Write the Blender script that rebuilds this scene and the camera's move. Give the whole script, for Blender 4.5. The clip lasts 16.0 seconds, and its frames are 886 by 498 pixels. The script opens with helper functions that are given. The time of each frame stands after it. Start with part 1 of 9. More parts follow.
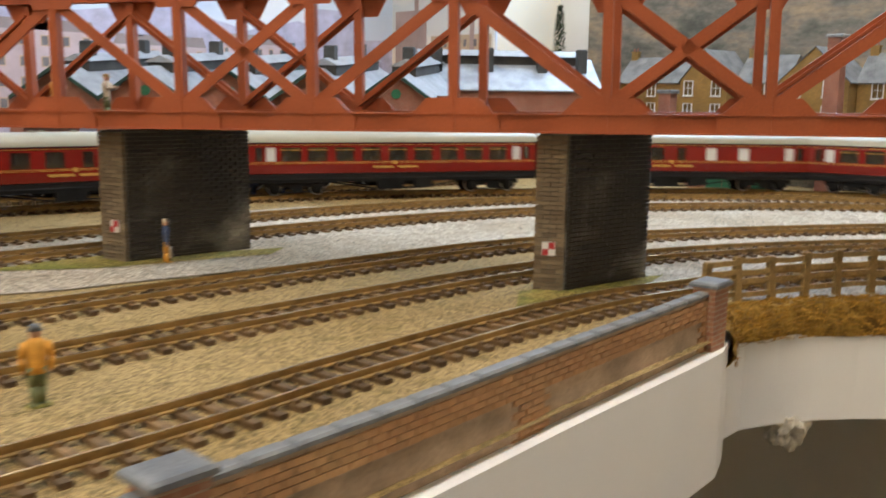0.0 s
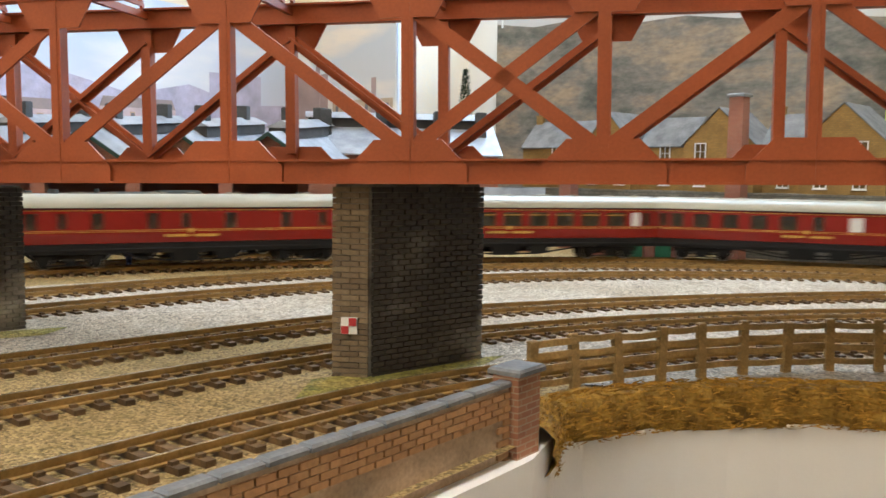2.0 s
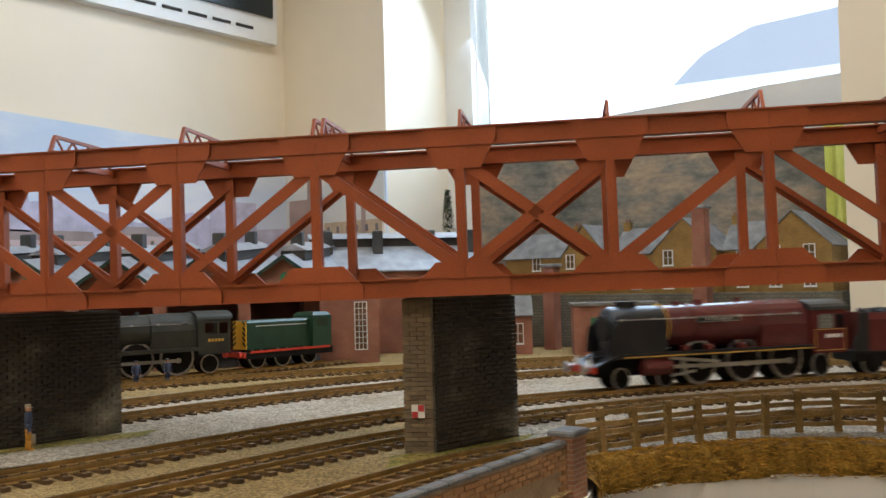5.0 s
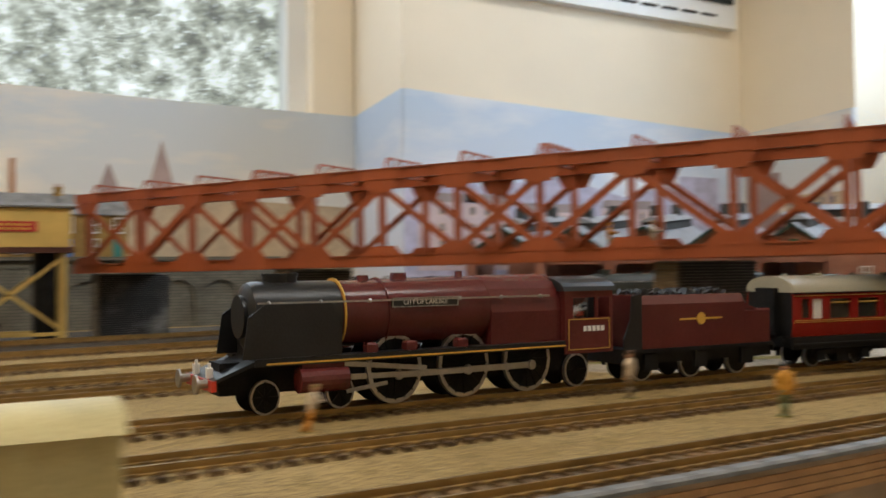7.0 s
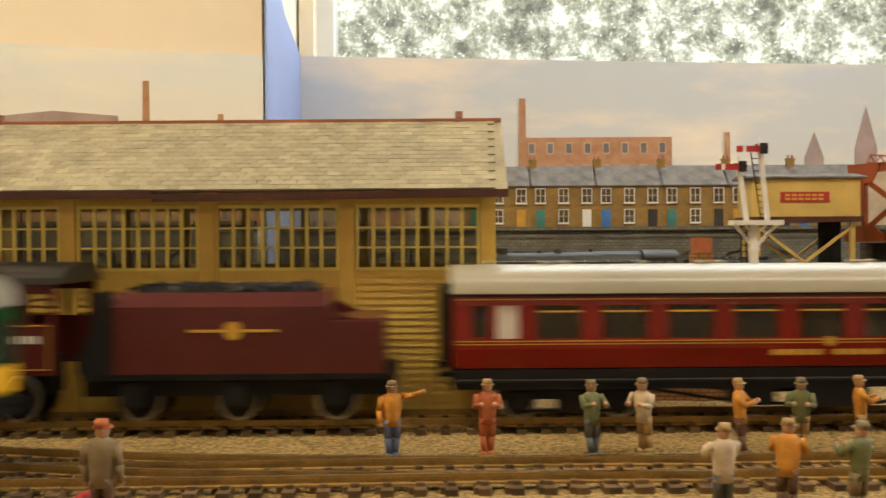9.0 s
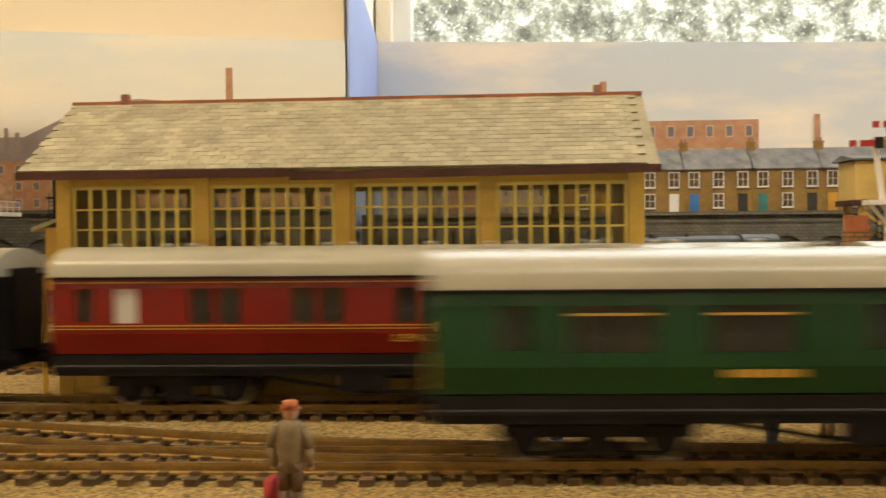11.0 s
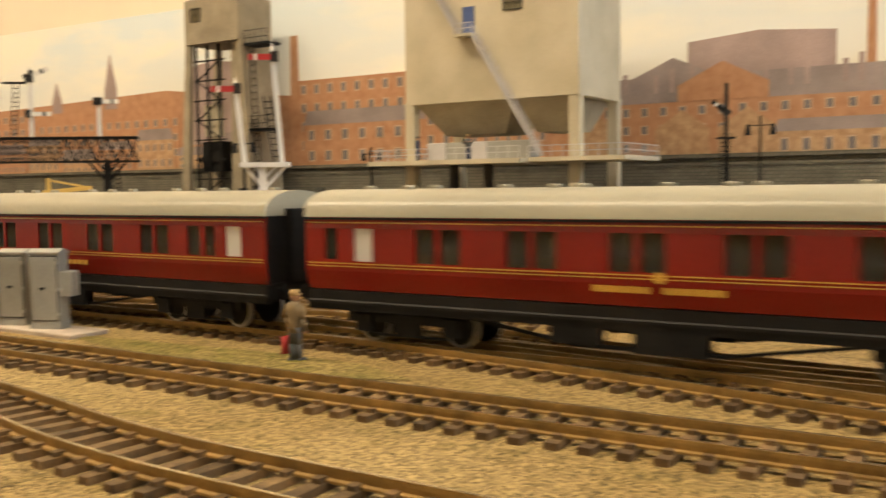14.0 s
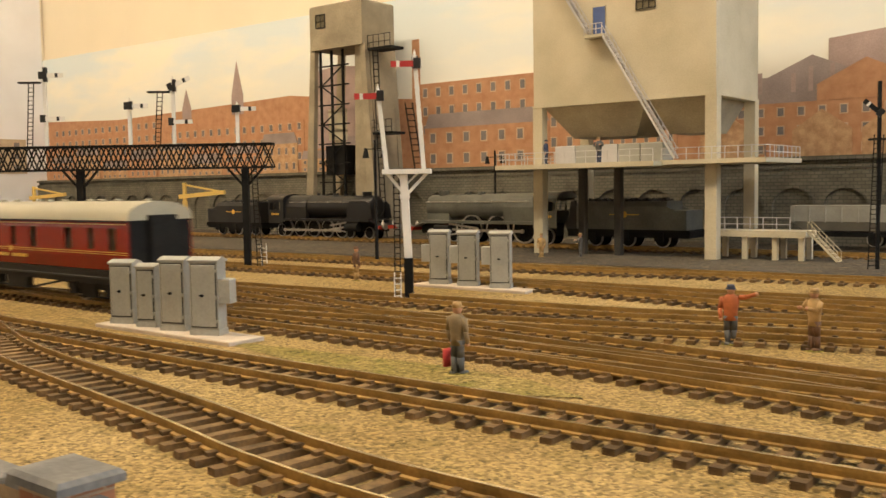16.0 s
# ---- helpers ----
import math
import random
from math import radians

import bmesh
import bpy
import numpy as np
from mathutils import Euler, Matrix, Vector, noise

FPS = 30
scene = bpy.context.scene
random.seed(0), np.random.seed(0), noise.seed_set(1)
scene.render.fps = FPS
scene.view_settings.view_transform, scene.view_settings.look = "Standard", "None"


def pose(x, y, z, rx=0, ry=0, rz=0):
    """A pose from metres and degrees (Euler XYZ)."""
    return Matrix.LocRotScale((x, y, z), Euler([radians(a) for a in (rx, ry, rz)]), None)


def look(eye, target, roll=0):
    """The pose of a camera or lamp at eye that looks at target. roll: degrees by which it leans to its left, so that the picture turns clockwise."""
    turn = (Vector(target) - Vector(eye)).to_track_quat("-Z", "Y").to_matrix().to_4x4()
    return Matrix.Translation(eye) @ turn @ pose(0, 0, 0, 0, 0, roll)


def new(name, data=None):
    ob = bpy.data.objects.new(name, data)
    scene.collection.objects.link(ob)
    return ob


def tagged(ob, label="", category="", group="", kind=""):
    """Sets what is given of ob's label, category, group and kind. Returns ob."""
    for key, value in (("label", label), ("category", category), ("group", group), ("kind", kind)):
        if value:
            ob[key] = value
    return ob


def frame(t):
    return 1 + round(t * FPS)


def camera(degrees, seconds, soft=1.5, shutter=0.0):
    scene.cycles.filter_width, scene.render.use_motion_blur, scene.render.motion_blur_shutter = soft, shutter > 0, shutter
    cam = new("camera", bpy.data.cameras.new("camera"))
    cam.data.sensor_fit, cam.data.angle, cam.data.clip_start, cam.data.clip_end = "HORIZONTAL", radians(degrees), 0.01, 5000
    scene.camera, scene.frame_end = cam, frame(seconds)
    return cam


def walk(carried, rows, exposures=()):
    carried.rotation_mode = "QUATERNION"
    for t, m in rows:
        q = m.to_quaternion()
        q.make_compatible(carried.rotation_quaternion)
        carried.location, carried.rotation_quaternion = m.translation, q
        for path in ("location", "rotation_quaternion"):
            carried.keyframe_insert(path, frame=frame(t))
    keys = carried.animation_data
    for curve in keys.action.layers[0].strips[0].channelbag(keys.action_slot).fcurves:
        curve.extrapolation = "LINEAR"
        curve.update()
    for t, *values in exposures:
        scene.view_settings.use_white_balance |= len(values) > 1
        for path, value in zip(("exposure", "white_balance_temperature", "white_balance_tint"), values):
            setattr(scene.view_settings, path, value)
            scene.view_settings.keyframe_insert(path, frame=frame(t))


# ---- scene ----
cam = camera(51.3, 16.0, shutter=0.5)
METRES, EYE, TILT, LEAN, TURN = 1.0, 0.086, 0.54, -0.55, -44.4
ROWS = [
    (0.0, 0.0, 0.0, 0.0, 0.05, -9.97, -0.3),
    (0.5, 0.0359, 0.0404, -0.0027, -0.69, -7.53, -0.98),
    (1.0, 0.0751, 0.0653, -0.0045, -2.51, -5.13, -1.11),
    (1.5, 0.0731, 0.073, -0.0078, -3.58, -4.66, -0.99),
    (2.0, 0.0629, 0.0741, -0.0122, -3.06, -5.31, -0.24),
    (2.5, 0.0628, 0.0819, -0.005, -1.82, -5.41, -0.67),
    (3.0, 0.0496, 0.0592, -0.0028, -3.5, -4.27, 0.33),
    (3.5, 0.0361, 0.0266, -0.0084, -5.93, -0.78, 1.25),
    (6.0, -0.0351, -0.0653, -0.0094, -3.79, 3.28, 1.25),
    (6.5, -0.0905, -0.1184, -0.0119, 6.54, 2.46, 1.04),
    (7.0, -0.1436, -0.1668, -0.0197, 15.64, 0.8, 1.22),
    (7.5, -0.2085, -0.2094, -0.0192, 25.73, -0.56, 1.19),
    (8.0, -0.2773, -0.2627, -0.0155, 34.94, -1.01, 0.99),
    (8.5, -0.3284, -0.3074, -0.0139, 43.26, -0.58, 0.88),
    (11.0, -0.3804, -0.338, -0.0172, 49.01, -1.15, 1.25),
    (11.5, -0.4062, -0.353, -0.0179, 52.13, -1.33, 1.34),
    (12.0, -0.4493, -0.3772, -0.0181, 56.37, -1.63, 1.45),
    (12.5, -0.4807, -0.4075, -0.0155, 60.24, -1.83, 1.37),
    (13.0, -0.4948, -0.4269, -0.0145, 64.5, -1.97, 1.21),
    (13.5, -0.5196, -0.432, -0.0175, 68.74, -2.27, 1.43),
    (14.0, -0.5373, -0.4456, -0.0189, 76.35, -3.51, 1.36),
    (14.5, -0.5384, -0.4552, -0.0179, 80.83, -3.4, 1.38),
    (15.0, -0.536, -0.4629, -0.0103, 81.52, -2.67, 1.37),
    (15.5, -0.5439, -0.4535, -0.0165, 82.57, -3.11, 1.51),
    (16.0, -0.5475, -0.463, -0.0149, 82.92, -3.35, 1.49),
]
walk(cam, [(t, pose(0, 0, EYE, TILT, LEAN, TURN) @ pose(METRES * x, METRES * y, METRES * z, 90 + pitch, roll, yaw)) for t, x, y, z, yaw, pitch, roll in ROWS],
     exposures=[(0.0, 0.08, 5350, 10), (1.5, 0.14, 5350, 10), (2.5, 0.13, 5350, 10), (3.5, -0.08, 5400, 10), (5.0, -0.5, 5450, 10), (5.8, -0.78, 5500, 10), (6.5, -0.74, 5550, 10), (7.0, -0.55, 5700, 10), (7.5, -0.4, 6200, 10), (8.0, -0.42, 6350, 10), (8.5, -0.22, 6400, 10), (11.0, -0.15, 6600, 10), (11.5, -0.08, 6600, 10), (12.5, 0.1, 6500, 10), (14.5, 0.05, 6200, 10), (16.0, 0.05, 6200, 10)])

# ---------------------------------------------------------------- light
world = bpy.data.worlds.new("daylight")
scene.world = world
world.use_nodes = True
_n = world.node_tree.nodes
_sky = _n.new("ShaderNodeTexSky")
_sky.sky_type, _sky.sun_disc = "NISHITA", False
_sky.sun_elevation, _sky.sun_rotation = radians(35), radians(70)
_n["Background"].inputs[1].default_value = 0.12
world.node_tree.links.new(_sky.outputs[0], _n["Background"].inputs[0])


def area(name, m, sx, sy, watts, colour):
    d = bpy.data.lights.new(name, "AREA")
    d.shape, d.size, d.size_y, d.energy, d.color = "RECTANGLE", sx, sy, watts, colour
    ob = new(name, d)
    ob.matrix_world = m
    return ob


# daylight in the two window openings, and the room's warm ceiling lamps
area("window_light_right", look((1.043, 0.55, 0.62), (-0.16, 0.1, 0.0)), 0.5, 0.6, 8.0, (0.80, 0.91, 1.0))
area("window_light_back", look((-0.25, 1.15, 0.62), (-0.25, 0.2, 0.0)), 0.8, 0.5, 4.5, (0.9, 0.96, 1.0))
area("ceiling_light_a", look((-1.58, 0.02, 1.30), (-1.58, 0.24, 0.0)), 1.5, 0.14, 21.5, (1.0, 0.79, 0.50))
area("ceiling_light_b", look((0.15, -0.10, 1.30), (0.15, 0.12, 0.0)), 1.1, 0.14, 9.5, (1.0, 0.92, 0.79))


# ---------------------------------------------------------------- materials
def nodes_of(name):
    m = bpy.data.materials.new(name)
    m.use_nodes = True
    return m, m.node_tree.nodes, m.node_tree.links


def mat(name, colour, rough=0.6, metal=0.0, vary=0.25, scale=60.0, bump=0.15, second=None, grain=900.0, piece=0.0, island=0.0, spec=0.4, dirt=0.0, ramp_at=(0.32, 0.68)):
    """Painted, stone or metal surface: two scales of noise in the colour, fine relief."""
    m, n, l = nodes_of(name)
    b = n["Principled BSDF"]
    b.inputs["Roughness"].default_value, b.inputs["Metallic"].default_value = rough, metal
    b.inputs["Specular IOR Level"].default_value = spec
    tc = n.new("ShaderNodeTexCoord")
    big, fine = n.new("ShaderNodeTexNoise"), n.new("ShaderNodeTexNoise")
    big.inputs["Scale"].default_value, fine.inputs["Scale"].default_value = scale, grain
    big.inputs["Detail"].default_value = 5
    for t in (big, fine):
        l.new(tc.outputs["Object"], t.inputs["Vector"])
    dark = [c * (1 - vary) for c in colour]
    light = list(second) if second else [min(1, c * (1 + vary * 0.7)) for c in colour]
    ramp = n.new("ShaderNodeValToRGB")
    ramp.color_ramp.elements[0].position, ramp.color_ramp.elements[1].position = ramp_at
    ramp.color_ramp.elements[0].color, ramp.color_ramp.elements[1].color = (*dark, 1), (*light, 1)
    l.new(big.outputs["Fac"], ramp.inputs["Fac"])
    mix = n.new("ShaderNodeMix")
    mix.data_type, mix.blend_type = "RGBA", "OVERLAY"
    mix.inputs["Factor"].default_value = min(0.6, vary * 1.2)
    l.new(ramp.outputs["Color"], mix.inputs["A"])
    l.new(fine.outputs["Fac"], mix.inputs["B"])
    out = mix.outputs["Result"]
    if piece or island:
        hsv = n.new("ShaderNodeHueSaturation")
        src = n.new("ShaderNodeObjectInfo") if piece else n.new("ShaderNodeNewGeometry")
        rng = n.new("ShaderNodeMapRange")
        amount = piece or island
        rng.inputs["To Min"].default_value, rng.inputs["To Max"].default_value = 1 - amount, 1 + amount
        l.new(src.outputs["Random" if piece else "Random Per Island"], rng.inputs["Value"])
        l.new(rng.outputs["Result"], hsv.inputs["Value"])
        l.new(out, hsv.inputs["Color"])
        out = hsv.outputs["Color"]
    if dirt:
        grime = n.new("ShaderNodeTexNoise")
        grime.inputs["Scale"].default_value, grime.inputs["Detail"].default_value = scale * 0.35, 8
        l.new(tc.outputs["Object"], grime.inputs["Vector"])
        gr = n.new("ShaderNodeValToRGB")
        gr.color_ramp.elements[0].position, gr.color_ramp.elements[1].position = 0.42, 0.7
        gr.color_ramp.elements[1].color = (dirt, dirt, dirt, 1)
        gr.color_ramp.elements[0].color = (0, 0, 0, 1)
        l.new(grime.outputs["Fac"], gr.inputs["Fac"])
        dm = n.new("ShaderNodeMix")
        dm.data_type = "RGBA"
        l.new(gr.outputs["Color"], dm.inputs["Factor"])
        l.new(out, dm.inputs["A"])
        dm.inputs["B"].default_value = (0.035, 0.028, 0.022, 1)
        out = dm.outputs["Result"]
    l.new(out, b.inputs["Base Color"])
    if bump:
        bp = n.new("ShaderNodeBump")
        bp.inputs["Strength"].default_value, bp.inputs["Distance"].default_value = bump, 0.0006
        l.new(fine.outputs["Fac"], bp.inputs["Height"])
        l.new(bp.outputs["Normal"], b.inputs["Normal"])
    return m


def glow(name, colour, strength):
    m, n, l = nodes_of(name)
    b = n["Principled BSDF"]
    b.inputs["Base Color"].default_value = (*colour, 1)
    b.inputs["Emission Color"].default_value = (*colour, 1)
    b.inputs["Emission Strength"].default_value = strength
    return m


def grit(name, a, b_, c, stone=700.0, patch=9.0, relief=0.7):
    """Loose ballast or scatter: a voronoi of small stones in three tints, with patches."""
    m, n, l = nodes_of(name)
    b = n["Principled BSDF"]
    b.inputs["Roughness"].default_value = 0.92
    b.inputs["Specular IOR Level"].default_value = 0.2
    tc = n.new("ShaderNodeTexCoord")
    vo, no, mid = n.new("ShaderNodeTexVoronoi"), n.new("ShaderNodeTexNoise"), n.new("ShaderNodeTexNoise")
    vo.inputs["Scale"].default_value, no.inputs["Scale"].default_value, mid.inputs["Scale"].default_value = stone, patch, 85
    no.inputs["Detail"].default_value, mid.inputs["Detail"].default_value = 6, 6
    for t in (vo, no, mid):
        l.new(tc.outputs["Object"], t.inputs["Vector"])
    r1 = n.new("ShaderNodeValToRGB")
    r1.color_ramp.elements[0].position, r1.color_ramp.elements[1].position = 0.35, 0.65
    r1.color_ramp.elements[0].color, r1.color_ramp.elements[1].color = (*a, 1), (*b_, 1)
    l.new(no.outputs["Fac"], r1.inputs["Fac"])
    r2 = n.new("ShaderNodeValToRGB")
    r2.color_ramp.elements[0].position, r2.color_ramp.elements[1].position = 0.52, 0.72
    r2.color_ramp.elements[0].color, r2.color_ramp.elements[1].color = (0, 0, 0, 1), (0.75, 0.75, 0.75, 1)
    l.new(mid.outputs["Fac"], r2.inputs["Fac"])
    m1 = n.new("ShaderNodeMix")
    m1.data_type = "RGBA"
    l.new(r2.outputs["Color"], m1.inputs["Factor"])
    l.new(r1.outputs["Color"], m1.inputs["A"])
    m1.inputs["B"].default_value = (*c, 1)
    bw = n.new("ShaderNodeRGBToBW")
    l.new(vo.outputs["Color"], bw.inputs["Color"])
    rng = n.new("ShaderNodeMapRange")
    rng.inputs["To Min"].default_value, rng.inputs["To Max"].default_value = 0.28, 1.72
    l.new(bw.outputs["Val"], rng.inputs["Value"])
    hsv = n.new("ShaderNodeHueSaturation")
    l.new(rng.outputs["Result"], hsv.inputs["Value"])
    l.new(m1.outputs["Result"], hsv.inputs["Color"])
    l.new(hsv.outputs["Color"], b.inputs["Base Color"])
    bp = n.new("ShaderNodeBump")
    bp.inputs["Strength"].default_value, bp.inputs["Distance"].default_value = relief, 0.001
    bp.invert = True
    l.new(vo.outputs["Distance"], bp.inputs["Height"])
    l.new(bp.outputs["Normal"], b.inputs["Normal"])
    return m


def courses(name, a, b_, mortar, length, height, gap=0.12, soot=0.0, bump=0.5):
    """Embossed brick or stone card, courses along the face's own length (x + y) and z."""
    m, n, l = nodes_of(name)
    b = n["Principled BSDF"]
    b.inputs["Roughness"].default_value = 0.85
    tc = n.new("ShaderNodeTexCoord")
    sep, add, com = n.new("ShaderNodeSeparateXYZ"), n.new("ShaderNodeMath"), n.new("ShaderNodeCombineXYZ")
    l.new(tc.outputs["Object"], sep.inputs[0])
    l.new(sep.outputs[0], add.inputs[0])
    l.new(sep.outputs[1], add.inputs[1])
    l.new(add.outputs[0], com.inputs[0])
    l.new(sep.outputs[2], com.inputs[1])
    br = n.new("ShaderNodeTexBrick")
    l.new(com.outputs[0], br.inputs["Vector"])
    br.inputs["Scale"].default_value = 1.0
    br.inputs["Brick Width"].default_value, br.inputs["Row Height"].default_value = length, height
    br.inputs["Mortar Size"].default_value = height * gap
    br.inputs["Color1"].default_value, br.inputs["Color2"].default_value, br.inputs["Mortar"].default_value = (*a, 1), (*b_, 1), (*mortar, 1)
    no = n.new("ShaderNodeTexNoise")
    no.inputs["Scale"].default_value, no.inputs["Detail"].default_value = 45, 6
    l.new(tc.outputs["Object"], no.inputs["Vector"])
    mx = n.new("ShaderNodeMix")
    mx.data_type, mx.blend_type = "RGBA", "OVERLAY"
    mx.inputs["Factor"].default_value = 0.55
    l.new(br.outputs["Color"], mx.inputs["A"])
    l.new(no.outputs["Fac"], mx.inputs["B"])
    l.new(mx.outputs["Result"], b.inputs["Base Color"])
    bp = n.new("ShaderNodeBump")
    bp.invert = True
    bp.inputs["Strength"].default_value, bp.inputs["Distance"].default_value = bump, 0.0004
    l.new(br.outputs["Fac"], bp.inputs["Height"])
    l.new(bp.outputs["Normal"], b.inputs["Normal"])
    return m


def sky_paper(name, low, high, cloud, scale=3.0):
    """Printed sky of a paper backdrop: pale sky with soft cloud banks."""
    m, n, l = nodes_of(name)
    b = n["Principled BSDF"]
    b.inputs["Roughness"].default_value = 0.55
    tc, mp = n.new("ShaderNodeTexCoord"), n.new("ShaderNodeMapping")
    mp.inputs["Scale"].default_value = (scale, scale, scale * 3.2)
    l.new(tc.outputs["Object"], mp.inputs["Vector"])
    no = n.new("ShaderNodeTexNoise")
    no.inputs["Scale"].default_value, no.inputs["Detail"].default_value, no.inputs["Roughness"].default_value = 1.6, 6, 0.5
    l.new(mp.outputs[0], no.inputs["Vector"])
    sep = n.new("ShaderNodeSeparateXYZ")
    l.new(tc.outputs["Object"], sep.inputs[0])
    rz = n.new("ShaderNodeMapRange")
    rz.inputs["From Min"].default_value, rz.inputs["From Max"].default_value = 0.13, 0.29
    l.new(sep.outputs[2], rz.inputs["Value"])
    base = n.new("ShaderNodeMix")
    base.data_type = "RGBA"
    base.inputs["A"].default_value, base.inputs["B"].default_value = (*low, 1), (*high, 1)
    l.new(rz.outputs["Result"], base.inputs["Factor"])
    cr = n.new("ShaderNodeValToRGB")
    cr.color_ramp.elements[0].position, cr.color_ramp.elements[1].position = 0.46, 0.66
    cr.color_ramp.elements[0].color, cr.color_ramp.elements[1].color = (0, 0, 0, 1), (0.9, 0.9, 0.9, 1)
    l.new(no.outputs["Fac"], cr.inputs["Fac"])
    mx = n.new("ShaderNodeMix")
    mx.data_type = "RGBA"
    l.new(cr.outputs["Color"], mx.inputs["Factor"])
    l.new(base.outputs["Result"], mx.inputs["A"])
    mx.inputs["B"].default_value = (*cloud, 1)
    l.new(mx.outputs["Result"], b.inputs["Base Color"])
    return m


def glass(name, tint=(0.9, 0.95, 0.95), rough=0.03, clear=0.75):
    m, n, l = nodes_of(name)
    b, out = n["Principled BSDF"], n["Material Output"]
    b.inputs["Base Color"].default_value = (*[c * 0.12 for c in tint], 1)
    b.inputs["Roughness"].default_value = rough
    tr, mx = n.new("ShaderNodeBsdfTransparent"), n.new("ShaderNodeMixShader")
    tr.inputs[0].default_value = (*tint, 1)
    mx.inputs[0].default_value = clear
    l.new(b.outputs[0], mx.inputs[1])
    l.new(tr.outputs[0], mx.inputs[2])
    l.new(mx.outputs[0], out.inputs[0])
    return m


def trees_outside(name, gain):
    """Emissive garden trees beyond the window, out of focus; sky glints painted in."""
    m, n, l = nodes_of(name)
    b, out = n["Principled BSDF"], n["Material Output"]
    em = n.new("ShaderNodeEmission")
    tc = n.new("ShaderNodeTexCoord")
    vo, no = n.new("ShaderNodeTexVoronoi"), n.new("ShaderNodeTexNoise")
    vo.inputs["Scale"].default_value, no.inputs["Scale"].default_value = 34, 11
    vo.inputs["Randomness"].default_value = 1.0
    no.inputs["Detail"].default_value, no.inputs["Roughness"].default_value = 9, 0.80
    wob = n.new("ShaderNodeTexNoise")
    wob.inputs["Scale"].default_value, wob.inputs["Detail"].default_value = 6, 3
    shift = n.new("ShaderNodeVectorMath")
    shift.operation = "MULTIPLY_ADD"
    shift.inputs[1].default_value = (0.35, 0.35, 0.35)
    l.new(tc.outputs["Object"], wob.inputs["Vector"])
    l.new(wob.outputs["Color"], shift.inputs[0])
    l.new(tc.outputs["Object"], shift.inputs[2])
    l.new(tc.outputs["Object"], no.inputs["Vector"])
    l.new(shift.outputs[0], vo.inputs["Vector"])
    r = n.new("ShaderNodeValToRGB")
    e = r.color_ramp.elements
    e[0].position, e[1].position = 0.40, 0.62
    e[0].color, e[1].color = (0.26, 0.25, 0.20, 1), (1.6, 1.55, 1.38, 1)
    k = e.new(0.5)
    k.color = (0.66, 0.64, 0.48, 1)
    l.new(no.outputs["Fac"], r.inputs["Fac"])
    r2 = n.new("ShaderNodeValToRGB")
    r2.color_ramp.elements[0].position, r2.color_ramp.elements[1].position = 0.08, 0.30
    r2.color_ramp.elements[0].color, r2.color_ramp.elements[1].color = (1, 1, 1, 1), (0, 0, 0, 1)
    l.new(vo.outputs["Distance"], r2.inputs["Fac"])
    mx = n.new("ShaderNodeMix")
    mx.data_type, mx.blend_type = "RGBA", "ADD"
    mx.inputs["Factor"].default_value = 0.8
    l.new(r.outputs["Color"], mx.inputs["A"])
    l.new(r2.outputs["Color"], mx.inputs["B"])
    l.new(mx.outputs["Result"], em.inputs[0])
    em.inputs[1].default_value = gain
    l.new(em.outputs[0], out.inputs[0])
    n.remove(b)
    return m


BRIDGE_RED = mat("bridge_red_oxide", (0.33, 0.076, 0.017), 0.5, vary=0.16, scale=25, bump=0.08)
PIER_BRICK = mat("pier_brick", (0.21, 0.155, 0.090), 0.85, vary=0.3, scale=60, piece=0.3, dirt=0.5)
PIER_DARK = mat("pier_dark_brick", (0.060, 0.050, 0.038), 0.6, vary=0.35, scale=26, island=0.2, dirt=0.6, second=(0.36, 0.33, 0.27), ramp_at=(0.54, 0.74))
MORTAR = mat("mortar", (0.085, 0.075, 0.06), 0.9, vary=0.4, scale=45, dirt=0.6, second=(0.40, 0.37, 0.30))
RAIL_SIDE = mat("rusty_rail", (0.31, 0.19, 0.055), 0.5, metal=0.2, vary=0.3, scale=120)
RAIL_TOP = mat("polished_rail_head", (0.78, 0.64, 0.40), 0.22, metal=0.8, vary=0.3, scale=80)
SLEEPER = mat("weathered_sleeper", (0.145, 0.087, 0.034), 0.85, vary=0.45, scale=140, piece=0.35)
SLEEPER_S = mat("weathered_sleeper_far", (0.145, 0.087, 0.034), 0.85, vary=0.45, scale=140, island=0.35)
GROUND = grit("tan_ballast", (0.268, 0.180, 0.064), (0.355, 0.252, 0.108), (0.190, 0.138, 0.044), stone=1050)
PALE = grit("pale_grey_ballast", (0.335, 0.272, 0.188), (0.44, 0.375, 0.285), (0.235, 0.185, 0.12), stone=900)
CINDER = grit("dark_cinders", (0.065, 0.055, 0.045), (0.10, 0.085, 0.065), (0.16, 0.12, 0.07))
GRASS = grit("static_grass", (0.17, 0.16, 0.025), (0.27, 0.20, 0.05), (0.11, 0.125, 0.02), stone=900, patch=30)
GRASS_THIN = grit("thin_dry_grass", (0.205, 0.160, 0.045), (0.29, 0.215, 0.075), (0.145, 0.135, 0.025), stone=900, patch=30)
BANK = mat("brown_scenic_bank", (0.27, 0.140, 0.014), 0.95, vary=0.5, scale=160, bump=1.0, second=(0.45, 0.265, 0.035), grain=700)
WALL_BRICK = mat("retaining_wall_brick", (0.47, 0.235, 0.092), 0.7, vary=0.2, scale=50, island=0.13, second=(0.47, 0.27, 0.11))
WALL_PIECE = mat("retaining_wall_brick_piece", (0.47, 0.235, 0.092), 0.7, vary=0.2, scale=50, piece=0.13, second=(0.47, 0.27, 0.11))
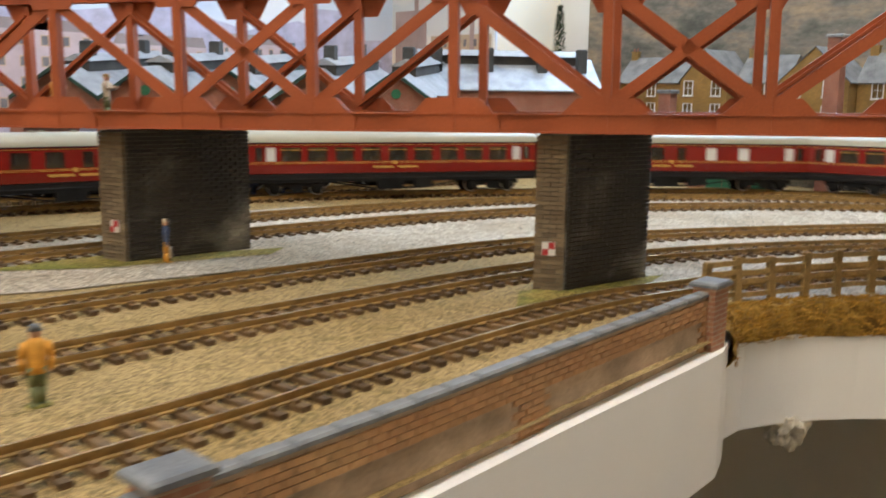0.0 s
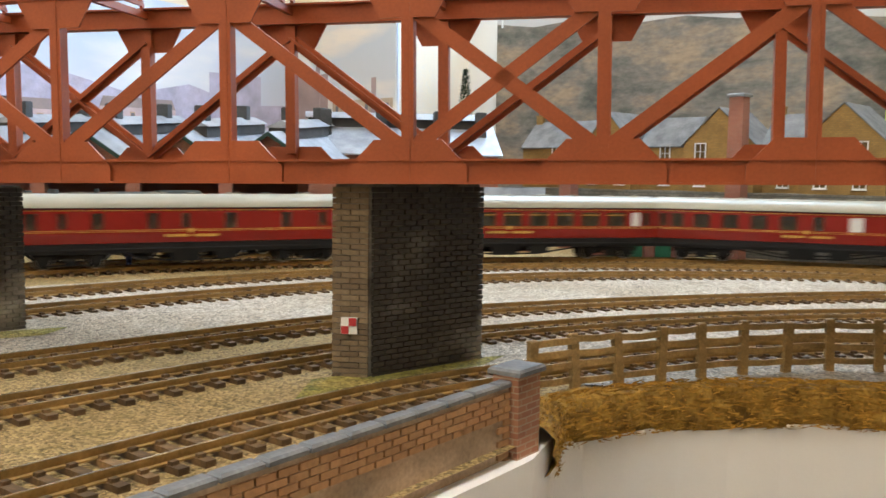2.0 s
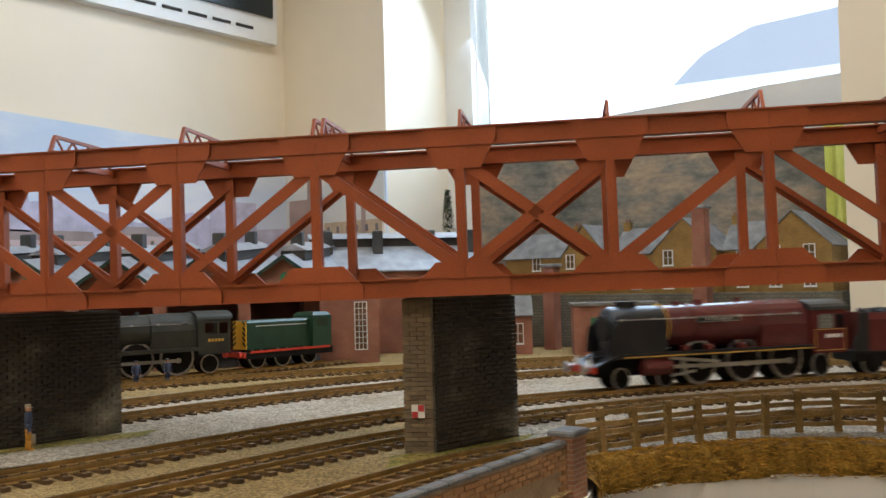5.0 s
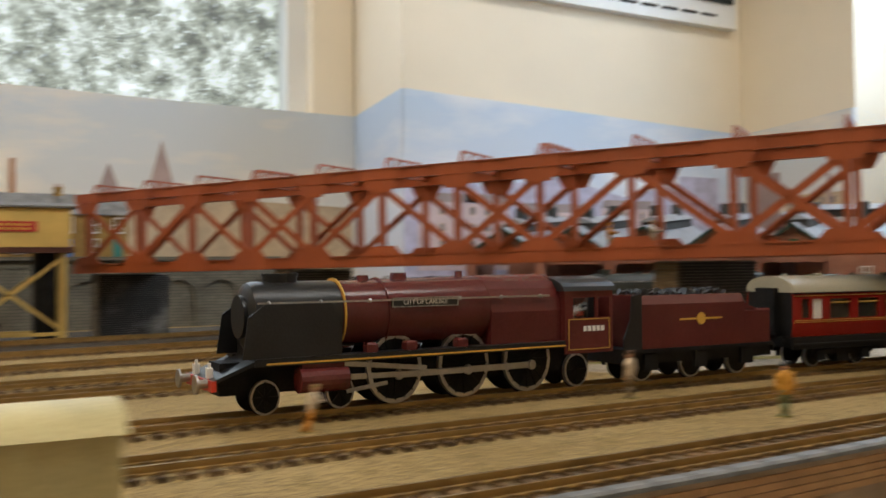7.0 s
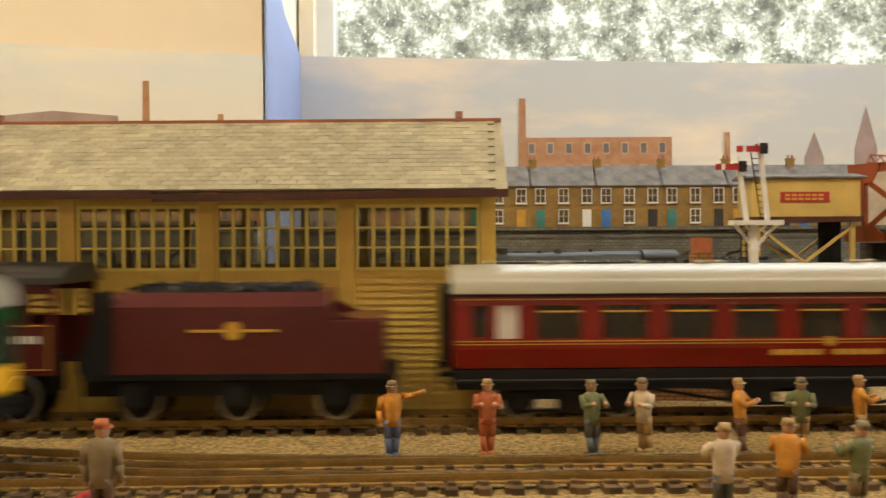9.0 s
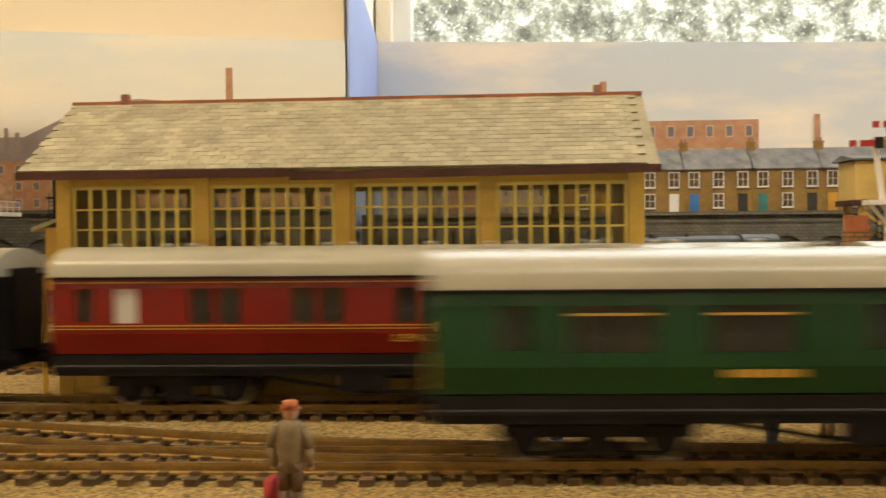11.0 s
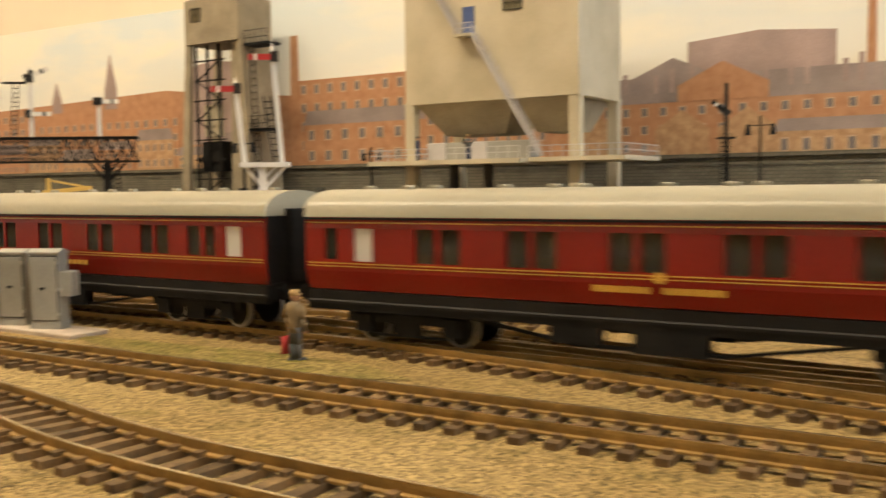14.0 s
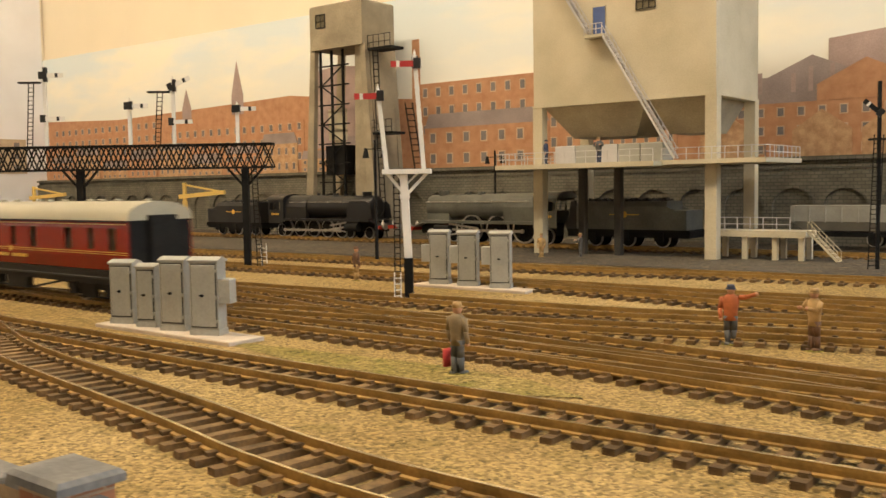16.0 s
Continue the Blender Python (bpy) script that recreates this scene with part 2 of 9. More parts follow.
WALL_BASE = mat("retaining_wall_mortar", (0.42, 0.30, 0.19), 0.9, vary=0.3, scale=60)
COPING = mat("grey_coping", (0.15, 0.15, 0.155), 0.5, vary=0.3, scale=70, second=(0.24, 0.235, 0.22))
DEAD_GRASS = mat("dead_ochre_grass", (0.40, 0.215, 0.022), 0.9, vary=0.3, scale=140, island=0.4)
PLASTER_RAW = mat("raw_plaster", (0.62, 0.55, 0.42), 0.8, vary=0.25, scale=120, bump=0.6)
FENCE = mat("brown_fence_wood", (0.31, 0.195, 0.062), 0.75, vary=0.4, scale=90)
WHITE_BOARD = mat("white_fascia", (0.86, 0.82, 0.77), 0.5, vary=0.06, scale=8)
PLASTER = mat("cream_wall_paint", (0.86, 0.77, 0.61), 0.7, vary=0.05, scale=5)
PAINT_WHITE = mat("white_gloss_paint", (0.80, 0.80, 0.78), 0.35, vary=0.05, scale=12)
DARK = mat("black_underframe", (0.012, 0.0115, 0.011), 0.65, vary=0.4, scale=70, spec=0.15)
BLACK = mat("satin_black_paint", (0.014, 0.014, 0.015), 0.32, vary=0.3, scale=50)
MAROON = mat("coach_maroon", (0.215, 0.014, 0.008), 0.24, vary=0.12, scale=30, bump=0.02)
LAKE = mat("loco_crimson_lake", (0.102, 0.021, 0.020), 0.20, vary=0.15, scale=30, bump=0.02)
ROOF = mat("coach_roof_grey", (0.36, 0.335, 0.255), 0.30, vary=0.10, scale=20, bump=0.02)
GREEN = mat("coach_green", (0.010, 0.060, 0.015), 0.27, vary=0.12, scale=30, bump=0.02)
LINING = mat("yellow_lining", (0.62, 0.36, 0.05), 0.45, vary=0.1)
YELLOW = mat("warning_yellow", (0.80, 0.42, 0.02), 0.45, vary=0.1)
RED = mat("buffer_red", (0.50, 0.045, 0.02), 0.4, vary=0.15)
WHITE = mat("white_paint", (0.78, 0.76, 0.72), 0.45, vary=0.08)
FROST = mat("frosted_window", (0.70, 0.69, 0.66), 0.35, vary=0.05)
STEEL = mat("bare_steel", (0.42, 0.40, 0.36), 0.35, metal=0.8, vary=0.2)
SOLEBAR = mat("grey_black_solebar", (0.013, 0.0125, 0.012), 0.5, vary=0.3, scale=60, spec=0.2)
GREYGREEN = mat("weathered_loco_green", (0.034, 0.035, 0.027), 0.45, vary=0.35, scale=40)
YARD_GREY = mat("dusty_yard_grey", (0.105, 0.106, 0.090), 0.5, vary=0.3, scale=40)
SHUNTER = mat("shunter_green", (0.022, 0.055, 0.030), 0.35, vary=0.2)
COACH_GLASS = glass("coach_window_glass", (0.78, 0.76, 0.66), 0.04, 0.72)
SEAT = mat("coach_interior_tan", (0.52, 0.36, 0.15), 0.6, vary=0.3)
CONCRETE = mat("cream_concrete", (0.50, 0.44, 0.31), 0.8, vary=0.13, scale=22, second=(0.56, 0.50, 0.37))
CONCRETE_D = mat("weathered_concrete", (0.33, 0.28, 0.20), 0.85, vary=0.25, scale=30)
BOX_CREAM = mat("signal_box_cream", (0.70, 0.47, 0.095), 0.5, vary=0.12, scale=40)
BOX_BROWN = mat("signal_box_brown", (0.075, 0.025, 0.016), 0.5, vary=0.3)
SLATE = mat("pale_slate", (0.37, 0.335, 0.225), 0.65, vary=0.2, scale=60, island=0.16)
SLATE_P = mat("pale_slate_piece", (0.37, 0.335, 0.225), 0.65, vary=0.2, scale=60, piece=0.16)
ROOF_SLATE = mat("grey_slate", (0.175, 0.165, 0.15), 0.85, vary=0.3, scale=70, spec=0.2)
SHED_SLATE = mat("blue_grey_slate", (0.30, 0.31, 0.33), 0.33, vary=0.25, scale=70)
BRICK_ORANGE = courses("model_red_brick", (0.33, 0.12, 0.07), (0.26, 0.09, 0.055), (0.30, 0.20, 0.15), 0.0031, 0.0011)
BRICK_OCHRE = courses("model_ochre_stone", (0.33, 0.195, 0.045), (0.27, 0.155, 0.036), (0.22, 0.145, 0.05), 0.0036, 0.0016)
STONE_GREY = courses("retaining_stone", (0.17, 0.155, 0.12), (0.13, 0.12, 0.09), (0.09, 0.085, 0.065), 0.007, 0.0034)
DOOR_GREEN = mat("green_door", (0.035, 0.15, 0.075), 0.5, vary=0.2)
DOOR_BLUE = mat("blue_door", (0.07, 0.11, 0.27), 0.5, vary=0.15)
CABINET = mat("grey_cabinet", (0.34, 0.335, 0.30), 0.5, vary=0.12, scale=60)
PINK_BASE = mat("concrete_slab", (0.50, 0.42, 0.34), 0.7, vary=0.15)
TANK_YELLOW = mat("tank_cream_yellow", (0.60, 0.42, 0.12), 0.5, vary=0.15, scale=40)
VAN_CREAM = mat("van_body_cream", (0.58, 0.50, 0.24), 0.55, vary=0.2, scale=40, dirt=0.15)
COAL = mat("coal", (0.015, 0.015, 0.016), 0.5, vary=0.6, scale=300, bump=1.0, grain=400)
DIM = mat("dark_interior", (0.045, 0.04, 0.034), 0.8, vary=0.3)
TREE_GREEN = mat("dark_conifer", (0.03, 0.06, 0.02), 0.8, vary=0.5, scale=200)
SIGN_RED = mat("sign_red", (0.42, 0.03, 0.03), 0.45, vary=0.08)
RAIL_GREY = mat("pale_handrail", (0.52, 0.50, 0.50), 0.5, vary=0.1)
SKIN = mat("figure_flesh", (0.55, 0.30, 0.18), 0.6, vary=0.1)


# ---------------------------------------------------------------- mesh helpers
def box(bm, x0, x1, y0, y1, z0, z1):
    vs = [bm.verts.new(p) for p in ((x0, y0, z0), (x1, y0, z0), (x1, y1, z0), (x0, y1, z0), (x0, y0, z1), (x1, y0, z1), (x1, y1, z1), (x0, y1, z1))]
    for f in ((3, 2, 1, 0), (4, 5, 6, 7), (0, 1, 5, 4), (1, 2, 6, 5), (2, 3, 7, 6), (3, 0, 4, 7)):
        bm.faces.new([vs[i] for i in f])
    return vs


def bbox_bevel(bm, x0, x1, y0, y1, z0, z1, r):
    """A box with chamfered top edges."""
    prism(bm, [(x0, y0), (x1, y0), (x1, y1), (x0, y1)], z0, z1 - r)
    a = [bm.verts.new(p) for p in ((x0, y0, z1 - r), (x1, y0, z1 - r), (x1, y1, z1 - r), (x0, y1, z1 - r))]
    b = [bm.verts.new(p) for p in ((x0 + r, y0 + r, z1), (x1 - r, y0 + r, z1), (x1 - r, y1 - r, z1), (x0 + r, y1 - r, z1))]
    for i in range(4):
        bm.faces.new((a[i], a[(i + 1) % 4], b[(i + 1) % 4], b[i]))
    bm.faces.new(b)


def prism(bm, outline, z0, z1, axis="z"):
    """An outline extruded along an axis; outline runs (x, y), (x, z) or (y, z)."""
    def p(u, v, w):
        return {"z": (u, v, w), "y": (u, w, v), "x": (w, u, v)}[axis]
    a = [bm.verts.new(p(u, v, z0)) for u, v in outline]
    b = [bm.verts.new(p(u, v, z1)) for u, v in outline]
    n = len(outline)
    fs = [bm.faces.new(a[::-1]), bm.faces.new(b)]
    for i in range(n):
        fs.append(bm.faces.new((a[i], a[(i + 1) % n], b[(i + 1) % n], b[i])))
    return fs


def bar(bm, p, q, w, h=None, up=(0, 0, 1)):
    """A rectangular bar from p to q, w across and h deep."""
    p, q, h = Vector(p), Vector(q), h or w
    d = (q - p).normalized()
    side = d.cross(Vector(up))
    if side.length < 1e-4:
        side = d.cross(Vector((1, 0, 0)))
    side.normalize()
    top = side.cross(d)
    c = [(side * (w / 2) * a + top * (h / 2) * b) for a, b in ((-1, -1), (1, -1), (1, 1), (-1, 1))]
    a, b = [bm.verts.new(p + o) for o in c], [bm.verts.new(q + o) for o in c]
    bm.faces.new(a[::-1]), bm.faces.new(b)
    for i in range(4):
        bm.faces.new((a[i], a[(i + 1) % 4], b[(i + 1) % 4], b[i]))


def tube(bm, p, q, r, r2=None, seg=10):
    p, q, r2 = Vector(p), Vector(q), r if r2 is None else r2
    d = (q - p).normalized()
    u = d.orthogonal().normalized()
    v = d.cross(u)
    ring = [(u * math.cos(2 * math.pi * i / seg) + v * math.sin(2 * math.pi * i / seg)) for i in range(seg)]
    a, b = [bm.verts.new(p + o * r) for o in ring], [bm.verts.new(q + o * max(r2, 1e-5)) for o in ring]
    bm.faces.new(a[::-1]), bm.faces.new(b)
    for i in range(seg):
        bm.faces.new((a[i], a[(i + 1) % seg], b[(i + 1) % seg], b[i]))


def ball(bm, c, r, sz=1.0, seg=8):
    m = Matrix.Translation(c) @ Matrix.Diagonal((r, r, r * sz, 1))
    bmesh.ops.create_uvsphere(bm, u_segments=seg, v_segments=max(5, seg - 2), radius=1, matrix=m)


def loft(bm, rings):
    """Closed rings of equal length joined into a skin with both ends shut."""
    vs = [[bm.verts.new(p) for p in r] for r in rings]
    n = len(rings[0])
    for a, b in zip(vs[:-1], vs[1:]):
        for i in range(n):
            bm.faces.new((a[i], a[(i + 1) % n], b[(i + 1) % n], b[i]))
    bm.faces.new(vs[0][::-1]), bm.faces.new(vs[-1])


def mesh_of(name, bm, material, smooth=False):
    bmesh.ops.recalc_face_normals(bm, faces=bm.faces)
    me = bpy.data.meshes.new(name)
    bm.to_mesh(me)
    bm.free()
    me.materials.append(material)
    if smooth:
        for p in me.polygons:
            p.use_smooth = True
    return me


def part(name, bm, material, parent=None, label="", smooth=False, m=None):
    """Links a bmesh as one mesh object under a thing or under a part."""
    ob = new(name, mesh_of(name, bm, material, smooth))
    if parent:
        ob.parent = parent
    if m is not None:
        ob.matrix_local = m
    if smooth:
        mod = ob.data
        mod.set_sharp_from_angle(angle=radians(35))
    if label:
        ob["label"] = label
    return ob


def shared(name, me, parent, m):
    ob = new(name, me)
    ob.parent = parent
    ob.matrix_local = m
    return ob


def thing(name, label, category, group="", kind="", m=None):
    ob = new(name)
    ob.empty_display_size = 0.01
    if m is not None:
        ob.matrix_world = m
    return tagged(ob, label, category, group, kind)


def setting(name, bm, material, label="", category=""):
    return tagged(part(name, bm, material), label, category, kind="structure")


def words(text, size, material, parent, m, name="lettering"):
    cu = bpy.data.curves.new(name, "FONT")
    cu.body, cu.size, cu.align_x, cu.align_y, cu.extrude = text, size, "CENTER", "CENTER", size * 0.04
    tmp = bpy.data.objects.new(name, cu)
    scene.collection.objects.link(tmp)
    me = bpy.data.meshes.new_from_object(tmp.evaluated_get(bpy.context.evaluated_depsgraph_get()))
    bpy.data.objects.remove(tmp)
    me.materials.clear()
    me.materials.append(material)
    ob = new(name, me)
    ob.parent = parent
    ob.matrix_local = m
    return ob


def spline(points, step=0.01):
    """A smooth line through plan points, resampled at even steps."""
    p = [Vector((*q, 0)) for q in points]
    p = [p[0] * 2 - p[1]] + p + [p[-1] * 2 - p[-2]]
    dense = []
    for i in range(1, len(p) - 2):
        for k in range(24):
            t = k / 24
            dense.append(0.5 * ((2 * p[i]) + (p[i + 1] - p[i - 1]) * t + (2 * p[i - 1] - 5 * p[i] + 4 * p[i + 1] - p[i + 2]) * t * t + (3 * p[i] - p[i - 1] - 3 * p[i + 1] + p[i + 2]) * t ** 3))
    dense.append(p[-2])
    out, left = [dense[0]], step
    for a, b in zip(dense[:-1], dense[1:]):
        d = (b - a).length
        while d >= left and d > 0:
            a = a + (b - a) * (left / d)
            out.append(a.copy())
            d, left = (b - a).length, step
        left -= d
    return out


class Line:
    """A track's centre line; at(s) gives the place s metres along it."""
    def __init__(self, points):
        self.step = 0.005
        self.pts = spline(points, self.step)
        self.length = self.step * (len(self.pts) - 1)

    def at(self, s):
        k = max(0.0, min(len(self.pts) - 1.001, s / self.step))
        i = int(k)
        return self.pts[i].lerp(self.pts[i + 1], k - i)

    def nearest(self, x, y):
        q = Vector((x, y, 0))
        return min(range(len(self.pts)), key=lambda i: (self.pts[i] - q).length) * self.step


# ---------------------------------------------------------------- the room
def wall_slab(name, outline, z0, z1, label, material=None):
    bm = bmesh.new()
    prism(bm, outline, z0, z1)
    return setting(name, bm, material or PLASTER, label, "wall")


BACK, RIGHT, LEFTW, FRONT, FLOOR, CEIL = 1.20, 0.92, -2.46, -1.25, -0.95, 1.42


NEIGHBOUR = [(1.557, 0.82), (0.549, 0.783), (0.541, 1.004), (1.24, 0.988), (1.432, 0.92)]


def build_room():
    bm = bmesh.new()
    box(bm, LEFTW - 0.2, 1.4, FRONT - 0.2, 1.5, FLOOR - 0.05, FLOOR)
    setting("floor", bm, mat("grey_carpet", (0.035, 0.033, 0.03), 0.95, vary=0.2, scale=20), "dark grey carpeted room floor", "floor")
    bm = bmesh.new()
    box(bm, LEFTW - 0.2, 1.4, FRONT - 0.2, 1.5, CEIL, CEIL + 0.05)
    setting("ceiling", bm, mat("white_ceiling", (0.8, 0.77, 0.7), 0.8, vary=0.04, scale=4), "plain white ceiling", "ceiling")
    wall_slab("wall_left", [(LEFTW - 0.1, FRONT), (LEFTW, FRONT), (LEFTW, 1.3), (LEFTW - 0.1, 1.3)], FLOOR, CEIL, "cream painted side wall of the room")
    wall_slab("wall_front", [(LEFTW - 0.1, FRONT - 0.1), (1.3, FRONT - 0.1), (1.3, FRONT), (LEFTW - 0.1, FRONT)], FLOOR, CEIL, "cream painted wall behind the operating well")
    # back wall: solid part, window part, chimney breast
    wall_slab("wall_back_solid", [(LEFTW, 0.9975), (-0.69, 0.9975), (-0.69, 1.3), (LEFTW, 1.3)], FLOOR, CEIL, "cream painted back wall behind the sky backdrop")
    wall_slab("wall_back_sill", [(-0.69, BACK), (0.31, BACK), (0.31, 1.3), (-0.69, 1.3)], FLOOR, 0.28, "cream wall below the back window")
    wall_slab("wall_back_head", [(-0.69, BACK), (0.31, BACK), (0.31, 1.3), (-0.69, 1.3)], 1.05, CEIL, "cream wall above the back window")
    wall_slab("wall_back_pier", [(0.245, BACK + 0.003), (0.307, BACK + 0.003), (0.307, 1.3), (0.245, 1.3)], 0.28, 1.05, "cream wall beside the back window")
    wall_slab("wall_back_pier_left", [(-0.687, BACK + 0.003), (-0.668, BACK + 0.003), (-0.668, 1.3), (-0.687, 1.3)], 0.28, 1.05, "cream wall beside the back window")
    wall_slab("wall_chimney_breast", [(0.31, 1.05), (RIGHT, 1.05), (RIGHT, 1.3), (0.31, 1.3)], FLOOR, CEIL, "cream painted chimney breast")
    # right wall with the deep window recess
    wall_slab("wall_right_far", [(RIGHT, 0.84), (1.16, 0.84), (1.16, 1.3), (RIGHT, 1.3)], FLOOR, CEIL, "cream painted right-hand wall")
    wall_slab("wall_right_near", [(RIGHT, FRONT), (1.16, FRONT), (1.16, 0.245), (RIGHT, 0.245)], FLOOR, CEIL, "cream painted right-hand wall")
    wall_slab("wall_right_sill", [(RIGHT, 0.245), (1.16, 0.245), (1.16, 0.84), (RIGHT, 0.84)], FLOOR, -0.003, "wall below the right window")
    wall_slab("wall_right_head", [(RIGHT, 0.245), (1.16, 0.245), (1.16, 0.84), (RIGHT, 0.84)], 1.05, CEIL, "wall above the right window")
    # windows
    w = thing("window_1", "white framed window looking onto garden trees", "window", kind="structure")
    bm = bmesh.new()
    for x0, x1, z0, z1 in ((-0.668, -0.645, 0.28, 1.05), (0.215, 0.245, 0.28, 1.05), (-0.645, 0.215, 0.28, 0.285), (-0.645, 0.215, 1.01, 1.05)):
        box(bm, x0, x1, 1.225, 1.265, z0, z1)
    part("window_frame", bm, PAINT_WHITE, w)
    bm = bmesh.new()
    box(bm, -0.645, 0.215, 1.243, 1.247, 0.285, 1.01)
    g = part("pane", bm, glass("window_glass", (0.97, 0.99, 0.98), 0.02, 0.93), w)
    g.visible_shadow = False
    w = thing("window_2", "bright white framed window with a blind cord", "window", kind="structure")
    bm = bmesh.new()
    for y0, y1, z0, z1 in ((0.245, 0.275, 0.0, 1.05), (0.79, 0.84, 0.0, 1.05), (0.275, 0.79, 0.0, 0.255), (0.275, 0.79, 1.01, 1.05)):
        box(bm, 1.05, 1.09, y0, y1, z0, z1)
    part("window_frame", bm, PAINT_WHITE, w)
    bm = bmesh.new()
    box(bm, 1.068, 1.072, 0.275, 0.79, 0.255, 1.01)
    g = part("pane", bm, bpy.data.materials["window_glass"], w)
    g.visible_shadow = False
    bm = bmesh.new()
    tube(bm, (1.03, 0.765, 0.26), (1.03, 0.765, 1.0), 0.0012, seg=6)
    tube(bm, (1.03, 0.745, 0.28), (1.03, 0.745, 1.0), 0.0012, seg=6)
    part("blind_cord", bm, PAINT_WHITE, w)
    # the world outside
    # garden board glows by itself; its sunlight is part of the colour
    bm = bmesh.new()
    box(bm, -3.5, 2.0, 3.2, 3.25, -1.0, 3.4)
    setting("backdrop_garden", bm, trees_outside("garden_trees_glow", 1.25), "glowing board of blurred garden trees outside the window, sunlight painted in", "backdrop")
    bm = bmesh.new()
    box(bm, 3.6, 3.65, -2.5, 4.0, -1.5, 4.0)
    setting("backdrop_bright_sky", bm, glow("overexposed_sky", (0.93, 0.96, 1.0), 3.0), "overexposed daylight sky outside the window", "backdrop")
    # roof next door: emission stands in for skylight and haze on the slates
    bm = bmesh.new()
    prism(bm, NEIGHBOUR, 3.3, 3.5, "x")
    setting("neighbour_roof", bm, glow("neighbour_slate_glow", (0.62, 0.64, 0.72), 1.15), "grey slate roof of a house next door, daylight haze painted as glow", "backdrop")
    # picture on the chimney breast
    p = thing("framed_picture", "large dark framed print with white mount", "picture")
    bm = bmesh.new()
    box(bm, 0.42, 0.895, 1.034, 1.05, 0.437, 0.80)
    part("mount", bm, PAINT_WHITE, p)
    bm = bmesh.new()
    box(bm, 0.42, 0.885, 1.030, 1.034, 0.475, 0.78)
    part("print", bm, mat("dark_print", (0.035, 0.045, 0.045), 0.25, vary=0.5, scale=9, bump=0), p)
    bm = bmesh.new()
    for k in range(9):
        box(bm, 0.50 + k * 0.04, 0.53 + k * 0.04, 1.0325, 1.034, 0.452, 0.456)
    part("caption", bm, DIM, p)
    p = thing("framed_notice", "small cream framed notice on the side wall", "picture")
    bm = bmesh.new()
    box(bm, 0.905, 0.92, 0.90, 1.04, 0.56, 0.80)
    part("frame", bm, mat("cream_frame", (0.6, 0.5, 0.33), 0.5), p)
    for name, x in (("a", -1.58), ("b", 0.15)):
        f = thing("ceiling_lamp", "long warm white ceiling batten lamp", "lamp", "ceiling lamps")
        bm = bmesh.new()
        box(bm, x - 0.6, x + 0.6, -0.04, 0.08, CEIL - 0.06, CEIL)
        part("housing", bm, PAINT_WHITE, f)
        bm = bmesh.new()
        box(bm, x - 0.58, x + 0.58, -0.03, 0.07, CEIL - 0.08, CEIL - 0.06)
        part("diffuser", bm, glow("warm_tube", (1.0, 0.8, 0.55), 6.0), f)


build_room()


# ---------------------------------------------------------------- backdrops
SKY_L = sky_paper("printed_sky_left", (0.90, 0.84, 0.72), (0.74, 0.82, 0.86), (0.96, 0.90, 0.76))
SKY_B = sky_paper("printed_sky_back", (0.70, 0.69, 0.66), (0.58, 0.64, 0.70), (0.95, 0.84, 0.69))
SKY_R = sky_paper("printed_sky_corner", (0.68, 0.72, 0.82), (0.50, 0.61, 0.77), (0.82, 0.82, 0.84))
SKY_H = sky_paper("printed_sky_hill", (0.60, 0.57, 0.53), (0.56, 0.55, 0.54), (0.68, 0.65, 0.60))
PRINT_BRICK = mat("printed_brick", (0.47, 0.23, 0.12), 0.6, vary=0.10, scale=90, bump=0, second=(0.53, 0.29, 0.16))
PRINT_WARM = mat("printed_ochre_brick", (0.50, 0.29, 0.15), 0.6, vary=0.2, scale=140, bump=0, second=(0.58, 0.38, 0.22))
PRINT_PINK = mat("printed_pale_brick", (0.58, 0.46, 0.47), 0.6, vary=0.2, scale=25, bump=0)
PRINT_ROOF = mat("printed_roof", (0.33, 0.27, 0.26), 0.6, vary=0.2, scale=30, bump=0)
PRINT_LILAC = mat("printed_lilac_town", (0.50, 0.48, 0.62), 0.6, vary=0.2, scale=60, bump=0)
PRINT_PANE = mat("printed_pane", (0.20, 0.18, 0.18), 0.6, vary=0.2, bump=0)
PRINT_SILL = mat("printed_window_surround", (0.56, 0.40, 0.28), 0.6, vary=0.1, bump=0)
PRINT_WHITE = mat("printed_white", (0.66, 0.56, 0.45), 0.6, vary=0.1, bump=0)
PRINT_TANK = mat("printed_gasholder", (0.40, 0.30, 0.28), 0.6, vary=0.2, scale=25, bump=0)
PRINT_SAND = mat("printed_sandstone", (0.52, 0.41, 0.28), 0.6, vary=0.15, scale=70, bump=0)


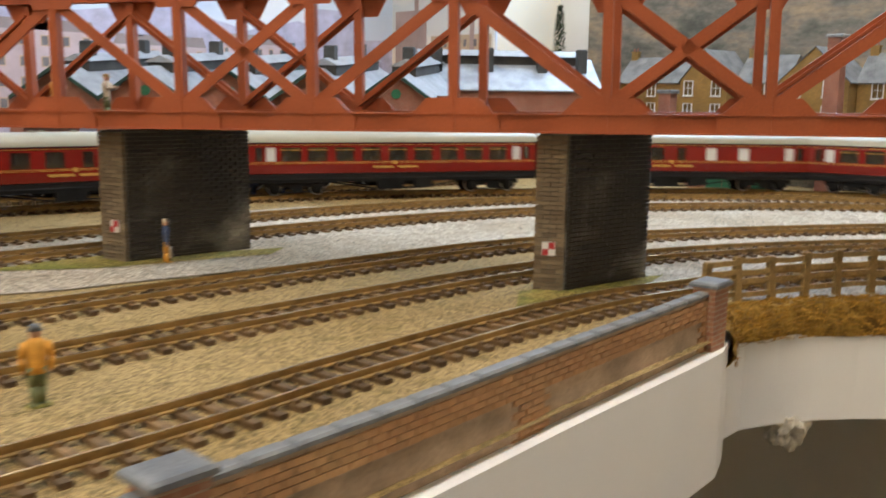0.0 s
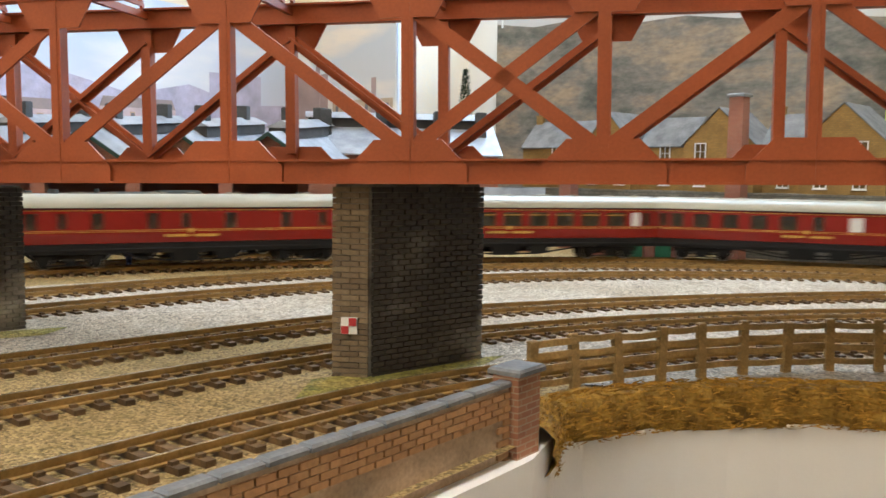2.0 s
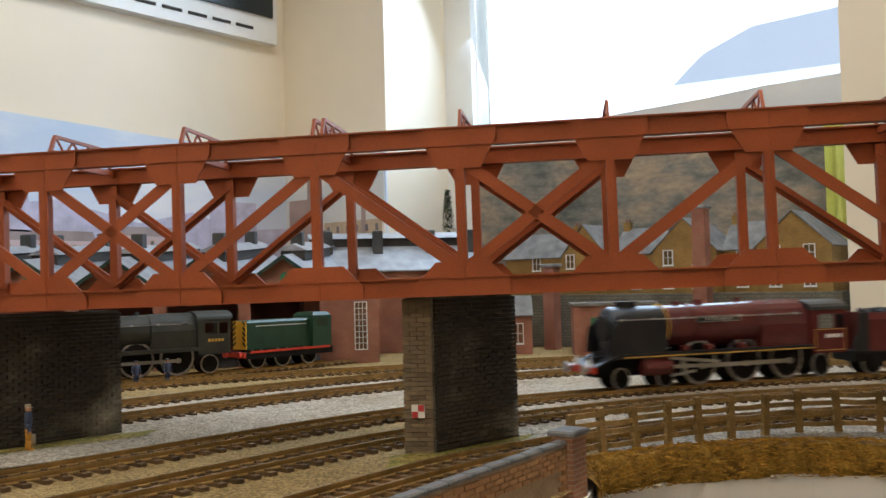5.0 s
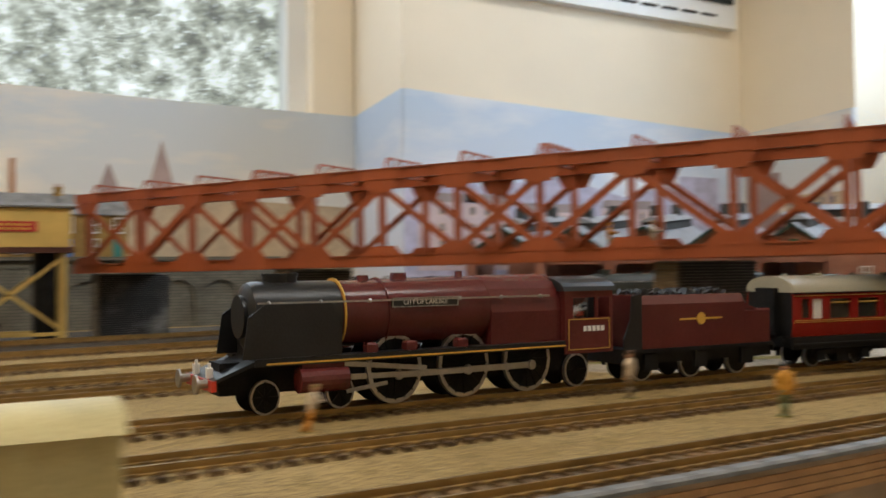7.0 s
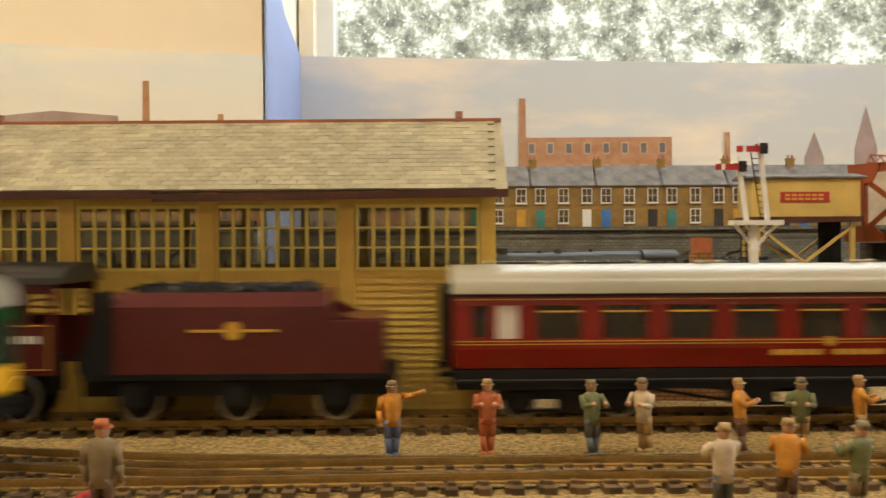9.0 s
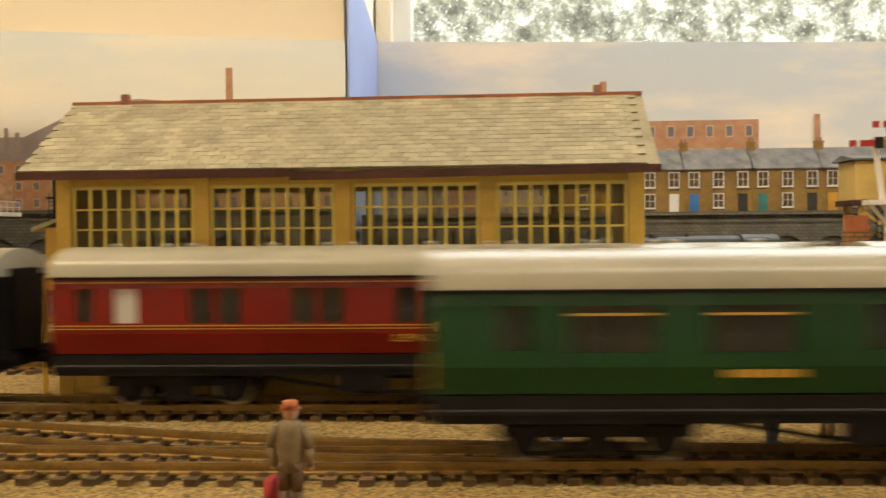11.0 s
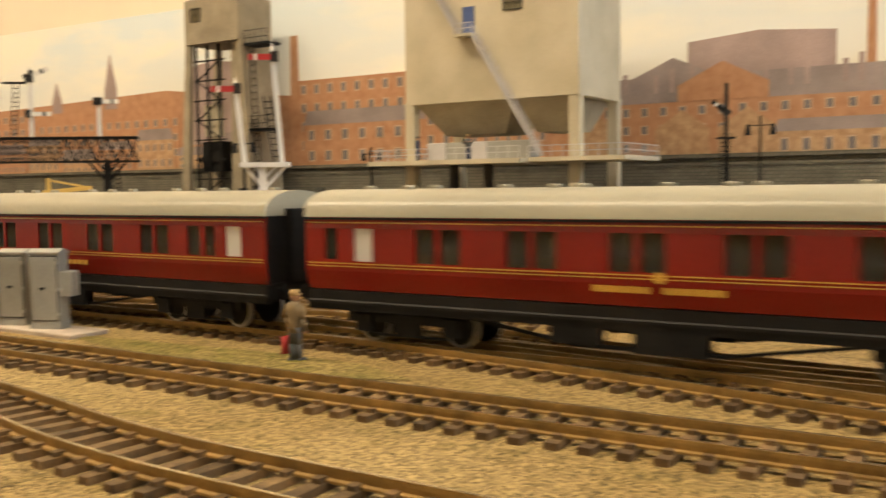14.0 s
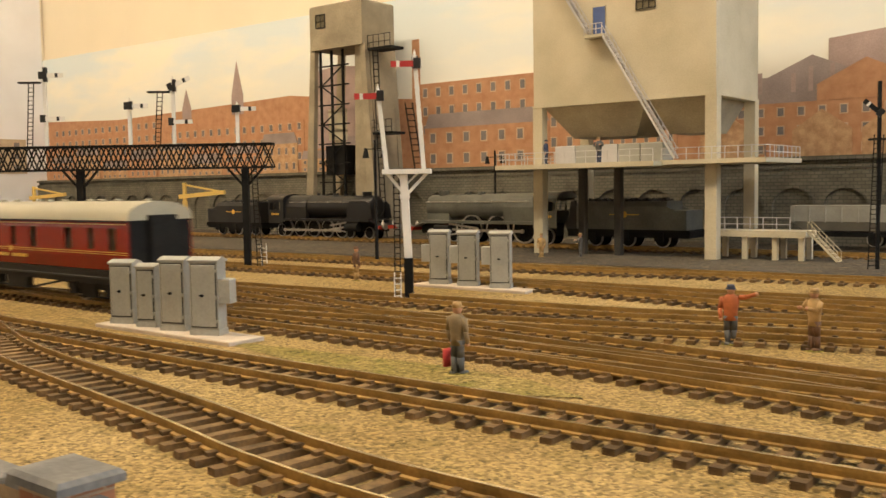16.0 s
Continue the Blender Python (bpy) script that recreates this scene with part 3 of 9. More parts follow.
class Sheet:
    """A flat paper backdrop standing on a plan line from a to b, with the print's shapes on it."""
    def __init__(self, name, a, b, tops, material, label, z0=0.0):
        self.a, self.b = Vector((*a, 0)), Vector((*b, 0))
        self.d = (self.b - self.a).normalized()
        self.nrm = Vector((self.d.y, -self.d.x, 0))
        self.length, self.layer = (self.b - self.a).length, 1
        bm = bmesh.new()
        out = [(0, z0), (self.length, z0)] + [(u * self.length, z) for u, z in tops]
        self.flat(bm, out, 0.0, 0.002)
        self.ob = setting(name, bm, material, label, "backdrop")

    def flat(self, bm, outline, near, thick):
        f = [bm.verts.new(self.a + self.d * u + self.nrm * (near + thick) + Vector((0, 0, z))) for u, z in outline]
        g = [bm.verts.new(self.a + self.d * u + self.nrm * near + Vector((0, 0, z))) for u, z in outline]
        bm.faces.new(f), bm.faces.new(g[::-1])
        n = len(f)
        for i in range(n):
            bm.faces.new((f[i], g[i], g[(i + 1) % n], f[(i + 1) % n]))

    def shape(self, name, outlines, material, level):
        bm = bmesh.new()
        for o in outlines:
            self.flat(bm, o, 0.0015 + 0.0006 * level, 0.0006)
        return part(name, bm, material, self.ob)


def rect(u0, u1, z0, z1):
    return [(u0, z0), (u1, z0), (u1, z1), (u0, z1)]


def print_block(sh, u0, u1, z0, z1, material, rows, cols, level=2, roof=0.0, panes=PRINT_PANE):
    """One printed building: wall, rows of windows, and a roof band."""
    sh.shape("printed_building", [rect(u0, u1, z0, z1)], material, level)
    if roof:
        sh.shape("printed_roof", [[(u0, z1), (u1, z1), (u1 - roof * 0.4, z1 + roof), (u0 + roof * 0.4, z1 + roof)]], PRINT_ROOF, level)
    w, h = (u1 - u0) / cols, (z1 - z0) / rows
    sh.shape("printed_surround", [rect(u0 + w * (c + 0.30), u0 + w * (c + 0.70), z0 + h * (r + 0.24), z0 + h * (r + 0.78)) for r in range(rows) for c in range(cols)], PRINT_SILL, level + 0.5)
    sh.shape("printed_windows", [rect(u0 + w * (c + 0.36), u0 + w * (c + 0.64), z0 + h * (r + 0.3), z0 + h * (r + 0.72)) for r in range(rows) for c in range(cols)], panes, level + 1)


def spire(sh, u, z0, z1, w, material):
    sh.shape("printed_spire", [[(u - w, z0), (u + w, z0), (u + w, z0 + (z1 - z0) * 0.35), (u, z1), (u - w, z0 + (z1 - z0) * 0.35)]], material, 1)


def build_backdrops():
    L = Sheet("backdrop_left", (LEFTW + 0.002, 0.992), (-0.688, 0.992), [(1, 0.262), (0.78, 0.283), (0.55, 0.31), (0, 0.319)], SKY_L, "paper backdrop of a brick mill town under clouds")
    def U(x):
        return x - LEFTW
    # distant rows, mills, gasholders, chimneys
    L.shape("printed_skyline", [[(0, 0.08), (U(-0.69), 0.08), (U(-0.69), 0.158), (U(-0.78), 0.166), (U(-0.86), 0.160), (U(-0.99), 0.172), (U(-1.10), 0.160), (U(-1.4), 0.17), (U(-1.6), 0.185), (U(-1.75), 0.200), (U(-1.95), 0.195), (U(-2.2), 0.19), (0, 0.20)]], PRINT_BRICK, 0)
    for u0, u1, z1, n in ((-0.985, -0.845, 0.205, 0), (-1.70, -1.60, 0.235, 0)):
        L.shape("printed_gasholder", [[(U(u0), 0.12), (U(u1), 0.12), (U(u1), z1 - 0.006), (U((u0 + u1) / 2), z1), (U(u0), z1 - 0.006)]], PRINT_TANK, 1)
    for x, z, w in ((-0.815, 0.236, 0.0045), (-1.505, 0.255, 0.008), (-0.735, 0.20, 0.004)):
        L.shape("printed_chimney", [[(U(x) - w, 0.12), (U(x) + w, 0.12), (U(x) + w * 0.75, z), (U(x) - w * 0.75, z)]], PRINT_BRICK, 1)
    print_block(L, U(-1.50), U(-1.24), 0.10, 0.196, PRINT_BRICK, 4, 12)
    print_block(L, U(-1.24), U(-1.14), 0.10, 0.200, PRINT_BRICK, 4, 7)
    L.shape("printed_sign_band", [rect(U(-1.235), U(-1.145), 0.158, 0.170)], PRINT_WHITE, 4)
    print_block(L, U(-1.49), U(-1.30), 0.085, 0.138, PRINT_BRICK, 2, 7, 4, 0.018)
    print_block(L, U(-1.10), U(-0.72), 0.085, 0.140, PRINT_BRICK, 3, 19, 2, 0.026)
    print_block(L, U(-0.90), U(-0.70), 0.080, 0.106, PRINT_WARM, 1, 10, 5, 0.012)
    for x in (-1.085, -0.99, -0.925):
        L.shape("printed_gable", [[(U(x - 0.028), 0.085), (U(x + 0.028), 0.085), (U(x + 0.028), 0.112), (U(x), 0.132), (U(x - 0.028), 0.112)]], PRINT_WARM, 4.4)
    for k in range(17):
        x = -1.09 + k * 0.0225 + 0.006 * math.sin(k * 2.4)
        L.shape("printed_chimney", [rect(U(x) - 0.0022, U(x) + 0.0022, 0.150, 0.172 + 0.004 * math.sin(k * 1.7))], PRINT_TANK, 2.6)
    for k in range(10):
        x0 = -2.43 + k * 0.088
        z = 0.118 + 0.014 * math.sin(k * 2.1)
        print_block(L, U(x0), U(x0 + 0.080), 0.085, z, PRINT_WARM if k % 3 else PRINT_BRICK, 2, 5, 4, 0.012 + 0.004 * (k % 2))
    for x, w, z in ((-1.00, 0.05, 0.185), (-0.95, 0.045, 0.178)):
        L.shape("printed_gable", [[(U(x - w), 0.14), (U(x + w), 0.14), (U(x + w), z - 0.022), (U(x), z), (U(x - w), z - 0.022)]], PRINT_ROOF if w == 0.05 else PRINT_BRICK, 2.3 if w == 0.05 else 3.1)
    print_block(L, U(-2.05), U(-1.72), 0.10, 0.165, PRINT_BRICK, 3, 16)
    print_block(L, U(-2.42), U(-2.08), 0.10, 0.185, PRINT_BRICK, 4, 15)
    spire(L, U(-1.87), 0.18, 0.262, 0.014, PRINT_TANK)
    spire(L, U(-2.00), 0.18, 0.228, 0.012, PRINT_TANK)
    R = Sheet("backdrop_return", (-0.686, 0.992), (-0.686, 1.198), [(1, 0.302), (0.5, 0.33), (0, 0.40)], mat("plain_blue_paper", (0.33, 0.40, 0.66), 0.6, vary=0.08, scale=6), "plain blue paper strip covering the wall's return")
    B = Sheet("backdrop_back", (-0.684, 1.198), (0.305, 1.198), [(1, 0.281), (0.8, 0.283), (0.4, 0.292), (0, 0.302)], SKY_B, "paper backdrop of a pale cloudy sky and mill roofs")
    def V(x):
        return x + 0.684
    B.shape("printed_skyline", [[(V(-0.68), 0.05), (V(0.30), 0.05), (V(0.30), 0.150), (V(0.1), 0.158), (V(-0.1), 0.150), (V(-0.38), 0.160), (V(-0.46), 0.146), (V(-0.55), 0.152), (V(-0.62), 0.140), (V(-0.68), 0.150)]], PRINT_SAND, 0)
    for x0, x1, z, mt in ((-0.675, -0.60, 0.138, PRINT_SAND), (-0.60, -0.545, 0.128, PRINT_BRICK), (-0.545, -0.47, 0.140, PRINT_SAND), (-0.47, -0.42, 0.132, PRINT_BRICK)):
        print_block(B, V(x0), V(x1), 0.075, z, mt, 3, 5, 1, 0.012)
    print_block(B, V(-0.40), V(-0.21), 0.11, 0.195, PRINT_BRICK, 3, 8, 1)
    B.shape("printed_chimney", [[(V(-0.400) - 0.005, 0.12), (V(-0.400) + 0.005, 0.12), (V(-0.400) + 0.004, 0.245), (V(-0.400) - 0.004, 0.245)]], PRINT_BRICK, 3)
    B.shape("printed_chimney", [[(V(-0.14) - 0.004, 0.12), (V(-0.14) + 0.004, 0.12), (V(-0.14) + 0.003, 0.20), (V(-0.14) - 0.003, 0.20)]], PRINT_BRICK, 3)
    spire(B, V(0.035), 0.15, 0.232, 0.014, PRINT_TANK)
    spire(B, V(-0.03), 0.15, 0.20, 0.012, PRINT_TANK)
    C = Sheet("backdrop_breast_side", (0.308, 1.198), (0.308, 1.046), [(1, 0.296), (0, 0.281)], SKY_R, "paper backdrop of blue sky round the chimney breast")
    D = Sheet("backdrop_breast", (0.308, 1.046), (0.917, 1.046), [(1, 0.272), (0.5, 0.284), (0, 0.296)], SKY_R, "paper backdrop of a hazy lilac town")
    D.shape("printed_skyline", [[(0, 0.04), (0.609, 0.04), (0.609, 0.165), (0.52, 0.16), (0.44, 0.182), (0.36, 0.165), (0.25, 0.19), (0.12, 0.172), (0, 0.18)]], PRINT_LILAC, 0)
    for u0, u1, z0, z1 in ((0.02, 0.16, 0.06, 0.150), (0.18, 0.30, 0.06, 0.140), (0.32, 0.42, 0.06, 0.148)):
        print_block(D, u0, u1, z0, z1, PRINT_PINK, 4, 6, 1, 0.012)
    for u, z, w in ((0.205, 0.232, 0.012), (0.10, 0.216, 0.010)):
        spire(D, u, 0.15, z, w, PRINT_LILAC)
    D.shape("printed_gasholder", [rect(0.47, 0.55, 0.10, 0.20)], PRINT_LILAC, 1)
    E = Sheet("backdrop_right", (0.917, 1.046), (0.917, 0.842), [(1, 0.285), (0.5, 0.278), (0, 0.272)], SKY_B, "paper backdrop of sky over a sandstone mill")
    E.shape("printed_gasholder", [rect(0.01, 0.075, 0.10, 0.205)], PRINT_TANK, 1)
    print_block(E, 0.085, 0.20, 0.10, 0.168, PRINT_SAND, 3, 6, 1)
    for u, z in ((0.055, 0.235), (0.165, 0.195)):
        E.shape("printed_chimney", [rect(u - 0.004, u + 0.004, 0.12, z)], PRINT_TANK, 2)
    F = Sheet("backdrop_reveal", (0.917, 0.842), (1.046, 0.842), [(1, 0.27), (0, 0.285)], SKY_R, "blue sky paper in the window reveal")
    F.shape("printed_skyline", [[(0, 0.05), (0.129, 0.05), (0.129, 0.13), (0.06, 0.145), (0, 0.135)]], PRINT_LILAC, 0)
    H = Sheet("backdrop_hill", (1.046, 0.785), (1.046, 0.247), [(1, 0.293), (0.78, 0.293), (0.65, 0.289), (0.4, 0.286), (0.1, 0.280), (0, 0.276)], SKY_H, "printed backdrop of pale sky over a moorland hillside")
    H.shape("printed_hillside", [[(0.0, 0.02), (0.536, 0.02), (0.536, 0.222), (0.46, 0.232), (0.40, 0.246), (0.33, 0.243), (0.27, 0.252), (0.20, 0.250), (0.12, 0.262), (0.06, 0.259), (0.0, 0.268)]], hill_material(), 0)
    # side wall sheet: height and pale lilac imitate window glare on the wall
    S = Sheet("backdrop_side", (LEFTW + 0.004, FRONT + 0.1), (LEFTW + 0.004, 0.99), [(1, 0.46), (0, 0.46)], mat("glare_lilac_paper", (0.80, 0.79, 0.82), 0.6, vary=0.08, scale=9), "side wall backdrop with window glare painted as pale lilac")
    print_block(S, 1.5, 2.1, 0.10, 0.165, PRINT_SAND, 3, 16)


def hill_material():
    m, n, l = nodes_of("printed_hillside")
    b = n["Principled BSDF"]
    b.inputs["Roughness"].default_value = 0.6
    tc, mp = n.new("ShaderNodeTexCoord"), n.new("ShaderNodeMapping")
    mp.inputs["Scale"].default_value = (1, 1, 2.4)
    l.new(tc.outputs["Object"], mp.inputs["Vector"])
    no, fi = n.new("ShaderNodeTexNoise"), n.new("ShaderNodeTexNoise")
    no.inputs["Scale"].default_value, no.inputs["Detail"].default_value = 13, 10
    no.inputs["Roughness"].default_value = 0.66
    fi.inputs["Scale"].default_value, fi.inputs["Detail"].default_value = 90, 4
    l.new(mp.outputs[0], no.inputs["Vector"])
    l.new(mp.outputs[0], fi.inputs["Vector"])
    r = n.new("ShaderNodeValToRGB")
    e = r.color_ramp.elements
    e[0].position, e[1].position = 0.36, 0.66
    e[0].color, e[1].color = (0.085, 0.09, 0.07, 1), (0.36, 0.27, 0.17, 1)
    k = e.new(0.5)
    k.color = (0.20, 0.18, 0.145, 1)
    l.new(no.outputs["Fac"], r.inputs["Fac"])
    mx = n.new("ShaderNodeMix")
    mx.data_type, mx.blend_type = "RGBA", "OVERLAY"
    mx.inputs["Factor"].default_value = 0.5
    l.new(r.outputs["Color"], mx.inputs["A"])
    l.new(fi.outputs["Fac"], mx.inputs["B"])
    l.new(mx.outputs["Result"], b.inputs["Base Color"])
    return m


build_backdrops()


# ---------------------------------------------------------------- baseboard and ground
RAIL_Z = 0.0045
LINES = {
    "one": [(0.62, -0.34), (0.67, -0.2), (0.66, -0.05), (0.60, 0.06), (0.52, 0.135), (0.44, 0.188), (0.384, 0.207), (0.319, 0.221), (0.25, 0.222), (0.167, 0.216), (0.066, 0.207), (-0.3, 0.192), (-0.6, 0.185), (-0.80, 0.184), (-0.864, 0.187), (-0.92, 0.197), (-1.05, 0.218), (-1.14, 0.244), (-1.2, 0.25)],
    "two": [(-2.18, -0.17), (-2.05, -0.31), (-1.88, -0.37), (-1.0, -0.37), (0.0, -0.37), (0.42, -0.37), (0.58, -0.34), (0.69, -0.25), (0.745, -0.13), (0.745, -0.01), (0.70, 0.08), (0.623, 0.16), (0.53, 0.226), (0.436, 0.268), (0.336, 0.288), (0.235, 0.291), (0.1, 0.288), (-0.2, 0.277), (-0.46, 0.264), (-0.6, 0.256), (-0.9, 0.250), (-1.1, 0.250), (-1.5, 0.254), (-1.88, 0.26), (-2.05, 0.22), (-2.17, 0.11), (-2.21, -0.03)],
    "three": [(-2.26, -0.2), (-2.14, -0.38), (-1.9, -0.45), (-1.0, -0.45), (0.0, -0.45), (0.45, -0.45), (0.62, -0.42), (0.75, -0.33), (0.83, -0.18), (0.84, -0.03), (0.79, 0.09), (0.706, 0.184), (0.598, 0.258), (0.487, 0.314), (0.394, 0.344), (0.28, 0.354), (0.117, 0.357), (0.0, 0.357), (-0.1, 0.353), (-0.3, 0.345), (-0.52, 0.335), (-0.8, 0.325), (-1.2, 0.325), (-1.6, 0.33), (-1.92, 0.33), (-2.12, 0.27), (-2.26, 0.13), (-2.30, -0.03)],
    "four": [(-1.28, 0.328), (-1.1, 0.343), (-0.937, 0.378), (-0.868, 0.396), (-0.8, 0.413), (-0.6, 0.44), (-0.2, 0.465), (0.1, 0.478), (0.325, 0.474), (0.49, 0.448), (0.62, 0.398), (0.73, 0.318), (0.80, 0.22), (0.845, 0.10)],
    "five": [(-1.9, 0.40), (-1.4, 0.405), (-0.967, 0.424), (-0.884, 0.436), (-0.817, 0.452), (-0.6, 0.485), (-0.2, 0.522), (0.1, 0.54), (0.363, 0.536), (0.54, 0.504), (0.68, 0.442), (0.78, 0.35), (0.84, 0.25), (0.865, 0.12)],
    "six": [(-2.33, -0.1), (-2.2, -0.42), (-1.9, -0.53), (-1.0, -0.53), (0.0, -0.53), (0.5, -0.53), (0.72, -0.46), (0.85, -0.3), (0.89, -0.1), (0.89, 0.1), (0.885, 0.2), (0.87, 0.28), (0.825, 0.37), (0.76, 0.445), (0.62, 0.540), (0.48, 0.612), (0.27, 0.665), (0.1, 0.66), (-0.2, 0.615), (-0.5, 0.565), (-0.834, 0.525), (-1.03, 0.52), (-1.5, 0.51), (-1.95, 0.49), (-2.2, 0.36), (-2.34, 0.12)],
    "seven": [(-2.3, 0.60), (-1.5, 0.602), (-1.09, 0.608), (-0.97, 0.622), (-0.865, 0.632), (-0.5, 0.675), (-0.1, 0.735), (0.12, 0.758), (0.28, 0.725), (0.40, 0.684), (0.50, 0.660), (0.60, 0.650), (0.69, 0.648)],
    "eight": [(-2.3, 0.83), (-1.6, 0.828), (-1.2, 0.825), (-0.8, 0.825), (-0.4, 0.83), (-0.05, 0.86), (0.2, 0.90)],
    "cross_a": [(-0.40, 0.2655), (-0.55, 0.2665), (-0.66, 0.285), (-0.78, 0.309), (-0.90, 0.323), (-1.0, 0.325)],
    "cross_b": [(-0.62, 0.330), (-0.75, 0.335), (-0.88, 0.350), (-1.0, 0.366), (-1.12, 0.392), (-1.3, 0.405)],
    "cross_c": [(-0.70, 0.470), (-0.85, 0.490), (-1.0, 0.512), (-1.15, 0.518)],
}
TRACK = {k: Line(v) for k, v in LINES.items()}


def build_ground():
    bm = bmesh.new()
    front = spline([(-2.0, 0.120), (-0.9, 0.118), (-0.2, 0.125), (0.06, 0.138), (0.2, 0.152), (0.298, 0.162), (0.312, 0.167), (0.340, 0.182), (0.367, 0.1755), (0.390, 0.164), (0.417, 0.142), (0.437, 0.116), (0.447, 0.094), (0.452, 0.06), (0.446, 0.0), (0.405, -0.1), (0.27, -0.22), (0.1, -0.27), (-0.5, -0.27), (-1.5, -0.27), (-1.85, -0.24), (-2.02, -0.12), (-2.06, 0.0), (-2.03, 0.09)], 0.02)
    rim = [bm.verts.new((p.x, p.y, 0.0)) for p in front]
    outer = []
    corners = [(LEFTW, 0.995), (1.05, 1.195), (1.05, -0.7), (LEFTW, -0.7)]
    # one sheet: ring between the well's rim and the walls
    cx, cy = 0.1, -0.15
    def out_to(p):
        d = Vector((p.x - cx, p.y - cy))
        best = 9.0
        for v, lim in ((d.x, 1.05 - cx), (-d.x, cx - LEFTW), (d.y, 1.195 - cy), (-d.y, cy + 0.7)):
            if v > 1e-6:
                best = min(best, lim / v)
        return bm.verts.new((cx + d.x * best, cy + d.y * best, 0.0))
    outer = [out_to(p) for p in front]
    n = len(rim)
    for i in range(n):
        bm.faces.new((rim[i], outer[i], outer[(i + 1) % n], rim[(i + 1) % n]))
    for c in ((LEFTW, 1.195), (1.05, 1.195), (1.05, -0.7), (LEFTW, -0.7)):
        near = sorted(range(n), key=lambda i: (Vector(c) - outer[i].co.xy).length)[:12]
        best = None
        for i in near:
            j = (i + 1) % n
            a, b = outer[i].co, outer[j].co
            if abs(a.x - b.x) > 1e-5 and abs(a.y - b.y) > 1e-5:
                best = (i, j)
        if best:
            v = bm.verts.new((*c, 0.0))
            bm.faces.new((outer[best[0]], v, outer[best[1]]))
    g = setting("ground", bm, GROUND, "tan scatter ground of a model railway baseboard", "ground")
    # fascia round the well, bowed with the rim
    bm = bmesh.new()
    prev = None
    for p in front + [front[0]]:
        q = [bm.verts.new((p.x, p.y, z)) for z in (-0.004, -0.052)]
        if prev:
            bm.faces.new((prev[0], q[0], q[1], prev[1]))
        prev = q
    f = setting("fascia", bm, WHITE_BOARD, "white painted fascia round the operating well", "fascia")
    md = f.modifiers.new("thick", "SOLIDIFY")
    md.thickness, md.offset = 0.006, 0
    # plan areas of other ballast
    def sheet(name, outline, z, material, label):
        b = bmesh.new()
        pts = spline(outline + [outline[0]], 0.03)[:-1]
        vs = [b.verts.new((p.x + random.uniform(-.004, .004), p.y + random.uniform(-.004, .004), z)) for p in pts]
        bmesh.ops.triangle_fill(b, use_beauty=True, edges=[b.edges.new((vs[i], vs[(i + 1) % len(vs)])) for i in range(len(vs))])
        for fc in b.faces:
            if fc.normal.z < 0:
                fc.normal_flip()
        me = bpy.data.meshes.new(name)
        b.to_mesh(me)
        b.free()
        me.materials.append(material)
        return tagged(new(name, me), label, "ground", kind="structure")
    sheet("ground_pale_ballast", [(0.13, 0.40), (0.30, 0.375), (0.40, 0.350), (0.42, 0.32), (0.385, 0.29), (0.375, 0.25), (0.362, 0.20), (0.385, 0.172), (0.42, 0.145), (0.452, 0.09), (0.456, 0.0), (0.45, -0.08), (0.62, -0.12), (0.9, -0.05), (0.84, 0.28), (0.71, 0.43), (0.5, 0.545), (0.3, 0.585), (0.12, 0.50)], 0.0006, PALE, "pale grey ballast between curving tracks")
    sheet("ground_cinders", [(-2.4, 0.66), (-1.5, 0.655), (-0.9, 0.68), (-0.4, 0.73), (0.1, 0.79), (0.4, 0.79), (0.4, 1.0), (-0.7, 0.985), (-2.4, 0.985)], 0.0006, CINDER, "dark cinder ground of the locomotive yard")
    sheet("ground_grass_a", [(0.14, 0.46), (0.19, 0.43), (0.26, 0.415), (0.30, 0.42), (0.26, 0.44), (0.18, 0.47)], 0.0009, GRASS, "patch of mossy grass beside the pier")
    sheet("ground_grass_b", [(0.28, 0.245), (0.33, 0.238), (0.39, 0.236), (0.38, 0.246), (0.31, 0.262), (0.28, 0.262)], 0.0009, GRASS, "patch of mossy grass at the pier's foot")
    sheet("ground_grass_c", [(-1.02, 0.286), (-0.95, 0.275), (-0.88, 0.273), (-0.845, 0.281), (-0.88, 0.294), (-0.97, 0.297)], 0.0003, GRASS_THIN, "thin grass between two running lines")


build_ground()


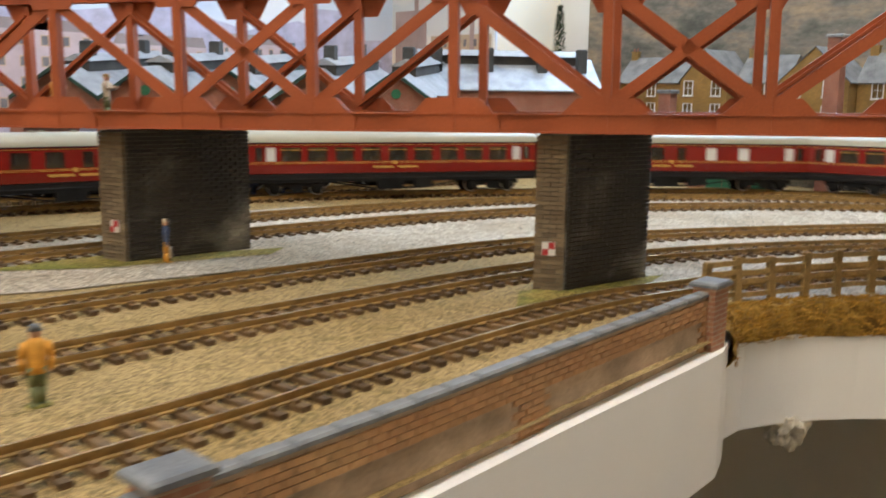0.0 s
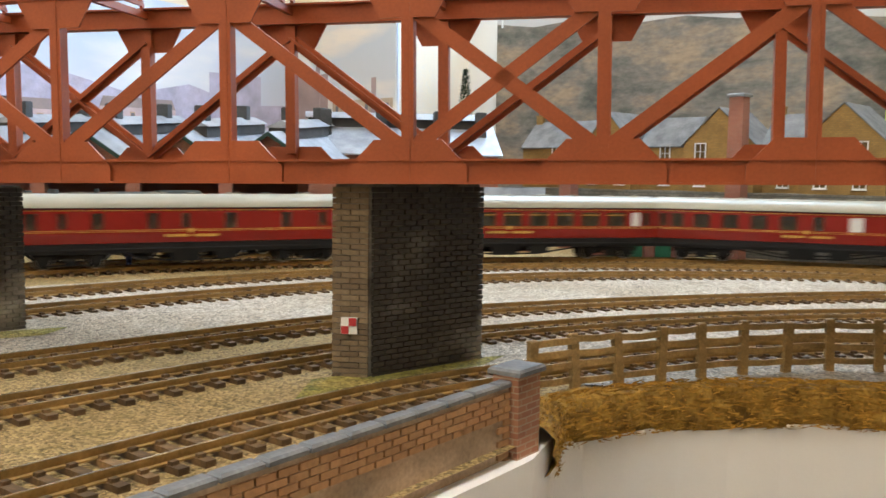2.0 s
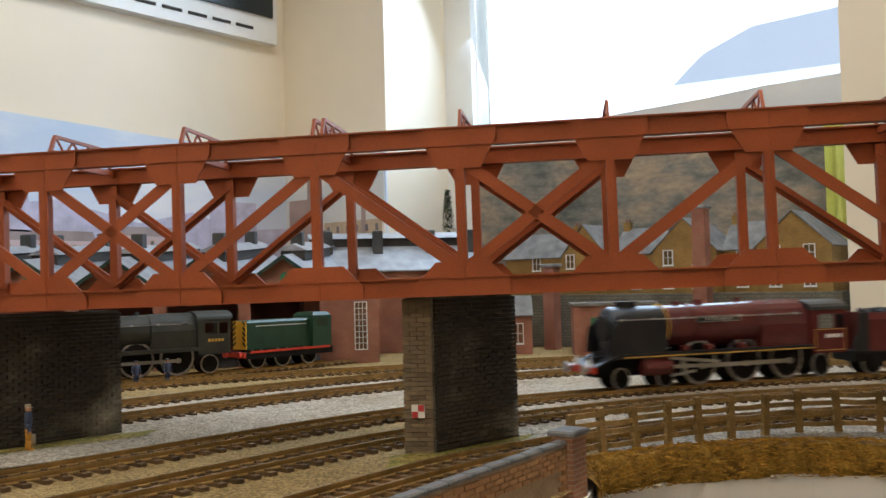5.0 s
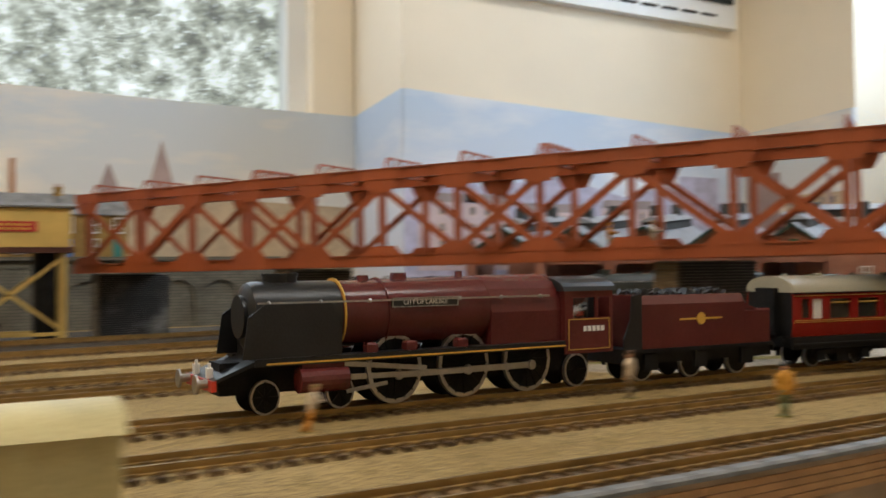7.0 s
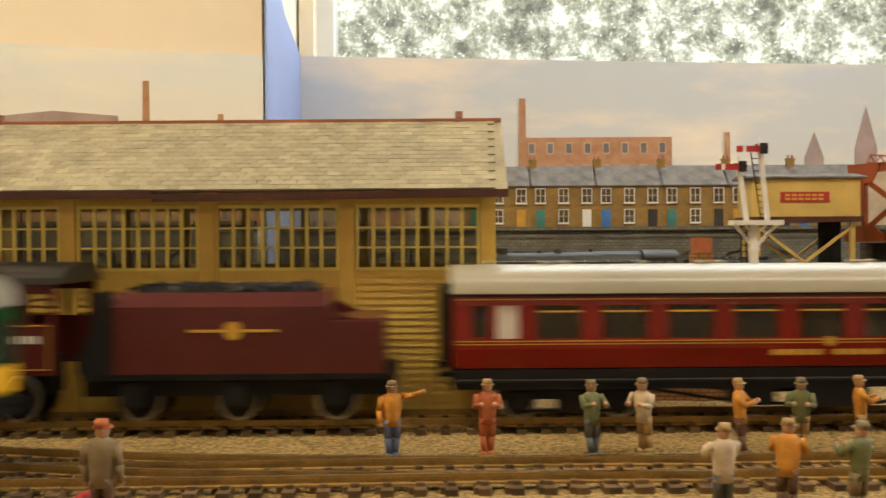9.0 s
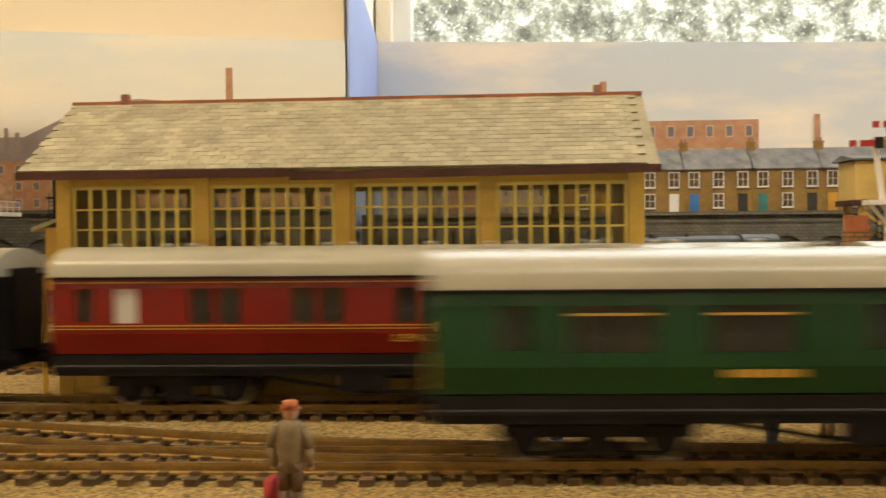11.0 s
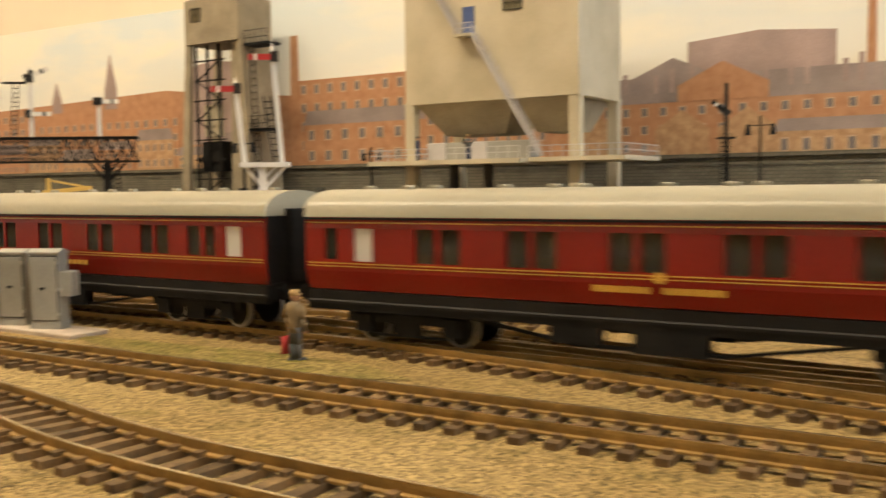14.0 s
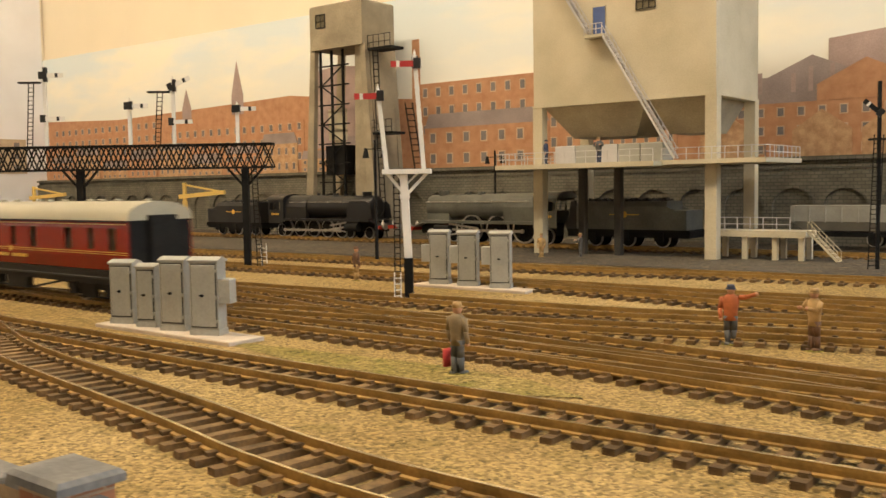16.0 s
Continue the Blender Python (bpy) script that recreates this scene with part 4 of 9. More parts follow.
def build_track(name, line, near=None, label="flat-bottom track with timber sleepers on ballast", gauge=0.0165, spacing=0.0084):
    t = thing("track", label, "track", "railway tracks", kind="structure")
    for side in (-1, 1):
        bm = bmesh.new()
        top = bmesh.new()
        pv = pt = None
        pts = line.pts[::2] if line.pts[-1] is line.pts[::2][-1] else line.pts[::2] + [line.pts[-1]]
        for i, p in enumerate(pts):
            d = (pts[min(i + 1, len(pts) - 1)] - pts[max(i - 1, 0)]).normalized()
            nrm = Vector((-d.y, d.x, 0))
            c = p + nrm * side * (gauge / 2 + 0.0004)
            w, z = 0.00045, RAIL_Z
            ring = [c + nrm * a + Vector((0, 0, b)) for a, b in ((-0.0011, 0.0016), (-0.0011, 0.0021), (-0.0003, 0.0024), (-w, z - 0.0009), (-w, z), (w, z), (w, z - 0.0009), (0.0003, 0.0024), (0.0011, 0.0021), (0.0011, 0.0016))]
            v = [bm.verts.new(q) for q in ring]
            h = [top.verts.new(c + nrm * a + Vector((0, 0, z + 0.0001))) for a in (-w * 0.85, w * 0.85)]
            if pv:
                for k in range(9):
                    bm.faces.new((pv[k], pv[k + 1], v[k + 1], v[k]))
                top.faces.new((pt[0], pt[1], h[1], h[0]))
            pv, pt = v, h
        r = part("rail", bm, RAIL_SIDE, t)
        part("rail_head", top, RAIL_TOP, r)
    # sleepers: those in the near stretch singly, the rest as one mesh
    bm = bmesh.new()
    box(bm, -0.00165, 0.00165, -0.0150, 0.0150, -0.0006, 0.0017)
    for sd in (-1, 1):
        for o in (-0.0021, 0.0021):
            box(bm, -0.0011, 0.0011, sd * 0.00865 + o - 0.0009, sd * 0.00865 + o + 0.0009, 0.0017, 0.0027)
    me = mesh_of("sleeper", bm, SLEEPER)
    rest = bmesh.new()
    s, count = 0.004, 0
    while s < line.length:
        p, q = line.at(s - 0.003), line.at(s + 0.003)
        c, a = (p + q) / 2, math.degrees(math.atan2(q.y - p.y, q.x - p.x)) + random.uniform(-1.2, 1.2)
        m = pose(c.x, c.y, random.uniform(-0.0001, 0.0001), 0, 0, a)
        if near and near[0] < c.x < near[1] and c.y > 0.08 and count < 300:
            shared("sleeper", me, t, m)
            count += 1
        else:
            vs = box(rest, -0.00165, 0.00165, -0.0150, 0.0150, -0.0006, 0.0017)
            for v in vs:
                v.co = m @ v.co
            if c.y > 0.1:
                for sd in (-1, 1):
                    vs = box(rest, -0.001, 0.001, sd * 0.00865 - 0.003, sd * 0.00865 + 0.003, 0.0017, 0.0027)
                    for v in vs:
                        v.co = m @ v.co
        s += spacing
    if len(rest.verts):
        tagged(part("sleepers", rest, SLEEPER_S, t), kind="stuff")
    return t


# ---------------------------------------------------------------- girder bridge
BR0, BRD = Vector((-0.102, 0.915, 0)), Vector((0.529, -0.848, 0)).normalized()
BRN = Vector((0.848, 0.529, 0)).normalized()
PANEL, BWIDTH = 0.0656, 0.066


def bridge_pose():
    """Local x runs along the bridge, y across it (away from the well), z up from the bottom flange."""
    grade = 0.0125
    ex = Vector((BRD.x, BRD.y, grade)).normalized()
    ey = Vector((BRN.x, BRN.y, 0))
    ez = ex.cross(ey)
    if ez.z < 0:
        ez = -ez
    m = Matrix((ex, ey, ez)).transposed().to_4x4()
    m.translation = Vector((BR0.x, BR0.y, 0.0610))
    return m


def gusset(bm, x, z0, z1, half, y0, y1, up=True):
    c = half * 0.42
    if up:
        o = [(x - half, z0), (x + half, z0), (x + half, z0 + 0.0055), (x + half - c, z1), (x - half + c, z1), (x - half, z0 + 0.0055)]
    else:
        o = [(x - half, z1), (x - half, z1 - 0.0055), (x - half + c, z0), (x + half - c, z0), (x + half, z1 - 0.0055), (x + half, z1)]
    prism(bm, o, y0, y1, "y")


def build_bridge():
    first, last = 0, 17
    b = thing("girder_bridge", "red oxide painted lattice girder railway bridge on brick piers", "bridge")
    b.matrix_world = bridge_pose()
    base = 0.0170                          # first post
    xs = [base + PANEL * i for i in range(-0, last)]
    end0, end1 = 0.0, xs[-1] + 0.02
    for side, y in (("near", 0.0), ("far", BWIDTH)):
        out = -1 if side == "near" else 1
        t = part("bottom_chord", flange(end0, end1, y, 0.0, 0.0085, out), BRIDGE_RED, b)
        t = part("top_chord", flange(end0, end1, y, 0.0660, 0.0745, out), BRIDGE_RED, b)
        for i, x in enumerate(xs):
            bm = bmesh.new()
            bar(bm, (x, y, 0.004), (x, y, 0.0655), 0.0042, 0.0022, (0, 1, 0))
            box(bm, x - 0.0021, x + 0.0021, y - 0.0024, y + 0.0024, 0.012, 0.058)
            part("post", bm, BRIDGE_RED, b)
            bm = bmesh.new()
            gusset(bm, x, 0.0006, 0.0150, 0.0205, y + out * 0.0014, y + out * 0.0023)
            gusset(bm, x, 0.0560, 0.0742, 0.0165, y + out * 0.0014, y + out * 0.0023, False)
            box(bm, x + 0.0006, x + 0.0009, y + out * 0.0023, y + out * 0.0027, 0.0008, 0.0735)
            part("gusset", bm, BRIDGE_RED, b)
            if i + 1 < len(xs):
                x2 = xs[i + 1]
                # crossed bay, then two single diagonals, over and over
                k = i % 3
                if k == 0:
                    runs = [((x, 0.011), (x2, 0.060)), ((x, 0.060), (x2, 0.011))]
                elif k == 1:
                    runs = [((x, 0.011), (x2, 0.060))]
                else:
                    runs = [((x, 0.060), (x2, 0.011))]
                for (xa, za), (xb, zb) in runs:
                    bm = bmesh.new()
                    bar(bm, (xa, y + out * 0.0004, za), (xb, y + out * 0.0004, zb), 0.0050, 0.0012, (0, 1, 0))
                    bar(bm, (xa, y - out * 0.0008, za), (xb, y - out * 0.0008, zb), 0.0012, 0.0034, (0, 1, 0))
                    part("diagonal", bm, BRIDGE_RED, b)
    for i, x in enumerate(xs):
        bm = bmesh.new()
        bar(bm, (x, 0.0, 0.0715), (x, BWIDTH, 0.0715), 0.0020, 0.003)
        part("top_cross_beam", bm, BRIDGE_RED, b)
        bm = bmesh.new()
        bar(bm, (x, 0.0, 0.005), (x, BWIDTH, 0.005), 0.0024, 0.006)
        part("cross_beam", bm, BRIDGE_RED, b)
        # small lattice portal on the top
        bm = bmesh.new()
        for dx in ((-0.0022, 0.0022) if i % 4 == 3 else (0.0,)):
            bar(bm, (x + dx, 0.004, 0.0745), (x + dx, 0.009, 0.0835), 0.0014, 0.002)
            bar(bm, (x + dx, BWIDTH - 0.004, 0.0745), (x + dx, BWIDTH - 0.009, 0.0835), 0.0014, 0.002)
            bar(bm, (x + dx, 0.009, 0.0835), (x + dx, BWIDTH - 0.009, 0.0835), 0.0014, 0.0016)
            bar(bm, (x + dx, 0.004, 0.0758), (x + dx, BWIDTH - 0.004, 0.0758), 0.0014, 0.0016)
            for k in range(6):
                y0 = 0.010 + k * 0.0076
                bar(bm, (x + dx, y0, 0.0758 if k % 2 else 0.083), (x + dx, y0 + 0.0076, 0.083 if k % 2 else 0.0758), 0.0008, 0.001)
        part("portal", bm, BRIDGE_RED, b)
    bm = bmesh.new()
    box(bm, end0, end1, 0.003, BWIDTH - 0.003, 0.0012, 0.0040)
    part("deck", bm, DARK, b)


def flange(x0, x1, y, z0, z1, out):
    """A channel: web plate with top and bottom flanges."""
    bm = bmesh.new()
    w, t = 0.0030, 0.0007
    prism(bm, [(y - w, z0), (y + w, z0), (y + w, z0 + t), (y + 0.0009, z0 + t), (y + 0.0009, z1 - t), (y + w, z1 - t), (y + w, z1), (y - w, z1), (y - w, z1 - t), (y - 0.0009, z1 - t), (y - 0.0009, z0 + t), (y - w, z0 + t)], x0, x1, "x")
    return bm


build_bridge()


def build_pier(near, along, length, width, z1, label, board, end):
    """A brick pier. near: plan corner; along: direction of its long face; width across."""
    u = Vector((*along, 0)).normalized()
    v = Vector((-u.y, u.x, 0))
    ang = math.degrees(math.atan2(u.y, u.x))
    t = thing("bridge_pier", label, "bridge pier", "bridge piers", m=pose(near[0], near[1], 0, 0, 0, ang))
    # the ends are skewed: e is the way of the end face, k its slope
    e = (Matrix.Rotation(radians(-ang), 3, "Z") @ Vector((*end, 0))).normalized()
    k, skew = e.x / e.y, math.degrees(math.atan2(-e.x, e.y))
    span = width / e.y
    bm = bmesh.new()
    i = 0.0006
    prism(bm, [(i + k * i, i), (length - i + k * i, i), (length - i + k * (width - i), width - i), (i + k * (width - i), width - i)], -0.001, z1)
    part("core", bm, MORTAR, t)
    h, ln = 0.00205, 0.0058
    rows = int(z1 / h)
    rng = random.Random(5)
    def brick(bmx, x0, x1, y0, y1, z):
        box(bmx, x0, x1, y0, y1, z + 0.00016, z + h - 0.00016)
    # end faces: a brick object each
    half = span / 2
    def at_end(v, z):
        return pose(0, 0, 0, 0, 0, skew) @ pose(rng.uniform(-.0001, .0001), v, z)
    bmf, bml = bmesh.new(), bmesh.new()
    box(bmf, -0.0005, 0.0012, 0.0001, half - 0.0001, 0.00016, h - 0.00016)
    box(bml, -0.0005, 0.0012, 0.0001, span * 0.25 - 0.0001, 0.00016, h - 0.00016)
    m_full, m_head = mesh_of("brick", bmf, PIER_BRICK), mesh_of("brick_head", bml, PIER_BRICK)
    for r in range(rows):
        z = r * h
        if r % 2:
            for j in range(2):
                shared("brick", m_full, t, at_end(j * half, z))
        else:
            shared("brick", m_head, t, at_end(0, z))
            shared("brick", m_full, t, at_end(span * 0.25, z))
            shared("brick", m_head, t, at_end(span * 0.75, z))
    # long faces, in darker brick than the end faces
    for face, (ya, yb) in (("a", (-0.0005, 0.0012)), ("b", (width - 0.0012, width + 0.0005))):
        bm = bmesh.new()
        for r in range(rows):
            x = 0.0013 - (ln / 2 if r % 2 else 0.0)
            while x < length:
                a, b_ = max(0.0013, x + 0.00018), min(length, x + ln - 0.00018)
                if b_ - a > 0.0008:
                    o = rng.uniform(-0.00012, 0.00012)
                    brick(bm, a + k * ya, b_ + k * ya, ya + o, yb + o, r * h)
                x += ln
        tagged(part("bricks", bm, PIER_DARK, t), kind="stuff")
    # red and white target board
    if board:
        bd = part("target_board", rect_board(-0.0016, 0.0038, 0.0098, z1 * 0.235, 0.0060), WHITE, t, "red and white quartered target board", m=pose(0, 0, 0, 0, 0, skew))
        q = bmesh.new()
        box(q, -0.0019, -0.0016, 0.0040, 0.0068, z1 * 0.235 + 0.0030, z1 * 0.235 + 0.0059)
        box(q, -0.0019, -0.0016, 0.0069, 0.0096, z1 * 0.235 + 0.0001, z1 * 0.235 + 0.0029)
        part("red_quarter", q, SIGN_RED, bd)
    return t


def rect_board(x, y0, y1, z, s):
    bm = bmesh.new()
    box(bm, x, x + 0.0010, y0, y1, z, z + s)
    return bm


build_pier((0.3215, 0.2505), (0.056, -0.0055), 0.0565, 0.0105, 0.0710, "dark brown brick bridge pier with a red and white target", True, (-0.0065, 0.0100))
build_pier((0.2075, 0.4385), (0.075, -0.002), 0.071, 0.0175, 0.0665, "blackish brick bridge pier with a target board", True, (-0.0045, 0.018))
build_pier((0.030, 0.702), (0.075, 0.004), 0.060, 0.0175, 0.0635, "dark brick bridge pier in the yard", False, (-0.004, 0.018))
build_pier((-0.085, 0.905), (0.075, 0.02), 0.072, 0.0175, 0.0605, "dark brick pier at the bridge's far end", False, (-0.004, 0.018))
build_pier((0.430, 0.062), (0.05, -0.008), 0.054, 0.0122, 0.0735, "brown brick bridge pier beyond the fence", False, (-0.0065, 0.01))


# ---------------------------------------------------------------- front retaining wall and fence
def build_wall():
    """Panelled brick retaining wall along the well's rim, with coping and pilasters."""
    t = thing("retaining_wall", "panelled red brick retaining wall with grey coping", "wall", kind="structure")
    pts = spline([(-1.9, 0.123), (-0.9, 0.121), (-0.2, 0.128), (0.06, 0.1415), (0.2, 0.1555), (0.303, 0.1665)], 0.003)
    ztop = 0.0165
    def strip(name, side, z0, z1, material, thick):
        bm = bmesh.new()
        pv = None
        for i, p in enumerate(pts[::3] + [pts[-1]]):
            j = min(i * 3, len(pts) - 1)
            d = (pts[min(j + 1, len(pts) - 1)] - pts[max(j - 1, 0)]).normalized()
            n = Vector((-d.y, d.x, 0))
            v = [bm.verts.new(p + n * a + Vector((0, 0, z))) for a, z in ((side, z0), (side + thick, z0), (side + thick, z1), (side, z1))]
            if pv:
                for k in range(4):
                    bm.faces.new((pv[k], pv[(k + 1) % 4], v[(k + 1) % 4], v[k]))
            pv = v
        return part(name, bm, material, t)
    strip("core", -0.0010, -0.020, ztop, WALL_BASE, 0.0034)
    # bricks
    h, ln = 0.00185, 0.0056
    rest = bmesh.new()
    bm = bmesh.new()
    box(bm, -ln / 2 + 0.00015, ln / 2 - 0.00015, -0.0005, 0.0005, 0.00014, h - 0.00014)
    me = mesh_of("brick", bm, WALL_PIECE)
    rows = int((ztop + 0.020) / h)
    count = 0
    seg = 0.114
    s_total = len(pts) * 0.003
    for r in range(rows):
        s = (ln / 2 if r % 2 else 0.0) + 0.002
        z = -0.020 + r * h
        while s < s_total - 0.004:
            i = int(s / 0.003)
            p = pts[min(i, len(pts) - 1)]
            d = (pts[min(i + 1, len(pts) - 1)] - pts[max(i - 1, 0)]).normalized()
            n = Vector((-d.y, d.x, 0))
            back = (s_total - s) % seg
            panel = 0.012 < back < seg - 0.004 and 3 <= r <= rows - 5
            off = -0.0012 if not panel else -0.0001
            a = math.degrees(math.atan2(d.y, d.x))
            c = p + n * off
            m = pose(c.x, c.y, z, 0, 0, a)
            if 0.12 < c.x and count < 300 and r > 6:
                shared("brick", me, t, m)
                count += 1
            elif c.x > -0.35:
                for v in box(rest, -ln / 2 + 0.00015, ln / 2 - 0.00015, -0.0005, 0.0005, 0.00014, h - 0.00014):
                    v.co = m @ v.co
            s += ln
    tagged(part("bricks", rest, WALL_BRICK, t), kind="stuff")
    # coping stones
    s, bm0 = 0.002, bmesh.new()
    bbox_bevel(bm0, -0.0056, 0.0056, -0.0022, 0.0022, 0, 0.0016, 0.0006)
    cop = mesh_of("coping_stone", bm0, COPING)
    while s < s_total - 0.006:
        i = int(s / 0.003)
        p = pts[min(i, len(pts) - 1)]
        d = (pts[min(i + 1, len(pts) - 1)] - pts[max(i - 1, 0)]).normalized()
        n = Vector((-d.y, d.x, 0))
        q = p + n * 0.0002
        shared("coping_stone", cop, t, pose(q.x, q.y, ztop, 0, 0, math.degrees(math.atan2(d.y, d.x)) + random.uniform(-.5, .5)))
        s += 0.0118
    # pilasters with caps
    for k in range(20):
        s = s_total - 0.003 - k * seg * 2
        if s < 0.05:
            break
        i = min(int(s / 0.003), len(pts) - 1)
        p = pts[i]
        d = (pts[i] - pts[i - 1]).normalized()
        m = pose(p.x, p.y, 0, 0, 0, math.degrees(math.atan2(d.y, d.x)))
        bm = bmesh.new()
        box(bm, -0.0058, 0.0058, -0.0042, 0.0042, -0.0125, 0.0195)
        pil = part("pilaster", bm, courses_wall(), t, m=m)
        bm = bmesh.new()
        bbox_bevel(bm, -0.0070, 0.0070, -0.0054, 0.0054, 0.0195, 0.0214, 0.0007)
        part("cap", bm, COPING, pil)


def courses_wall():
    m = bpy.data.materials.get("pilaster_brick")
    return m or courses("pilaster_brick", (0.36, 0.17, 0.085), (0.28, 0.12, 0.065), (0.36, 0.26, 0.17), 0.0056, 0.00185)


build_wall()

BANK_RIM = [(0.311, 0.1665), (0.322, 0.173), (0.340, 0.182), (0.367, 0.1755), (0.390, 0.164), (0.417, 0.142), (0.437, 0.116), (0.447, 0.094), (0.452, 0.06), (0.446, 0.0), (0.405, -0.1), (0.29, -0.205)]
FENCE_LINE = [(0.336, 0.1915), (0.360, 0.1850), (0.380, 0.1775), (0.400, 0.1700), (0.421, 0.1610), (0.437, 0.1510), (0.455, 0.1400), (0.466, 0.128), (0.475, 0.115), (0.482, 0.098), (0.486, 0.075), (0.487, 0.03), (0.478, -0.03)]


def build_bank():
    """Ragged fringe of brown scatter glued over the baseboard's cut edge."""
    rim = spline(BANK_RIM, 0.0015)
    bm = bmesh.new()
    rows, frames = [], []
    section = ((0.0002, -0.0150), (0.0040, -0.0128), (0.0056, -0.0095), (0.0052, -0.0060), (0.0046, -0.0028), (0.0026, 0.0004), (-0.0012, 0.0020), (-0.0046, 0.0018), (-0.0078, -0.0002))
    for k, p in enumerate(rim):
        d = (rim[min(k + 1, len(rim) - 1)] - rim[max(k - 1, 0)]).normalized()
        n = Vector((d.y, -d.x, 0))
        if n.dot(Vector((0.1, 0.0, 0)) - p) < 0:
            n = -n
        frames.append((p, d, n))
        row = []
        for j, (o, z) in enumerate(section):
            a = noise.noise(Vector((p.x * 170, p.y * 170, j * 1.7))) * 0.0016
            c = noise.noise(Vector((p.x * 45, p.y * 45, j * 0.4 + 9))) * 0.0022
            row.append(bm.verts.new(p + n * (o + (a if j else 0)) + Vector((0, 0, z + a * 0.5 + (c if j < 3 or j > 5 else 0)))))
        rows.append(row)
    for r0, r1 in zip(rows[:-1], rows[1:]):
        for j in range(len(section) - 1):
            bm.faces.new((r0[j], r0[j + 1], r1[j + 1], r1[j]))
    setting("grass_bank", bm, BANK, "ragged brown scenic fringe along the baseboard edge", "bank")
    # strands of dead grass lying along the fringe
    bm = bmesh.new()
    rng = random.Random(3)
    for _ in range(7000):
        p, d, n = frames[int(rng.random() * (len(frames) - 1))]
        f = rng.random()
        base = p + n * (0.0052 - 0.009 * max(0, f - 0.6) / 0.4 + rng.uniform(0, 0.0012)) + Vector((0, 0, -0.0135 + 0.0160 * min(1, f / 0.75)))
        run = d * rng.uniform(-0.0052, 0.0052) + n * rng.uniform(-0.0008, 0.0012) + Vector((0, 0, rng.uniform(-0.0013, 0.0011)))
        w = Vector((0, 0, rng.uniform(0.00022, 0.0005))) + n * rng.uniform(-0.0002, 0.0002)
        bm.faces.new((bm.verts.new(base - w), bm.verts.new(base + w), bm.verts.new(base + run)))
    tagged(part("dead_grass", bm, DEAD_GRASS), "dead ochre grass strands on the board edge", "grass", kind="stuff")
    # crumbs of white filler that show along the lower edge, and a lump under the corner
    lump = thing("plaster_lump", "crumpled lump of pale plaster under the fascia", "plaster")
    bm = bmesh.new()
    bmesh.ops.create_icosphere(bm, subdivisions=4, radius=1.0)
    for v in bm.verts:
        v.co *= 1 + 0.5 * noise.noise(v.co * 1.7) + 0.25 * noise.noise(v.co * 4.5)
        v.co = Vector((0.383 + v.co.x * 0.0085, 0.172 + v.co.y * 0.0085, -0.0550 + v.co.z * 0.0095))
    part("lump", bm, PLASTER_RAW, lump)
    for k, f in enumerate((0.13, 0.24, 0.33)):
        p, d, n = frames[int(f * len(frames))]
        bm = bmesh.new()
        bmesh.ops.create_icosphere(bm, subdivisions=2, radius=1.0)
        for v in bm.verts:
            v.co *= 1 + 0.5 * noise.noise(v.co * 2.1 + Vector((k, 0, 0)))
            v.co = p + n * 0.0050 + d * v.co.x * (0.0022 + 0.001 * k) + n * v.co.y * 0.0011 + Vector((0, 0, -0.0132 + v.co.z * 0.0010))
        part("plaster_crumb", bm, PLASTER_RAW, lump)


def build_fence():
    t = thing("post_and_rail_fence", "brown weathered wooden post and rail fence along the line", "fence")
    line = Line(FENCE_LINE)
    rng = random.Random(8)
    s, last = 0.004, None
    while s < line.length - 0.01:
        p = line.at(s)
        q = line.at(s + 0.004)
        a = math.degrees(math.atan2(q.y - p.y, q.x - p.x))
        bm = bmesh.new()
        bbox_bevel(bm, -0.0016, 0.0016, -0.0012, 0.0012, -0.002, 0.0192 + rng.uniform(-.0006, .0006), 0.0004)
        part("post", bm, FENCE, t, m=pose(p.x, p.y, 0.0015, rng.uniform(-4, 4), rng.uniform(-4, 4), a))
        if last is not None:
            for z in (0.0032, 0.0086, 0.0130, 0.0172):
                bm = bmesh.new()
                o = Vector((0, 0, z + rng.uniform(-.0005, .0005) + 0.0015))
                mid = (last + p) / 2 + Vector((0, 0, rng.uniform(-.0006, .0004)))
                bar(bm, last + o, mid + o, 0.0008, 0.0023)
                bar(bm, mid + o, p + o, 0.0008, 0.0023)
                part("rail", bm, FENCE, t)
        last = p
        s += 0.0188


build_bank()
build_fence()


